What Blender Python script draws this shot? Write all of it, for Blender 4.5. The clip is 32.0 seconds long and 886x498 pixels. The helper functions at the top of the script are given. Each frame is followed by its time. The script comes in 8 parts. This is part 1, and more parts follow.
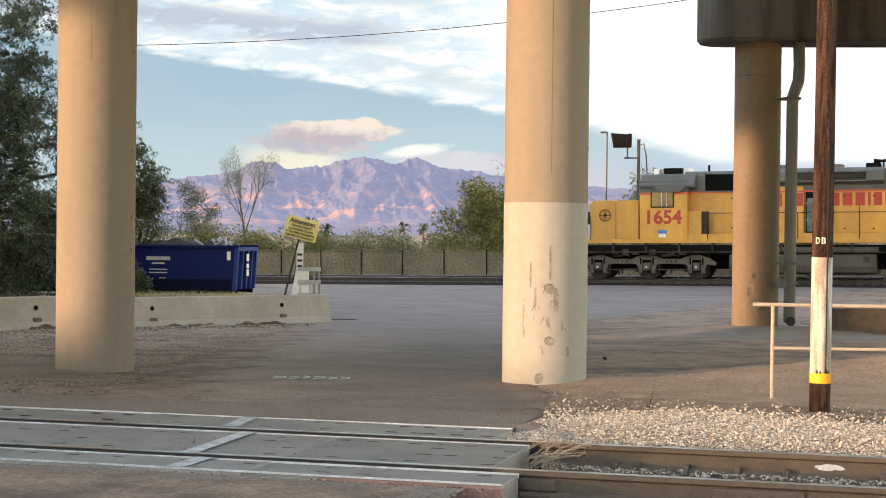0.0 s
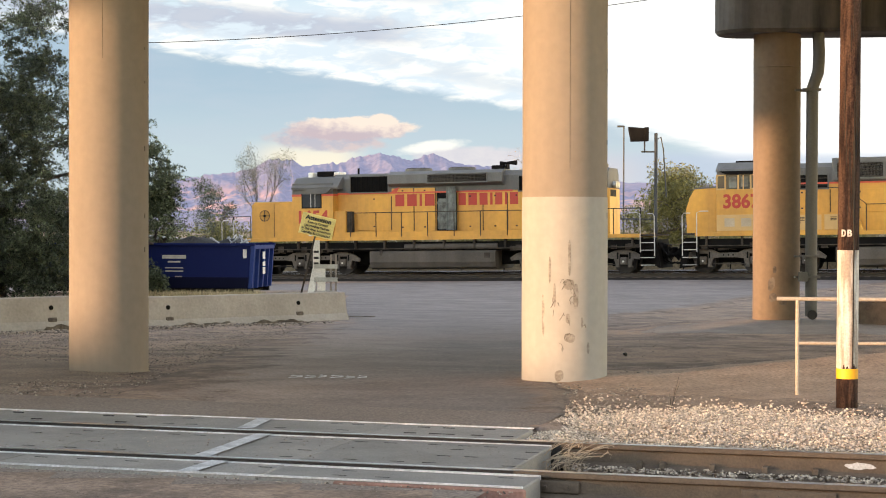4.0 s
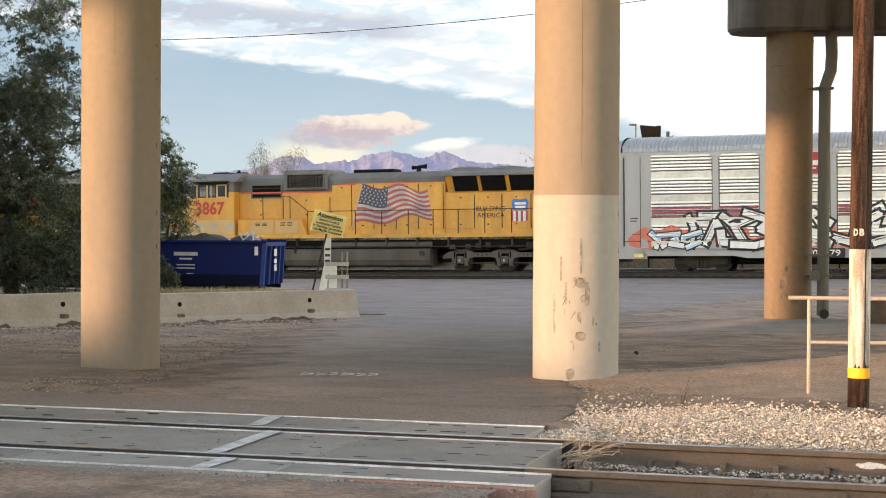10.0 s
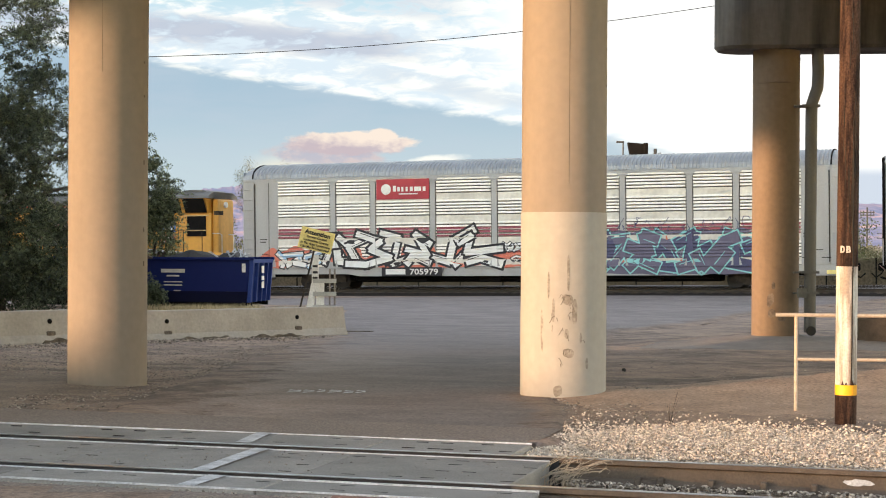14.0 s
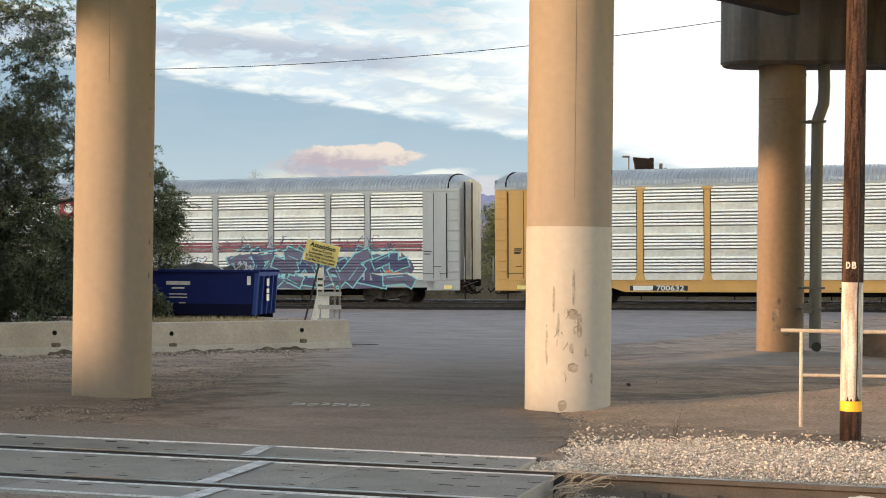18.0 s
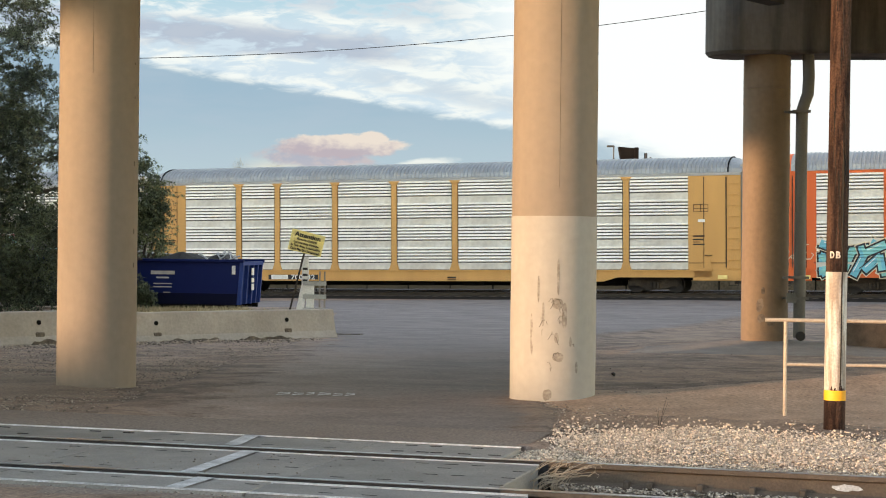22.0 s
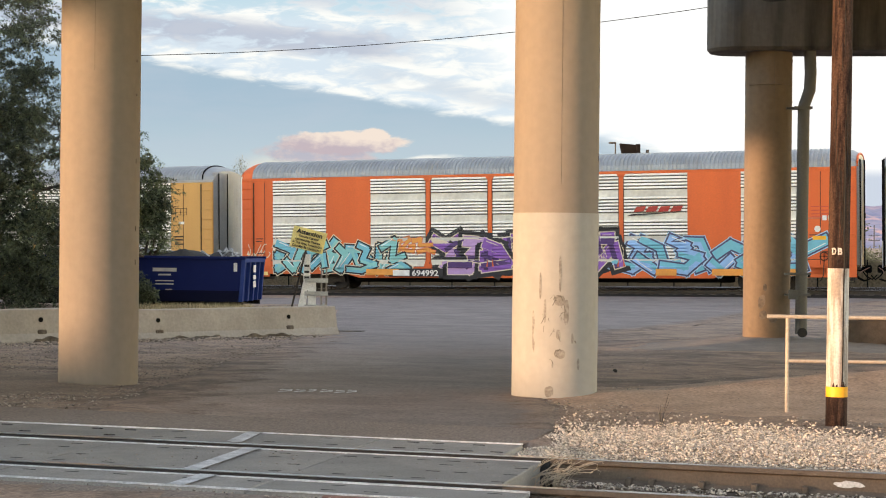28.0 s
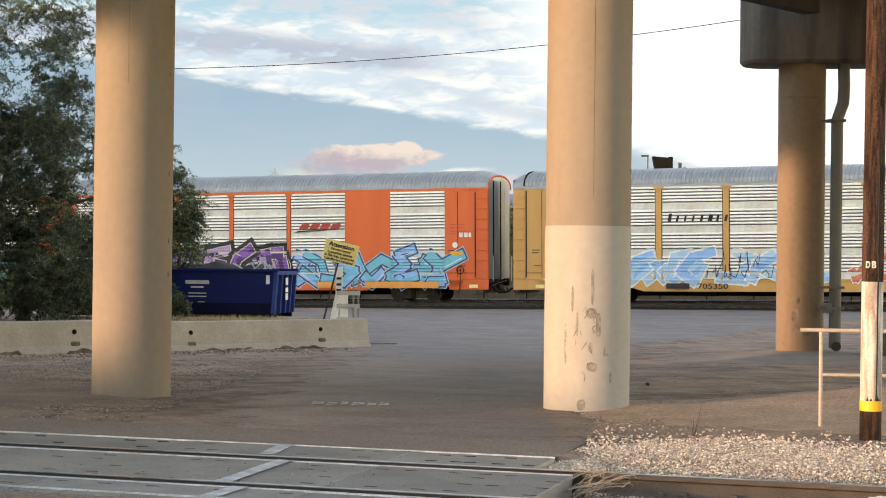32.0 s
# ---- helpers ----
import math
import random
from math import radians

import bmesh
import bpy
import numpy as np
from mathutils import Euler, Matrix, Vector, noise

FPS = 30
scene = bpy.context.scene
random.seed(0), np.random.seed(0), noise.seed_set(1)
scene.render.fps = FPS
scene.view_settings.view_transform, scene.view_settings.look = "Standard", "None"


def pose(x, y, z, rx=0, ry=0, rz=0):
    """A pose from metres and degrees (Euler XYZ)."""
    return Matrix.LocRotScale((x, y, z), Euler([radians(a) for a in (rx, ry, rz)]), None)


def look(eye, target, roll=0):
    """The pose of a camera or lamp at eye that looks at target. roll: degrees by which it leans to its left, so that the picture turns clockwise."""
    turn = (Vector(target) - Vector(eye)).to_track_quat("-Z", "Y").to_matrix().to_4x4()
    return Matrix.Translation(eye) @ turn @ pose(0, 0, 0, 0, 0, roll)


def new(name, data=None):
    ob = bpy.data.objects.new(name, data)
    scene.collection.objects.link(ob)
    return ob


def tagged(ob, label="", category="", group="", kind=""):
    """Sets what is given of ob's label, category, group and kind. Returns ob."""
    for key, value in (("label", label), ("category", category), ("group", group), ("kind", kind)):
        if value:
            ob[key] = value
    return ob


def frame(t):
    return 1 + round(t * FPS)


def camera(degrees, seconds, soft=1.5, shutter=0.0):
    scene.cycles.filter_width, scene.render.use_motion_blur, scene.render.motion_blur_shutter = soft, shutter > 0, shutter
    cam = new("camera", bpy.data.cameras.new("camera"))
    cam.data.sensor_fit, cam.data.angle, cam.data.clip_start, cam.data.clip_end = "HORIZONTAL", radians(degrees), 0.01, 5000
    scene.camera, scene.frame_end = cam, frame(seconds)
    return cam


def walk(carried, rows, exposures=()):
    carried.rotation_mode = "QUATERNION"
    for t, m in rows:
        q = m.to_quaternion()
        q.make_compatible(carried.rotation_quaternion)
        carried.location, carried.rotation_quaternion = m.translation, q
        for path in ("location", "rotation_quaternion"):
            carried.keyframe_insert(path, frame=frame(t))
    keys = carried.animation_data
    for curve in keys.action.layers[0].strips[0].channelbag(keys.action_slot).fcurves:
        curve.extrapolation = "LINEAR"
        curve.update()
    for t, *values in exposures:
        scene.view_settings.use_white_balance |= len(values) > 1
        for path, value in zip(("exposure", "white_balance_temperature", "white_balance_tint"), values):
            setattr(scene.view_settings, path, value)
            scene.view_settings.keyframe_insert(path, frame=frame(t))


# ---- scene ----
# The camera is held in the hand at one spot; it only turns a little.
H = 1.6
FOV = 30.25
cam = camera(FOV, 32.0, soft=1.0)
PATH = [
    (0, 0.964, 0.513, 0.63), (0.5, 0.420, 0.435, 0.30), (1, 0.354, 0.579, 0.20), (1.5, 0.410, 0.659, 0.21),
    (2, 0.486, 0.631, 0.19), (2.5, 0.529, 0.617, 0.20), (3, 0.570, 0.573, 0.11), (3.5, 0.471, 0.638, 0.11),
    (5.5, 0.162, 0.687, 0.11), (6, 0.098, 0.735, 0.15), (6.5, 0.092, 0.786, 0.17), (7, 0.119, 0.823, 0.21),
    (7.5, 0.115, 0.821, 0.24), (8, 0.083, 0.807, 0.32), (8.5, 0.034, 0.776, 0.32), (9, -0.000, 0.770, 0.28),
    (9.5, -0.026, 0.762, 0.28), (10, -0.027, 0.737, 0.29), (10.5, 0.012, 0.657, 0.28), (11, 0.093, 0.534, 0.31),
    (11.5, 0.195, 0.423, 0.36), (12, 0.315, 0.329, 0.38), (12.5, 0.474, 0.313, 0.37), (13, 0.412, 0.341, 0.32),
    (13.5, 0.385, 0.274, 0.28), (14, 0.404, 0.140, 0.31), (14.5, 0.411, 0.012, 0.33), (16.5, 0.088, -0.205, 0.66),
    (17, 0.058, -0.262, 0.71), (17.5, 0.108, -0.310, 0.67), (18, 0.218, -0.337, 0.62), (18.5, 0.394, -0.330, 0.60),
    (19, 0.577, -0.291, 0.55), (19.5, 0.723, -0.231, 0.55), (20, 0.826, -0.160, 0.61), (20.5, 0.871, -0.088, 0.65),
    (21, 0.867, -0.043, 0.60), (21.5, 0.836, 0.002, 0.64), (22, 0.746, 0.023, 0.63), (22.5, 0.699, 0.029, 0.66),
    (23, 0.685, -0.002, 0.65), (23.5, 0.685, -0.048, 0.71), (24, 0.696, -0.121, 0.67), (24.5, 0.681, -0.179, 0.65),
    (25, 0.648, -0.200, 0.70), (25.5, 0.623, -0.191, 0.71), (27.5, 0.656, 0.073, 0.57), (28, 0.686, 0.133, 0.57),
    (28.5, 0.686, 0.164, 0.57), (29, 0.576, 0.137, 0.51), (29.5, 0.369, 0.022, 0.49), (30, 0.071, -0.173, 0.44),
    (30.5, -0.203, -0.353, 0.44), (31, -0.378, -0.480, 0.46), (31.5, -0.446, -0.492, 0.49), (32, -0.436, -0.303, 0.64),
]

def hold(yaw, pitch, roll, back=0.0):
    """The eye's pose: degrees to the right, degrees down, degrees of lean."""
    return pose(0, -back, H, 90 - pitch, 0, -yaw) @ pose(0, 0, 0, 0, 0, roll)


# the camera's own exposure and white balance drift a little: seconds, stops, kelvin, tint
DRIFT = [(0, 2.99, 6900, 26), (2, 3.02, 7000, 28), (6, 3.06, 7060, 29), (10, 3.06, 7060, 29), (12, 3.04, 7050, 29), (14, 3.00, 6980, 28), (17, 2.91, 6860, 26), (20, 2.83, 6780, 25),
         (23, 2.81, 6780, 25), (25, 2.82, 6800, 26), (28, 2.89, 6960, 29), (30, 2.92, 7000, 29), (32, 2.89, 6920, 28)]
walk(cam, [(t, hold(yaw, pitch, roll, 0.30 if t == 0 else 0.0)) for t, yaw, pitch, roll in PATH], exposures=DRIFT)

# ---- light ----
SUN_WAY = Vector((-0.862, -0.502, 0.07)).normalized()   # towards the sun
sun = new("sun", bpy.data.lights.new("sun", "SUN"))
sun.data.energy, sun.data.angle, sun.data.color = 1.16, radians(1.4), (1.0, 0.69, 0.37)
sun.matrix_world = look((0, 0, 60), Vector((0, 0, 60)) - SUN_WAY)

world = bpy.data.worlds.new("world")
scene.world = world
world.use_nodes = True
wn, wl = world.node_tree.nodes, world.node_tree.links
sky = wn.new("ShaderNodeTexSky")
sky.sky_type, sky.sun_disc = "NISHITA", False
sky.sun_elevation = math.asin(SUN_WAY.z)
sky.sun_rotation = math.atan2(SUN_WAY.x, SUN_WAY.y)
sky.air_density, sky.dust_density, sky.ozone_density = 1.0, 0.0, 0.5
wl.new(sky.outputs["Color"], wn["Background"].inputs["Color"])
wn["Background"].inputs["Strength"].default_value = 0.15

# ---- materials ----
def material(name, color, rough=0.7, metal=0.0, second=None, scale=2.0, amount=0.5, fine=40.0, fine_amount=0.15,
             bump=0.0, bump_scale=60.0, streak=False, random_tint=0.0, coat=0.0, sharp=0.25):
    """A surface with two scales of variation: large stains towards a second colour, and a fine grain."""
    m = bpy.data.materials.new(name)
    m.use_nodes = True
    n, l = m.node_tree.nodes, m.node_tree.links
    b = n["Principled BSDF"]
    co = n.new("ShaderNodeTexCoord")
    src = co.outputs["Object"]
    if streak:
        mp = n.new("ShaderNodeMapping")
        mp.inputs["Scale"].default_value = (1, 1, 0.12)
        l.new(src, mp.inputs["Vector"])
        big_src = mp.outputs["Vector"]
    else:
        big_src = src
    big = n.new("ShaderNodeTexNoise")
    big.inputs["Scale"].default_value, big.inputs["Detail"].default_value = scale, 6
    big.inputs["Roughness"].default_value = 0.62
    l.new(big_src, big.inputs["Vector"])
    ramp = n.new("ShaderNodeMapRange")
    ramp.inputs[1].default_value, ramp.inputs[2].default_value = 0.5 - sharp / 2, 0.5 + sharp / 2
    ramp.inputs[4].default_value = amount
    l.new(big.outputs["Fac"], ramp.inputs[0])
    mix = n.new("ShaderNodeMix")
    mix.data_type = "RGBA"
    second = second or tuple(c * 0.6 for c in color)
    mix.inputs[6].default_value, mix.inputs[7].default_value = (*color, 1), (*second, 1)
    l.new(ramp.outputs[0], mix.inputs[0])
    grain = n.new("ShaderNodeTexNoise")
    grain.inputs["Scale"].default_value, grain.inputs["Detail"].default_value = fine, 4
    l.new(src, grain.inputs["Vector"])
    gr = n.new("ShaderNodeMapRange")
    gr.inputs[1].default_value, gr.inputs[2].default_value = 0.3, 0.7
    gr.inputs[3].default_value, gr.inputs[4].default_value = 1 - fine_amount, 1 + fine_amount
    l.new(grain.outputs["Fac"], gr.inputs[0])
    hsv = n.new("ShaderNodeHueSaturation")
    l.new(mix.outputs[2], hsv.inputs["Color"])
    value = gr.outputs[0]
    if random_tint:
        info = n.new("ShaderNodeObjectInfo")
        rr = n.new("ShaderNodeMapRange")
        rr.inputs[3].default_value, rr.inputs[4].default_value = 1 - random_tint, 1 + random_tint
        l.new(info.outputs["Random"], rr.inputs[0])
        mul = n.new("ShaderNodeMath")
        mul.operation = "MULTIPLY"
        l.new(rr.outputs[0], mul.inputs[0])
        l.new(value, mul.inputs[1])
        value = mul.outputs[0]
    l.new(value, hsv.inputs["Value"])
    l.new(hsv.outputs["Color"], b.inputs["Base Color"])
    b.inputs["Metallic"].default_value = metal
    rg = n.new("ShaderNodeMapRange")
    rg.inputs[3].default_value, rg.inputs[4].default_value = max(0.02, rough - 0.12), min(1, rough + 0.12)
    l.new(big.outputs["Fac"], rg.inputs[0])
    l.new(rg.outputs[0], b.inputs["Roughness"])
    b.inputs["Coat Weight"].default_value = coat
    if bump:
        bt = n.new("ShaderNodeTexNoise")
        bt.inputs["Scale"].default_value, bt.inputs["Detail"].default_value = bump_scale, 5
        l.new(src, bt.inputs["Vector"])
        bp = n.new("ShaderNodeBump")
        bp.inputs["Strength"].default_value, bp.inputs["Distance"].default_value = bump, 0.03
        l.new(bt.outputs["Fac"], bp.inputs["Height"])
        l.new(bp.outputs["Normal"], b.inputs["Normal"])
    return m


def island_tint(m, spread):
    """Varies the value of each loose piece of a joined mesh."""
    n, l = m.node_tree.nodes, m.node_tree.links
    hsv = next(x for x in n if x.type == "HUE_SAT")
    old = hsv.inputs["Value"].links[0].from_socket
    geo = n.new("ShaderNodeNewGeometry")
    rr = n.new("ShaderNodeMapRange")
    rr.inputs[3].default_value, rr.inputs[4].default_value = 1 - spread, 1 + spread
    l.new(geo.outputs["Random Per Island"], rr.inputs[0])
    mul = n.new("ShaderNodeMath")
    mul.operation = "MULTIPLY"
    l.new(rr.outputs[0], mul.inputs[0])
    l.new(old, mul.inputs[1])
    l.new(mul.outputs[0], hsv.inputs["Value"])
    return m


M = {}
M["pier"] = material("pier_concrete", (0.240, 0.201, 0.163), 0.9, second=(0.174, 0.146, 0.119), scale=1.6, amount=0.75, fine=9, fine_amount=0.05, bump=0.04, bump_scale=14, streak=True, sharp=0.5)
M["pier_brown"] = material("stained_pier_concrete", (0.20, 0.140, 0.092), 0.9, second=(0.105, 0.078, 0.056), scale=0.9, amount=0.85, fine=9, fine_amount=0.08, bump=0.06, bump_scale=14, streak=True, sharp=0.4)
M["cream"] = material("cream_paint", (0.325, 0.312, 0.286), 0.8, second=(0.262, 0.248, 0.223), scale=2.2, amount=0.6, fine=10, fine_amount=0.05, bump=0.05, bump_scale=12, streak=True, sharp=0.4)
M["scuff"] = material("scuff_mark", (0.135, 0.118, 0.098), 0.9)
M["stain"] = material("grey_stain", (0.185, 0.168, 0.145), 0.9, second=(0.27, 0.255, 0.23), scale=9, amount=0.9, fine=40, fine_amount=0.25, sharp=0.2)
# near-black concrete: the shade under the bridge is put into its colour
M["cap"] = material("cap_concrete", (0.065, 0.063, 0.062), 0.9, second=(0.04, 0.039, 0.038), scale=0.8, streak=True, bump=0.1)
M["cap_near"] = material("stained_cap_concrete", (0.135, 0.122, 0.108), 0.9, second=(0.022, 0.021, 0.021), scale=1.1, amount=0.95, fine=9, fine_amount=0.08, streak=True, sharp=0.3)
M["mast"] = material("dull_grey_mast", (0.042, 0.044, 0.048), 0.7)
M["step_edge"] = material("worn_pale_edge", (0.52, 0.50, 0.46), 0.7, second=(0.28, 0.26, 0.23), scale=5)
M["barrier"] = material("barrier_concrete", (0.385, 0.355, 0.322), 0.92, second=(0.27, 0.243, 0.215), scale=1.3, amount=0.8, fine=16, fine_amount=0.09, bump=0.2, bump_scale=18, sharp=0.4)
M["spall"] = material("broken_concrete", (0.19, 0.155, 0.125), 0.95, second=(0.055, 0.045, 0.037), scale=5, amount=0.9, bump=0.8, bump_scale=30)
M["dark_beam"] = material("weathered_dark_timber", (0.085, 0.065, 0.052), 0.95, second=(0.04, 0.032, 0.026), scale=3, amount=0.8, bump=0.5, bump_scale=20)
M["asphalt"] = material("asphalt", (0.198, 0.152, 0.124), 0.93, second=(0.245, 0.197, 0.166), scale=0.8, amount=0.85, fine=45, fine_amount=0.4, bump=0.5, bump_scale=60, sharp=0.35)
M["lot"] = material("gravel_lot", (0.235, 0.196, 0.168), 0.95, second=(0.15, 0.125, 0.107), scale=1.6, amount=0.7, fine=30, fine_amount=0.18, bump=0.3, bump_scale=60, sharp=0.3)
M["dirt"] = material("dirt", (0.31, 0.228, 0.172), 0.97, second=(0.17, 0.13, 0.102), scale=0.7, amount=0.9, fine=38, fine_amount=0.4, bump=0.8, bump_scale=45, sharp=0.3)
M["mound"] = material("pale_dirt", (0.40, 0.275, 0.195), 0.97, second=(0.28, 0.192, 0.137), scale=1.6, amount=0.8, fine=24, fine_amount=0.35, bump=0.4, bump_scale=24)
M["gravel"] = island_tint(material("pale_gravel", (0.69, 0.56, 0.445), 0.95, second=(0.47, 0.375, 0.295), scale=6, fine=80), 0.5)
M["gravel_floor"] = material("packed_gravel", (0.52, 0.42, 0.335), 0.97, second=(0.29, 0.235, 0.185), scale=30, amount=0.9, fine=90, fine_amount=0.4, bump=0.9, bump_scale=70, sharp=0.3)
M["pebble"] = island_tint(material("pebble", (0.29, 0.235, 0.19), 0.95, second=(0.16, 0.13, 0.11), scale=5, fine=80), 0.7)
M["ballast"] = island_tint(material("dark_ballast", (0.50, 0.42, 0.34), 0.95, second=(0.20, 0.165, 0.14), scale=5, fine=80), 0.5)
M["panel"] = material("crossing_concrete", (0.285, 0.262, 0.238), 0.68, second=(0.205, 0.192, 0.176), scale=1.6, amount=0.8, fine=70, fine_amount=0.2, bump=0.25, bump_scale=90, random_tint=0.12)
# dark ballast, blackened further to put the train's shade into its colour
M["far_ballast"] = material("shaded_ballast", (0.032, 0.027, 0.024), 0.97, second=(0.02, 0.017, 0.015), scale=1.2, fine=30, fine_amount=0.4, bump=0.6, bump_scale=30)
M["slot"] = material("lifting_slot", (0.03, 0.027, 0.025), 0.95)
M["line"] = material("white_line_paint", (0.62, 0.62, 0.63), 0.75, second=(0.33, 0.33, 0.33), scale=7, amount=0.8, fine=60, fine_amount=0.2)
M["mark"] = material("sprayed_white", (0.78, 0.76, 0.74), 0.8, second=(0.34, 0.31, 0.28), scale=9, amount=0.9, sharp=0.2)
M["rust"] = material("rust_red_steel", (0.34, 0.185, 0.145), 0.9, second=(0.16, 0.09, 0.07), scale=6, bump=0.3)
M["rail"] = material("rail_web_rust", (0.125, 0.092, 0.066), 0.9, second=(0.075, 0.057, 0.044), scale=5, fine=60, bump=0.2)
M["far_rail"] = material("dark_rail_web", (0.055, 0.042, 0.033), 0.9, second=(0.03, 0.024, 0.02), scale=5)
M["shine"] = material("rail_head_steel", (0.80, 0.80, 0.80), 0.34, 1.0, second=(0.45, 0.42, 0.40), scale=4, fine=30, fine_amount=0.08)
M["tie"] = material("creosote_tie", (0.10, 0.075, 0.055), 0.95, second=(0.17, 0.13, 0.10), scale=5, streak=False, bump=0.5, bump_scale=40, random_tint=0.2)
M["pole"] = material("dark_pole_wood", (0.018, 0.010, 0.008), 0.95, second=(0.072, 0.040, 0.027), scale=16, amount=0.9, fine=60, fine_amount=0.35, bump=0.7, bump_scale=25, streak=True, sharp=0.16)
M["pole_white"] = material("white_pole_paint", (0.54, 0.515, 0.47), 0.85, second=(0.20, 0.14, 0.10), scale=12, amount=0.75, fine=50, fine_amount=0.15, bump=0.5, bump_scale=25, streak=True, sharp=0.18)
M["band"] = material("yellow_band", (0.85, 0.40, 0.01), 0.6, fine_amount=0.05)
M["crack"] = material("wood_crack", (0.02, 0.015, 0.01), 0.95)
M["pipe"] = material("grey_pipe", (0.105, 0.100, 0.090), 0.7, second=(0.065, 0.062, 0.056), scale=2, streak=True)
M["galv"] = material("galvanised_steel", (0.45, 0.45, 0.44), 0.5, 0.7, second=(0.30, 0.30, 0.29), scale=3)
M["railing"] = material("painted_pipe_rail", (0.36, 0.31, 0.255), 0.7, second=(0.45, 0.36, 0.27), scale=4)
M["black"] = material("black_metal", (0.007, 0.0065, 0.0065), 0.85, second=(0.015, 0.013, 0.012), scale=3, fine=40)
M["grime"] = material("grimy_underframe", (0.024, 0.020, 0.017), 0.85, second=(0.115, 0.092, 0.074), scale=1.5, fine=30, fine_amount=0.25, bump=0.2)
M["truck_frame"] = material("dusty_cast_frame", (0.070, 0.058, 0.049), 0.85, second=(0.12, 0.10, 0.083), scale=2.5, amount=0.8, fine=20, fine_amount=0.2)
M["wheel"] = material("dark_wheel_steel", (0.016, 0.013, 0.012), 0.8, second=(0.035, 0.028, 0.024), scale=3)
M["tank"] = material("tank_grey", (0.105, 0.09, 0.078), 0.8, second=(0.06, 0.051, 0.044), scale=0.8, amount=0.8, fine=30, streak=True)
M["yellow"] = material("loco_yellow", (0.62, 0.293, 0.038), 0.5, second=(0.41, 0.195, 0.036), scale=1.1, amount=0.7, fine=5, fine_amount=0.07, streak=True, coat=0.1)
M["tan"] = material("faded_yellow", (0.50, 0.31, 0.125), 0.6, second=(0.42, 0.245, 0.09), scale=1.2, fine_amount=0.05)
M["grey"] = material("loco_grey", (0.125, 0.12, 0.115), 0.65, second=(0.075, 0.071, 0.067), scale=0.8, amount=0.7, fine=30, streak=True)
M["red"] = material("letter_red", (0.40, 0.030, 0.016), 0.6, second=(0.33, 0.045, 0.02), fine_amount=0.05)
M["stripe"] = material("stripe_red", (0.58, 0.08, 0.04), 0.6)
M["glass"] = material("dark_glass", (0.03, 0.035, 0.04), 0.08, second=(0.05, 0.055, 0.06), scale=0.8)
M["inner"] = material("engine_room", (0.16, 0.17, 0.155), 0.7, second=(0.05, 0.05, 0.045), scale=3, amount=0.9)
M["white"] = material("white_paint", (0.72, 0.71, 0.68), 0.6, second=(0.5, 0.48, 0.45), scale=4)
M["shield_blue"] = material("shield_blue", (0.06, 0.16, 0.42), 0.5)
M["flag_blue"] = material("flag_blue", (0.05, 0.055, 0.09), 0.6)
M["flag_white"] = material("flag_white", (0.46, 0.39, 0.35), 0.6, second=(0.24, 0.21, 0.22), scale=1.3, amount=0.9)
M["flag_red"] = material("flag_red", (0.42, 0.085, 0.062), 0.6, second=(0.20, 0.06, 0.065), scale=1.3, amount=0.9)
M["rack_panel"] = material("galvanised_rack_panel", (0.81, 0.775, 0.70), 0.45, 0.1, second=(0.64, 0.595, 0.515), scale=0.55, amount=0.6, fine=18, fine_amount=0.10, streak=False, random_tint=0.07, sharp=0.3)
M["rack_flat"] = material("flat_rack_sheet", (0.63, 0.605, 0.55), 0.42, 0.2, second=(0.47, 0.435, 0.38), scale=1.2, amount=0.8, fine=6, fine_amount=0.08, bump=0.15, bump_scale=3, random_tint=0.10)
M["rack_gap"] = material("panel_slot_dark", (0.11, 0.10, 0.088), 0.9)
M["rack_roof"] = material("rack_roof_steel", (0.30, 0.315, 0.33), 0.5, 0.3, second=(0.22, 0.225, 0.23), scale=0.9, fine=20, fine_amount=0.08)
M["rack_grey"] = material("rack_grey_paint", (0.36, 0.355, 0.345), 0.6, second=(0.27, 0.26, 0.245), scale=0.9, streak=True)
M["rack_yellow"] = material("rack_yellow_paint", (0.585, 0.308, 0.088), 0.65, second=(0.48, 0.25, 0.072), scale=0.9, amount=0.7, fine=25, streak=True)
M["rack_orange"] = material("rack_orange_paint", (0.68, 0.118, 0.017), 0.62, second=(0.54, 0.092, 0.018), scale=0.6, amount=0.6, fine=25, fine_amount=0.07, streak=True)
M["rack_end"] = material("rack_end_steel", (0.40, 0.40, 0.41), 0.45, 0.5, second=(0.25, 0.24, 0.24), scale=1.2, streak=True)
M["maroon"] = material("maroon_band", (0.28, 0.055, 0.075), 0.6, second=(0.20, 0.05, 0.06), scale=1)
M["logo_red"] = material("banner_red", (0.40, 0.022, 0.035), 0.55)
M["blue"] = material("bin_blue", (0.003, 0.009, 0.070), 0.6, second=(0.005, 0.013, 0.08), scale=1.5, fine=30, fine_amount=0.1)
# the end gate's blue is set paler than the sides
M["bin_light"] = material("bin_blue_paler", (0.022, 0.05, 0.20), 0.5, second=(0.02, 0.04, 0.17), scale=3)
# darker blue that puts the shade on the bin's lower third into colour
M["bin_dark"] = material("bin_blue_shaded", (0.0012, 0.0025, 0.018), 0.75, second=(0.002, 0.004, 0.022), scale=2)
M["rubble"] = material("dark_rubble", (0.04, 0.037, 0.034), 0.95, bump=0.6)
M["sign"] = material("sign_yellow", (0.82, 0.68, 0.26), 0.55, second=(0.62, 0.47, 0.12), scale=5)
M["ink"] = material("sign_black", (0.02, 0.02, 0.02), 0.7)
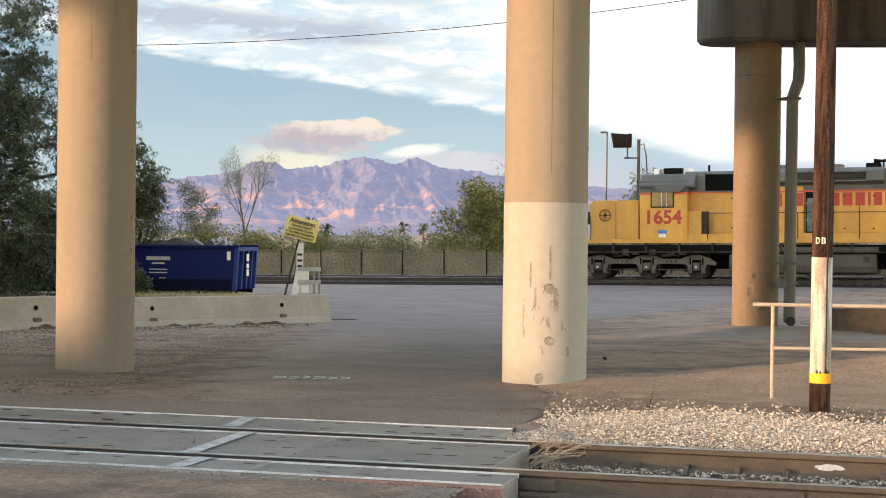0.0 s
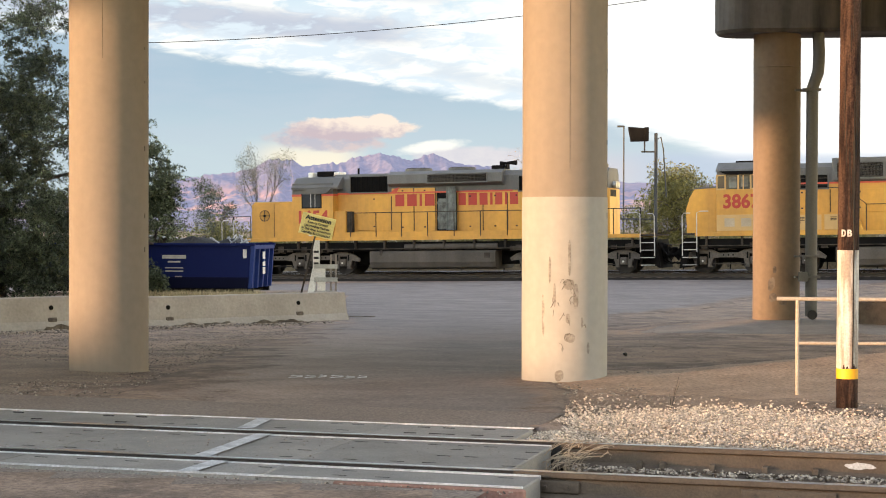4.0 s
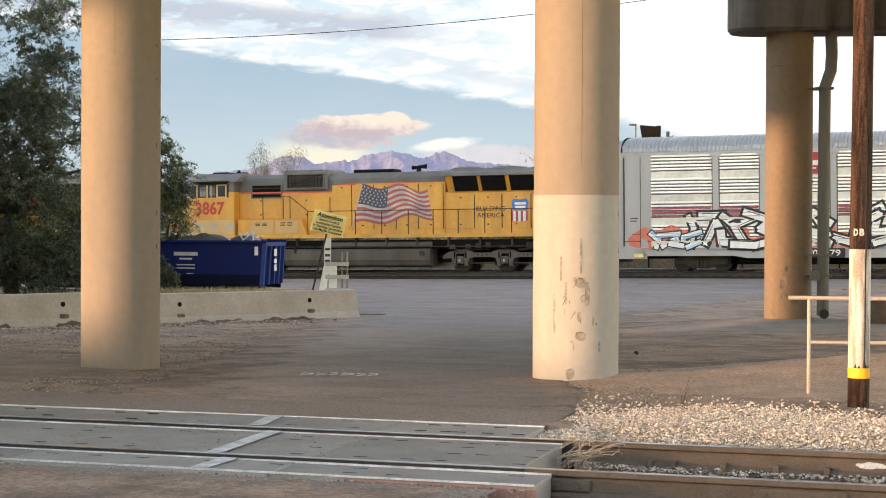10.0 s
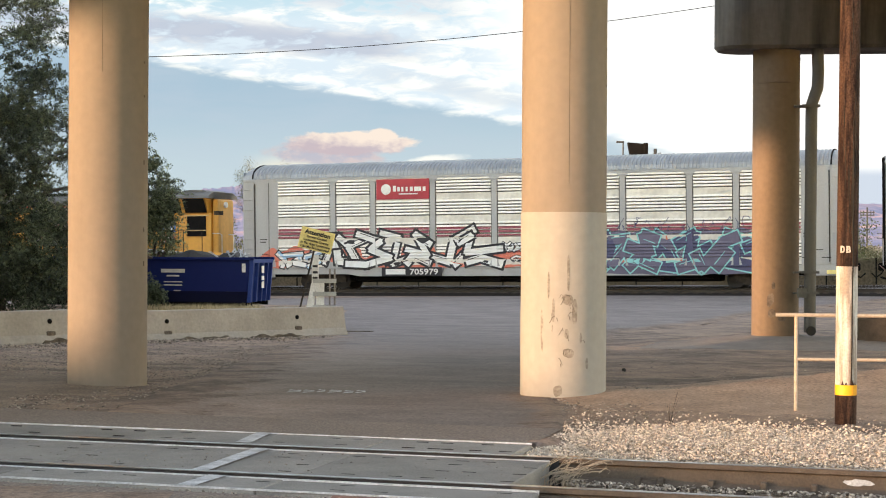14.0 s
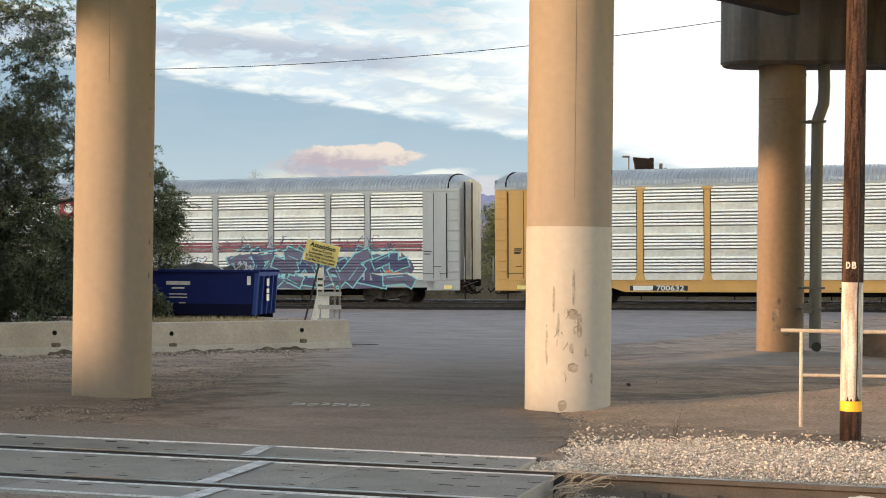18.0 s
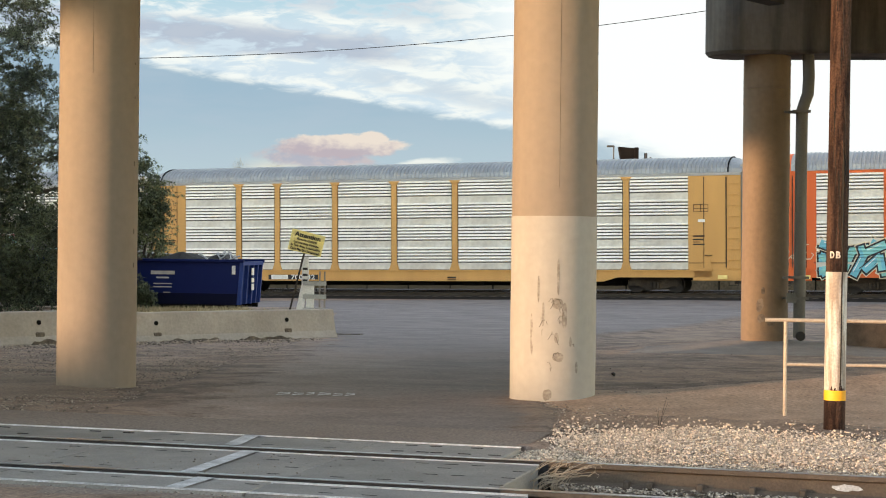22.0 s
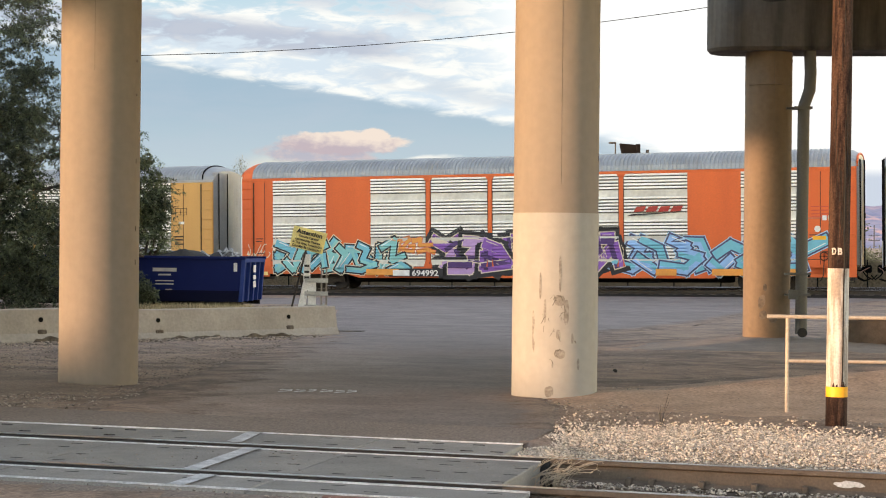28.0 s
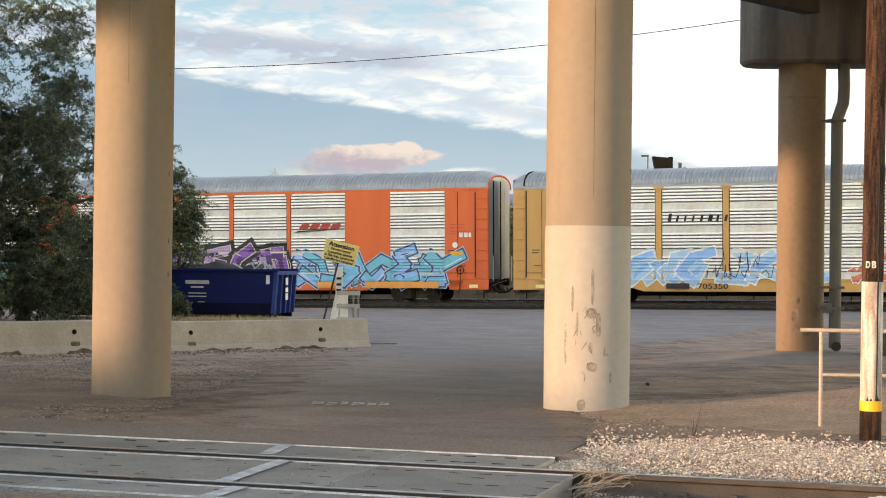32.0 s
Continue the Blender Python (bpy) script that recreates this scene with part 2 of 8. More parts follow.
M["wood"] = material("grey_timber", (0.26, 0.22, 0.18), 0.9, second=(0.16, 0.13, 0.11), scale=6, bump=0.4)
M["fence"] = material("fence_slats", (0.185, 0.145, 0.095), 0.85, second=(0.11, 0.092, 0.056), scale=0.5, amount=0.8, fine=9, fine_amount=0.35)
M["leaf_dark"] = island_tint(material("dark_leaves", (0.082, 0.104, 0.053), 0.8, second=(0.016, 0.026, 0.016), scale=0.9, amount=0.85), 0.9)
M["leaf_mid"] = island_tint(material("mid_green_leaves", (0.155, 0.185, 0.092), 0.8, second=(0.028, 0.042, 0.024), scale=0.9, amount=0.85), 0.9)
M["leaf_grey"] = island_tint(material("grey_green_leaves", (0.17, 0.17, 0.11), 0.8, second=(0.11, 0.11, 0.075), scale=0.6), 0.5)
M["leaf_green"] = island_tint(material("green_leaves", (0.115, 0.125, 0.045), 0.7, second=(0.075, 0.09, 0.035), scale=0.6), 0.5)
M["leaf_pale"] = island_tint(material("pale_scrub_leaves", (0.20, 0.18, 0.095), 0.8, second=(0.14, 0.135, 0.07), scale=0.6), 0.3)
M["leaf_olive"] = island_tint(material("olive_leaves", (0.17, 0.155, 0.045), 0.75, second=(0.10, 0.10, 0.035), scale=0.6), 0.5)
M["leaf_dry"] = island_tint(material("dry_leaves", (0.24, 0.19, 0.12), 0.8, second=(0.16, 0.13, 0.08), scale=0.6), 0.45)
M["grass"] = island_tint(material("dry_grass", (0.42, 0.34, 0.20), 0.9, second=(0.24, 0.21, 0.11), scale=2), 0.5)
M["bark"] = material("bark", (0.07, 0.055, 0.045), 0.95, second=(0.12, 0.10, 0.08), scale=8, bump=0.6)
M["straw"] = material("dead_weed", (0.44, 0.35, 0.255), 0.9)
M["roof_tin"] = material("shed_roof", (0.22, 0.23, 0.25), 0.5, 0.4)
M["far_wall"] = material("far_white_wall", (0.50, 0.47, 0.44), 0.8)
for key, rgb in dict(g_white=(0.74, 0.73, 0.70), g_black=(0.014, 0.012, 0.015), g_cyan=(0.13, 0.44, 0.55), g_blue=(0.12, 0.27, 0.60), g_violet=(0.07, 0.025, 0.13), g_sky=(0.24, 0.44, 0.72),
                     g_red=(0.62, 0.16, 0.10), g_cream=(0.66, 0.55, 0.40), g_navy=(0.06, 0.06, 0.13), g_teal=(0.20, 0.52, 0.52), g_pale=(0.36, 0.54, 0.70), g_orange=(0.75, 0.30, 0.05), g_slate=(0.115, 0.10, 0.155), g_violet2=(0.24, 0.09, 0.40), g_lilac=(0.44, 0.27, 0.52)).items():
    M[key] = material("spray_" + key[2:], rgb, 0.6, second=tuple(c * 0.75 for c in rgb), scale=2.5, fine_amount=0.08)


for key in ("blue", "bin_light", "bin_dark", "grime", "black", "tank", "cap", "soil_dark", "pole", "far_ballast", "fence"):
    if key in M:
        M[key].node_tree.nodes["Principled BSDF"].inputs["Specular IOR Level"].default_value = 0.06 if key in ("black", "far_ballast") else 0.15


# ---- building helpers ----
def mesh_from(name, verts, faces, mats, face_mats=None, smooth=False):
    me = bpy.data.meshes.new(name)
    me.from_pydata([tuple(v) for v in verts], [], faces)
    for m in (mats if isinstance(mats, (list, tuple)) else [mats]):
        me.materials.append(M[m] if isinstance(m, str) else m)
    if face_mats is not None:
        me.polygons.foreach_set("material_index", face_mats)
    if smooth:
        me.polygons.foreach_set("use_smooth", [True] * len(me.polygons))
    me.update(calc_edges=True)
    if smooth:
        # flat end caps keep a crisp rim
        rims = {key for p in me.polygons if len(p.vertices) > 8 for key in p.edge_keys}
        if rims:
            for e in me.edges:
                e.use_edge_sharp = e.key in rims
    return me


class Shape:
    """Collects boxes, tubes and plates, and becomes one mesh."""

    def __init__(self):
        self.v, self.f, self.m, self.cur = [], [], [], 0

    def use(self, i):
        self.cur = i
        return self

    def add(self, verts, faces):
        k = len(self.v)
        self.v += [tuple(v) for v in verts]
        self.f += [tuple(i + k for i in f) for f in faces]
        self.m += [self.cur] * len(faces)
        return self

    def box(self, x0, x1, y0, y1, z0, z1, bevel=0.0):
        x0, x1 = min(x0, x1), max(x0, x1)
        y0, y1 = min(y0, y1), max(y0, y1)
        z0, z1 = min(z0, z1), max(z0, z1)
        b = min(bevel, (x1 - x0) / 2.1, (y1 - y0) / 2.1, (z1 - z0) / 2.1)
        if b <= 0:
            vs = [(x, y, z) for z in (z0, z1) for x, y in ((x0, y0), (x1, y0), (x1, y1), (x0, y1))]
            return self.add(vs, [(3, 2, 1, 0), (4, 5, 6, 7), (0, 1, 5, 4), (1, 2, 6, 5), (2, 3, 7, 6), (3, 0, 4, 7)])
        ring = lambda z, i: [(x0 + i + b, y0 + i, z), (x1 - i - b, y0 + i, z), (x1 - i, y0 + i + b, z), (x1 - i, y1 - i - b, z),
                             (x1 - i - b, y1 - i, z), (x0 + i + b, y1 - i, z), (x0 + i, y1 - i - b, z), (x0 + i, y0 + i + b, z)]
        vs = ring(z0, b * 0.8) + ring(z0 + b, 0) + ring(z1 - b, 0) + ring(z1, b * 0.8)
        fs = [tuple(range(7, -1, -1)), tuple(range(24, 32))]
        for j in range(3):
            fs += [(j * 8 + i, j * 8 + (i + 1) % 8, j * 8 + 8 + (i + 1) % 8, j * 8 + 8 + i) for i in range(8)]
        return self.add(vs, fs)

    def tube(self, points, r, seg=8, r1=None, cap=True):
        """A round bar along the points; r may taper to r1."""
        pts = [Vector(p) for p in points]
        rings, n = [], len(pts)
        for i, p in enumerate(pts):
            way = (pts[min(i + 1, n - 1)] - pts[max(i - 1, 0)]).normalized()
            side = way.cross(Vector((0, 0, 1)) if abs(way.z) < 0.9 else Vector((0, 1, 0))).normalized()
            up = side.cross(way)
            rr = r if r1 is None else r + (r1 - r) * i / (n - 1)
            rings += [p + side * (rr * math.cos(2 * math.pi * k / seg)) + up * (rr * math.sin(2 * math.pi * k / seg)) for k in range(seg)]
        fs = [(j * seg + k, j * seg + (k + 1) % seg, (j + 1) * seg + (k + 1) % seg, (j + 1) * seg + k) for j in range(n - 1) for k in range(seg)]
        if cap:
            fs += [tuple(range(seg - 1, -1, -1)), tuple(range((n - 1) * seg, n * seg))]
        return self.add(rings, fs)

    def prism(self, outline, a, b, axis="y"):
        """An outline of two coordinates pushed from a to b along an axis (y: outline is x, z; x: outline is y, z; z: x, y)."""
        n = len(outline)
        put = {"y": lambda p, d: (p[0], d, p[1]), "x": lambda p, d: (d, p[0], p[1]), "z": lambda p, d: (p[0], p[1], d)}[axis]
        vs = [put(p, a) for p in outline] + [put(p, b) for p in outline]
        fs = [tuple(range(n)), tuple(range(2 * n - 1, n - 1, -1))] + [((i + 1) % n, i, n + i, n + (i + 1) % n) for i in range(n)]
        return self.add(vs, fs)

    def plate(self, outline, y):
        """A thin flat plate facing the near side (outline: x, z)."""
        return self.prism(outline, y, y - 0.006, "y")

    def mesh(self, name, mats, smooth=False):
        return mesh_from(name, self.v, self.f, mats, self.m, smooth)


def part(name, shape, mats, parent, label="", smooth=False):
    """Links a shape (or a ready mesh) as one mesh object under its thing or part."""
    ob = new(name, shape.mesh(name, mats, smooth) if isinstance(shape, Shape) else shape)
    ob.parent = parent
    if label:
        ob["label"] = label
    return ob


def thing(name, m=None, label="", category="", group="", kind=""):
    ob = new(name)
    ob.empty_display_size = 0.2
    if m is not None:
        ob.matrix_basis = m
    return tagged(ob, label, category, group, kind)


def solid(name, shape, mats, label="", category="", group="", kind="", m=None, smooth=False):
    ob = new(name, shape.mesh(name, mats, smooth) if isinstance(shape, Shape) else shape)
    if m is not None:
        ob.matrix_basis = m
    return tagged(ob, label, category, group, kind)


def lettering(text, size, mat, depth=0.004, align="CENTER", weight=0.0):
    """A mesh of the words in the built-in font, lying in x and z and facing the near side, baseline at z 0."""
    cu = bpy.data.curves.new("words", "FONT")
    cu.body, cu.size, cu.extrude, cu.align_x, cu.offset = text, size, depth, align, weight
    cu.resolution_u = 3
    ob = bpy.data.objects.new("words", cu)
    scene.collection.objects.link(ob)
    dg = bpy.context.evaluated_depsgraph_get()
    me = bpy.data.meshes.new_from_object(ob.evaluated_get(dg))
    bpy.data.objects.remove(ob)
    me.transform(Matrix.Rotation(math.pi / 2, 4, "X"))
    me.materials.clear()
    me.materials.append(M[mat])
    return me


def put_text(name, text, size, mat, parent, x, y, z, width=None, label="", align="CENTER", weight=0.0):
    me = lettering(text, size, mat, align=align, weight=weight)
    if width:
        xs = [v.co.x for v in me.vertices]
        k = width / (max(xs) - min(xs))
        me.transform(Matrix.Diagonal((k, 1, 1, 1)))
    ob = part(name, me, None, parent, label)
    ob.location = (x, y, z)
    return ob


def mix(a, b, k):
    return a + (b - a) * k


def step_line(points, x):
    """A height by straight pieces between points (x, value)."""
    if x <= points[0][0]:
        return points[0][1]
    for (x0, v0), (x1, v1) in zip(points, points[1:]):
        if x <= x1:
            return mix(v0, v1, (x - x0) / (x1 - x0))
    return points[-1][1]


FALL = [(13, 0.0), (20, -0.15), (33, -0.46), (48, -0.65), (5000, -0.65)]


def gz(x, y):
    """The ground's height: level at the crossing, falling gently to the far tracks, which climb to the right."""
    tilt = min(max((y - 35) / 35, 0), 1)
    return step_line(FALL, y) + 0.0155 * min(max(x, -90), 175) * tilt


# ---- the far track's frame: along it to the right, across it away, up ----
RAIL_O = Vector((0.0, 73.4, -0.375))
ALONG = Vector((0.93703, -0.34895, 0.01457)).normalized()
ACROSS = Vector((0.34895, 0.93703, 0)).normalized()
UPWARD = ALONG.cross(ACROSS).normalized()


def on_track(s, away=1.52, up=0.0):
    """The pose of something on the far track, s metres along it; away from the near face of the cars."""
    p = RAIL_O + ALONG * s + ACROSS * away + UPWARD * up
    return Matrix.Translation(p) @ Matrix((ALONG, ACROSS, UPWARD)).transposed().to_4x4()

# ---- ground, road and lot ----
def graded(a, b, fine0, fine1, step, grow=1.35):
    """Coordinates from a to b, close together between fine0 and fine1 and wider outside."""
    mid = list(np.arange(fine0, fine1 + 1e-6, step))
    lo, d = [], step
    while (lo[-1] if lo else fine0) > a:
        d *= grow
        lo.append(max(a, (lo[-1] if lo else fine0) - d))
    hi, d = [], step
    while (hi[-1] if hi else fine1) < b:
        d *= grow
        hi.append(min(b, (hi[-1] if hi else fine1) + d))
    return lo[::-1] + mid + hi


ROAD_L = [(13.05, -6.0), (14, -3.2), (16, -2.4), (24, -2.3), (37, -1.95), (39.5, -2.0), (42, -3.2), (48, -5.2), (58, -9.0), (70.8, -32.0)]
ROAD_R = [(13.05, 0.72), (16.2, 1.05), (19, 1.05), (24, 1.6), (29.5, 2.2), (42, 4.5), (45.5, 6.5), (54, 10.4), (64, 17.5), (70.8, 32.0)]


def dirt_noise(x, y):
    n = noise.noise(Vector((x * 0.5, y * 0.5, 3.0))) * 0.03 + noise.noise(Vector((x * 2.1, y * 2.1, 7.0))) * 0.016
    return n + noise.noise(Vector((x * 4.3, y * 4.3, 1.0))) * 0.008


def on_road(x, y, margin=0.3):
    if y < 13.0:
        return True
    return y < 71 and step_line(ROAD_L, y) - margin < x < step_line(ROAD_R, y) + margin


def near_local(x, y):
    """Along and across the near track."""
    c, s = math.cos(radians(16.6)), math.sin(radians(16.6))
    return x * c - (y - 11.89) * s, x * s + (y - 11.89) * c


def bed_z(v):
    """The ballast bed's section across the near track."""
    return step_line([(-5, -0.02), (-4.2, -0.02), (-3.2, -0.28), (-2.2, -0.30), (-1.2, -0.22), (0.9, -0.21), (1.3, -0.13), (2.0, -0.03), (4.2, 0.0)], v)


def ground_height(x, y):
    """Loose dirt: low bumps off the road, a mound at the rail, higher soil behind the barrier."""
    z = gz(x, y)
    if -14 < x < 40 and 9 < y < 70:
        z += -0.03 if on_road(x, y) else -0.012 + dirt_noise(x, y)
    else:
        z -= 0.03
    u, v = near_local(x, y)
    if u > 0.6 and v < 3.2:
        z = min(z, mix(bed_z(v) - 0.055, z, min(max((v - 2.4) / 0.8, 0), 1)))
    elif v < 1.58 and v > -1.5:
        z -= 0.2
    k = min(max(((x - 2.6) * 5.4 + (y - 19.5) * 1.9) / 32.8, 0), 1.6)                # the dirt bank, higher to the right
    z += (0.07 + 0.26 * min(k, 1)) * math.exp(-((x - 2.6 - 5.4 * k) ** 2 + (y - 19.5 - 1.9 * k) ** 2) / (1.8 if y < 19.5 + 1.9 * k else 0.5))
    z += 0.22 * math.exp(-((x - 7.4) / 2.4) ** 2 - ((y - 34.8) / 2.2) ** 2)          # soil at the far pier
    line = 39.2 + (x + 2.2) * 0.9                                                    # the barrier's line
    if x < -2.5:
        z += 0.47 * min(max((y - line) / 1.2, 0), 1) * min(max((58 - y) / 8, 0), 1) * min(max((-2.85 - x) / 0.35, 0), 1)
    return z



def ground_material():
    """Bare dirt; the asphalt and the pale lot come in where the sheet's attributes say so, with a ragged edge."""
    m = bpy.data.materials.new("dirt_and_asphalt")
    m.use_nodes = True
    n, l = m.node_tree.nodes, m.node_tree.links
    b = n["Principled BSDF"]
    co = n.new("ShaderNodeTexCoord").outputs["Object"]

    def noise_of(scale, detail=5, rough=0.6, stretch=None):
        t = n.new("ShaderNodeTexNoise")
        t.inputs["Scale"].default_value, t.inputs["Detail"].default_value, t.inputs["Roughness"].default_value = scale, detail, rough
        src = co
        if stretch:
            mp = n.new("ShaderNodeMapping")
            mp.inputs["Scale"].default_value = stretch
            l.new(co, mp.inputs["Vector"])
            src = mp.outputs["Vector"]
        l.new(src, t.inputs["Vector"])
        return t.outputs["Fac"]

    def spread(src, a, z, lo=0.0, hi=1.0):
        r = n.new("ShaderNodeMapRange")
        r.inputs[1].default_value, r.inputs[2].default_value, r.inputs[3].default_value, r.inputs[4].default_value = a, z, lo, hi
        l.new(src, r.inputs[0])
        return r.outputs[0]

    def blend(fac, x, y):
        k = n.new("ShaderNodeMix")
        k.data_type = "RGBA"
        l.new(fac, k.inputs[0])
        for i, c in ((6, x), (7, y)):
            if isinstance(c, tuple):
                k.inputs[i].default_value = (*c, 1)
            else:
                l.new(c, k.inputs[i])
        return k.outputs[2]

    def calc(op, x, y):
        k = n.new("ShaderNodeMath")
        k.operation = op
        for i, c in enumerate((x, y)):
            if isinstance(c, (int, float)):
                k.inputs[i].default_value = c
            else:
                l.new(c, k.inputs[i])
        return k.outputs[0]

    big, mid, low = noise_of(0.35), noise_of(1.7, 6, 0.65), noise_of(0.16, 4)
    streak = noise_of(1.1, 7, 0.70, (0.75, 1.0, 1))
    grit = noise_of(22, 4, 0.8)
    dirt = blend(spread(mid, 0.40, 0.60), (0.145, 0.104, 0.082), (0.310, 0.220, 0.168))
    dirt = blend(spread(big, 0.47, 0.68, 0, 0.8), dirt, (0.36, 0.252, 0.186))
    at3 = n.new("ShaderNodeAttribute")
    at3.attribute_name = "dusty"
    dusty = blend(spread(streak, 0.38, 0.66), (0.255, 0.194, 0.163), (0.370, 0.284, 0.238))
    bare = blend(spread(streak, 0.38, 0.66), (0.158, 0.130, 0.117), (0.230, 0.189, 0.170))
    asph = blend(at3.outputs["Fac"], bare, dusty)
    asph = blend(spread(low, 0.44, 0.60, 0, 0.4), asph, (0.206, 0.159, 0.135))
    lot = blend(spread(streak, 0.36, 0.64), (0.240, 0.200, 0.186), (0.160, 0.133, 0.122))
    at1, at2 = n.new("ShaderNodeAttribute"), n.new("ShaderNodeAttribute")
    at1.attribute_name, at2.attribute_name = "paved", "pale"
    rag = calc("ADD", at1.outputs["Fac"], spread(mid, 0.3, 0.7, -0.34, 0.34))
    rag = calc("ADD", rag, spread(grit, 0.3, 0.7, -0.12, 0.12))
    rag2 = calc("ADD", at2.outputs["Fac"], spread(streak, 0.3, 0.7, -0.3, 0.3))
    col = blend(spread(rag2, 0.25, 0.75), asph, lot)
    paved = spread(rag, 0.35, 0.65)
    col = blend(paved, dirt, col)
    hsv = n.new("ShaderNodeHueSaturation")
    l.new(col, hsv.inputs["Color"])
    l.new(spread(grit, 0.30, 0.70, 0.58, 1.42), hsv.inputs["Value"])
    l.new(hsv.outputs["Color"], b.inputs["Base Color"])
    l.new(spread(mid, 0.3, 0.7, 0.82, 1.0), b.inputs["Roughness"])
    b.inputs["Specular IOR Level"].default_value = 0.3
    bp = n.new("ShaderNodeBump")
    bp.inputs["Distance"].default_value = 0.03
    l.new(spread(paved, 0, 1, 0.55, 0.10), bp.inputs["Strength"])
    l.new(calc("ADD", grit, calc("MULTIPLY", mid, 2.5)), bp.inputs["Height"])
    l.new(bp.outputs["Normal"], b.inputs["Normal"])
    return m


M["soil"] = ground_material()


gx = graded(-4600, 4600, -14, 14, 0.28)
gy = graded(-600, 4700, 5, 48, 0.25)
verts = [(x, y, ground_height(x, y)) for y in gy for x in gx]
nx = len(gx)
faces = [(j * nx + i, j * nx + i + 1, (j + 1) * nx + i + 1, (j + 1) * nx + i) for j in range(len(gy) - 1) for i in range(nx - 1)]
solid("ground", mesh_from("ground", verts, faces, "soil", smooth=True), None, "bare brown dirt with scattered stones", "ground", kind="structure")


def paved_sheet(rows, cols, lift):
    """The road and the lot beyond it as one sheet, whose edges fade into the dirt."""
    vs, paved, pale, dusty = [], [], [], []
    for y in rows:
        xl, xr = step_line(ROAD_L, y) - 0.9, step_line(ROAD_R, y) + (0.35 if y < 21 else 0.9)
        for i in range(cols + 1):
            x = mix(xl, xr, i / cols)
            d = min((x - xl) / 1.8, (xr - x) / (0.8 if y < 21 else 1.8), 1.0)
            vs.append((x, y, gz(x, y) + lift - (0.06 if d <= 0 else 0) - (0.3 if near_local(x, y)[1] < 1.66 else 0)))
            paved.append(d)
            pale.append(min(max((y - 25) / 16, 0), 1))
            dusty.append(min(max((0.4 - x) / 2.4, 0), 1))
    n = cols + 1
    fs = [(j * n + i, j * n + i + 1, (j + 1) * n + i + 1, (j + 1) * n + i) for j in range(len(rows) - 1) for i in range(cols)]
    me = mesh_from("road", vs, fs, "soil", smooth=True)
    for key, values in (("paved", paved), ("pale", pale), ("dusty", dusty)):
        me.attributes.new(key, "FLOAT", "POINT").data.foreach_set("value", values)
    return solid("road", me, None, "worn dusty asphalt road opening into a pale lot", "road", kind="structure")


paved_sheet(list(np.arange(13.05, 34.0, 0.35)) + list(np.arange(34.0, 71, 0.75)), 44, 0.005)


def dirt_patch(name, cx, cy, rx, ry, label, step=0.16, seed=1, lift=0.012, mat="mound"):
    """A patch of paler soil whose ragged edge dips under the ground."""
    xs, ys = np.arange(cx - rx * 1.25, cx + rx * 1.25, step), np.arange(cy - ry * 1.25, cy + ry * 1.25, step)
    vs = []
    for y in ys:
        for x in xs:
            r = math.hypot((x - cx) / rx, (y - cy) / ry) + 0.28 * noise.noise(Vector((x * 0.8, y * 0.8, seed))) + 0.12 * noise.noise(Vector((x * 2.6, y * 2.6, seed)))
            vs.append((x, y, ground_height(x, y) + min(lift, (1 - r) * 0.10) + 0.006 * noise.noise(Vector((x * 6, y * 6, seed)))))
    n = len(xs)
    fs = [(j * n + i, j * n + i + 1, (j + 1) * n + i + 1, (j + 1) * n + i) for j in range(len(ys) - 1) for i in range(n - 1)]
    solid(name, mesh_from(name, vs, fs, mat, smooth=True), None, label, "dirt", kind="structure")


dirt_patch("dirt_mound", 6.4, 18.6, 4.7, 3.0, "low mound of pale brown dirt beside the rails", seed=1)
dirt_patch("dirt_verge", -7.2, 19.5, 3.4, 4.2, "pale trodden dirt round a column", seed=5, mat="dirt")
dirt_patch("dirt_margin", 7.4, 33.6, 3.4, 1.6, "pale gritty soil at a column foot", seed=9, step=0.2, mat="lot")

# sprayed marks on the asphalt
marks = Shape()
for x0, x1, y in ((-1.68, -1.52, 19.2), (-1.50, -1.36, 19.15), (-1.34, -1.24, 19.25), (-1.20, -1.04, 19.2), (-1.02, -0.90, 19.1), (-0.88, -0.76, 19.15)):
    zz = gz(x0, y) + 0.010
    for lean, dy in ((0.10, -0.16), (-0.08, 0.10)):
        marks.add([(x0, y + dy, zz + 0.002), (mix(x0, x1, 0.5), y + dy + lean * 0.4, zz + 0.003), (x1, y + dy + lean, zz + 0.002), (x1 - 0.01, y + dy + lean + 0.17, zz), (mix(x0, x1, 0.45), y + dy + lean * 0.4 + 0.14, zz), (x0 + 0.02, y + dy + 0.17, zz)], [(0, 1, 4, 5), (1, 2, 3, 4)])
solid("road_marking", marks, "mark", "faded white survey marks sprayed on asphalt", "road marking", kind="structure")

# ---- the near track and its crossing ----
TH = radians(-16.6)
NEAR = Matrix.Translation((0, 11.89, 0)) @ Matrix.Rotation(TH, 4, "Z")     # x along the track, y across
END = 0.80                                                                 # where the crossing panels end


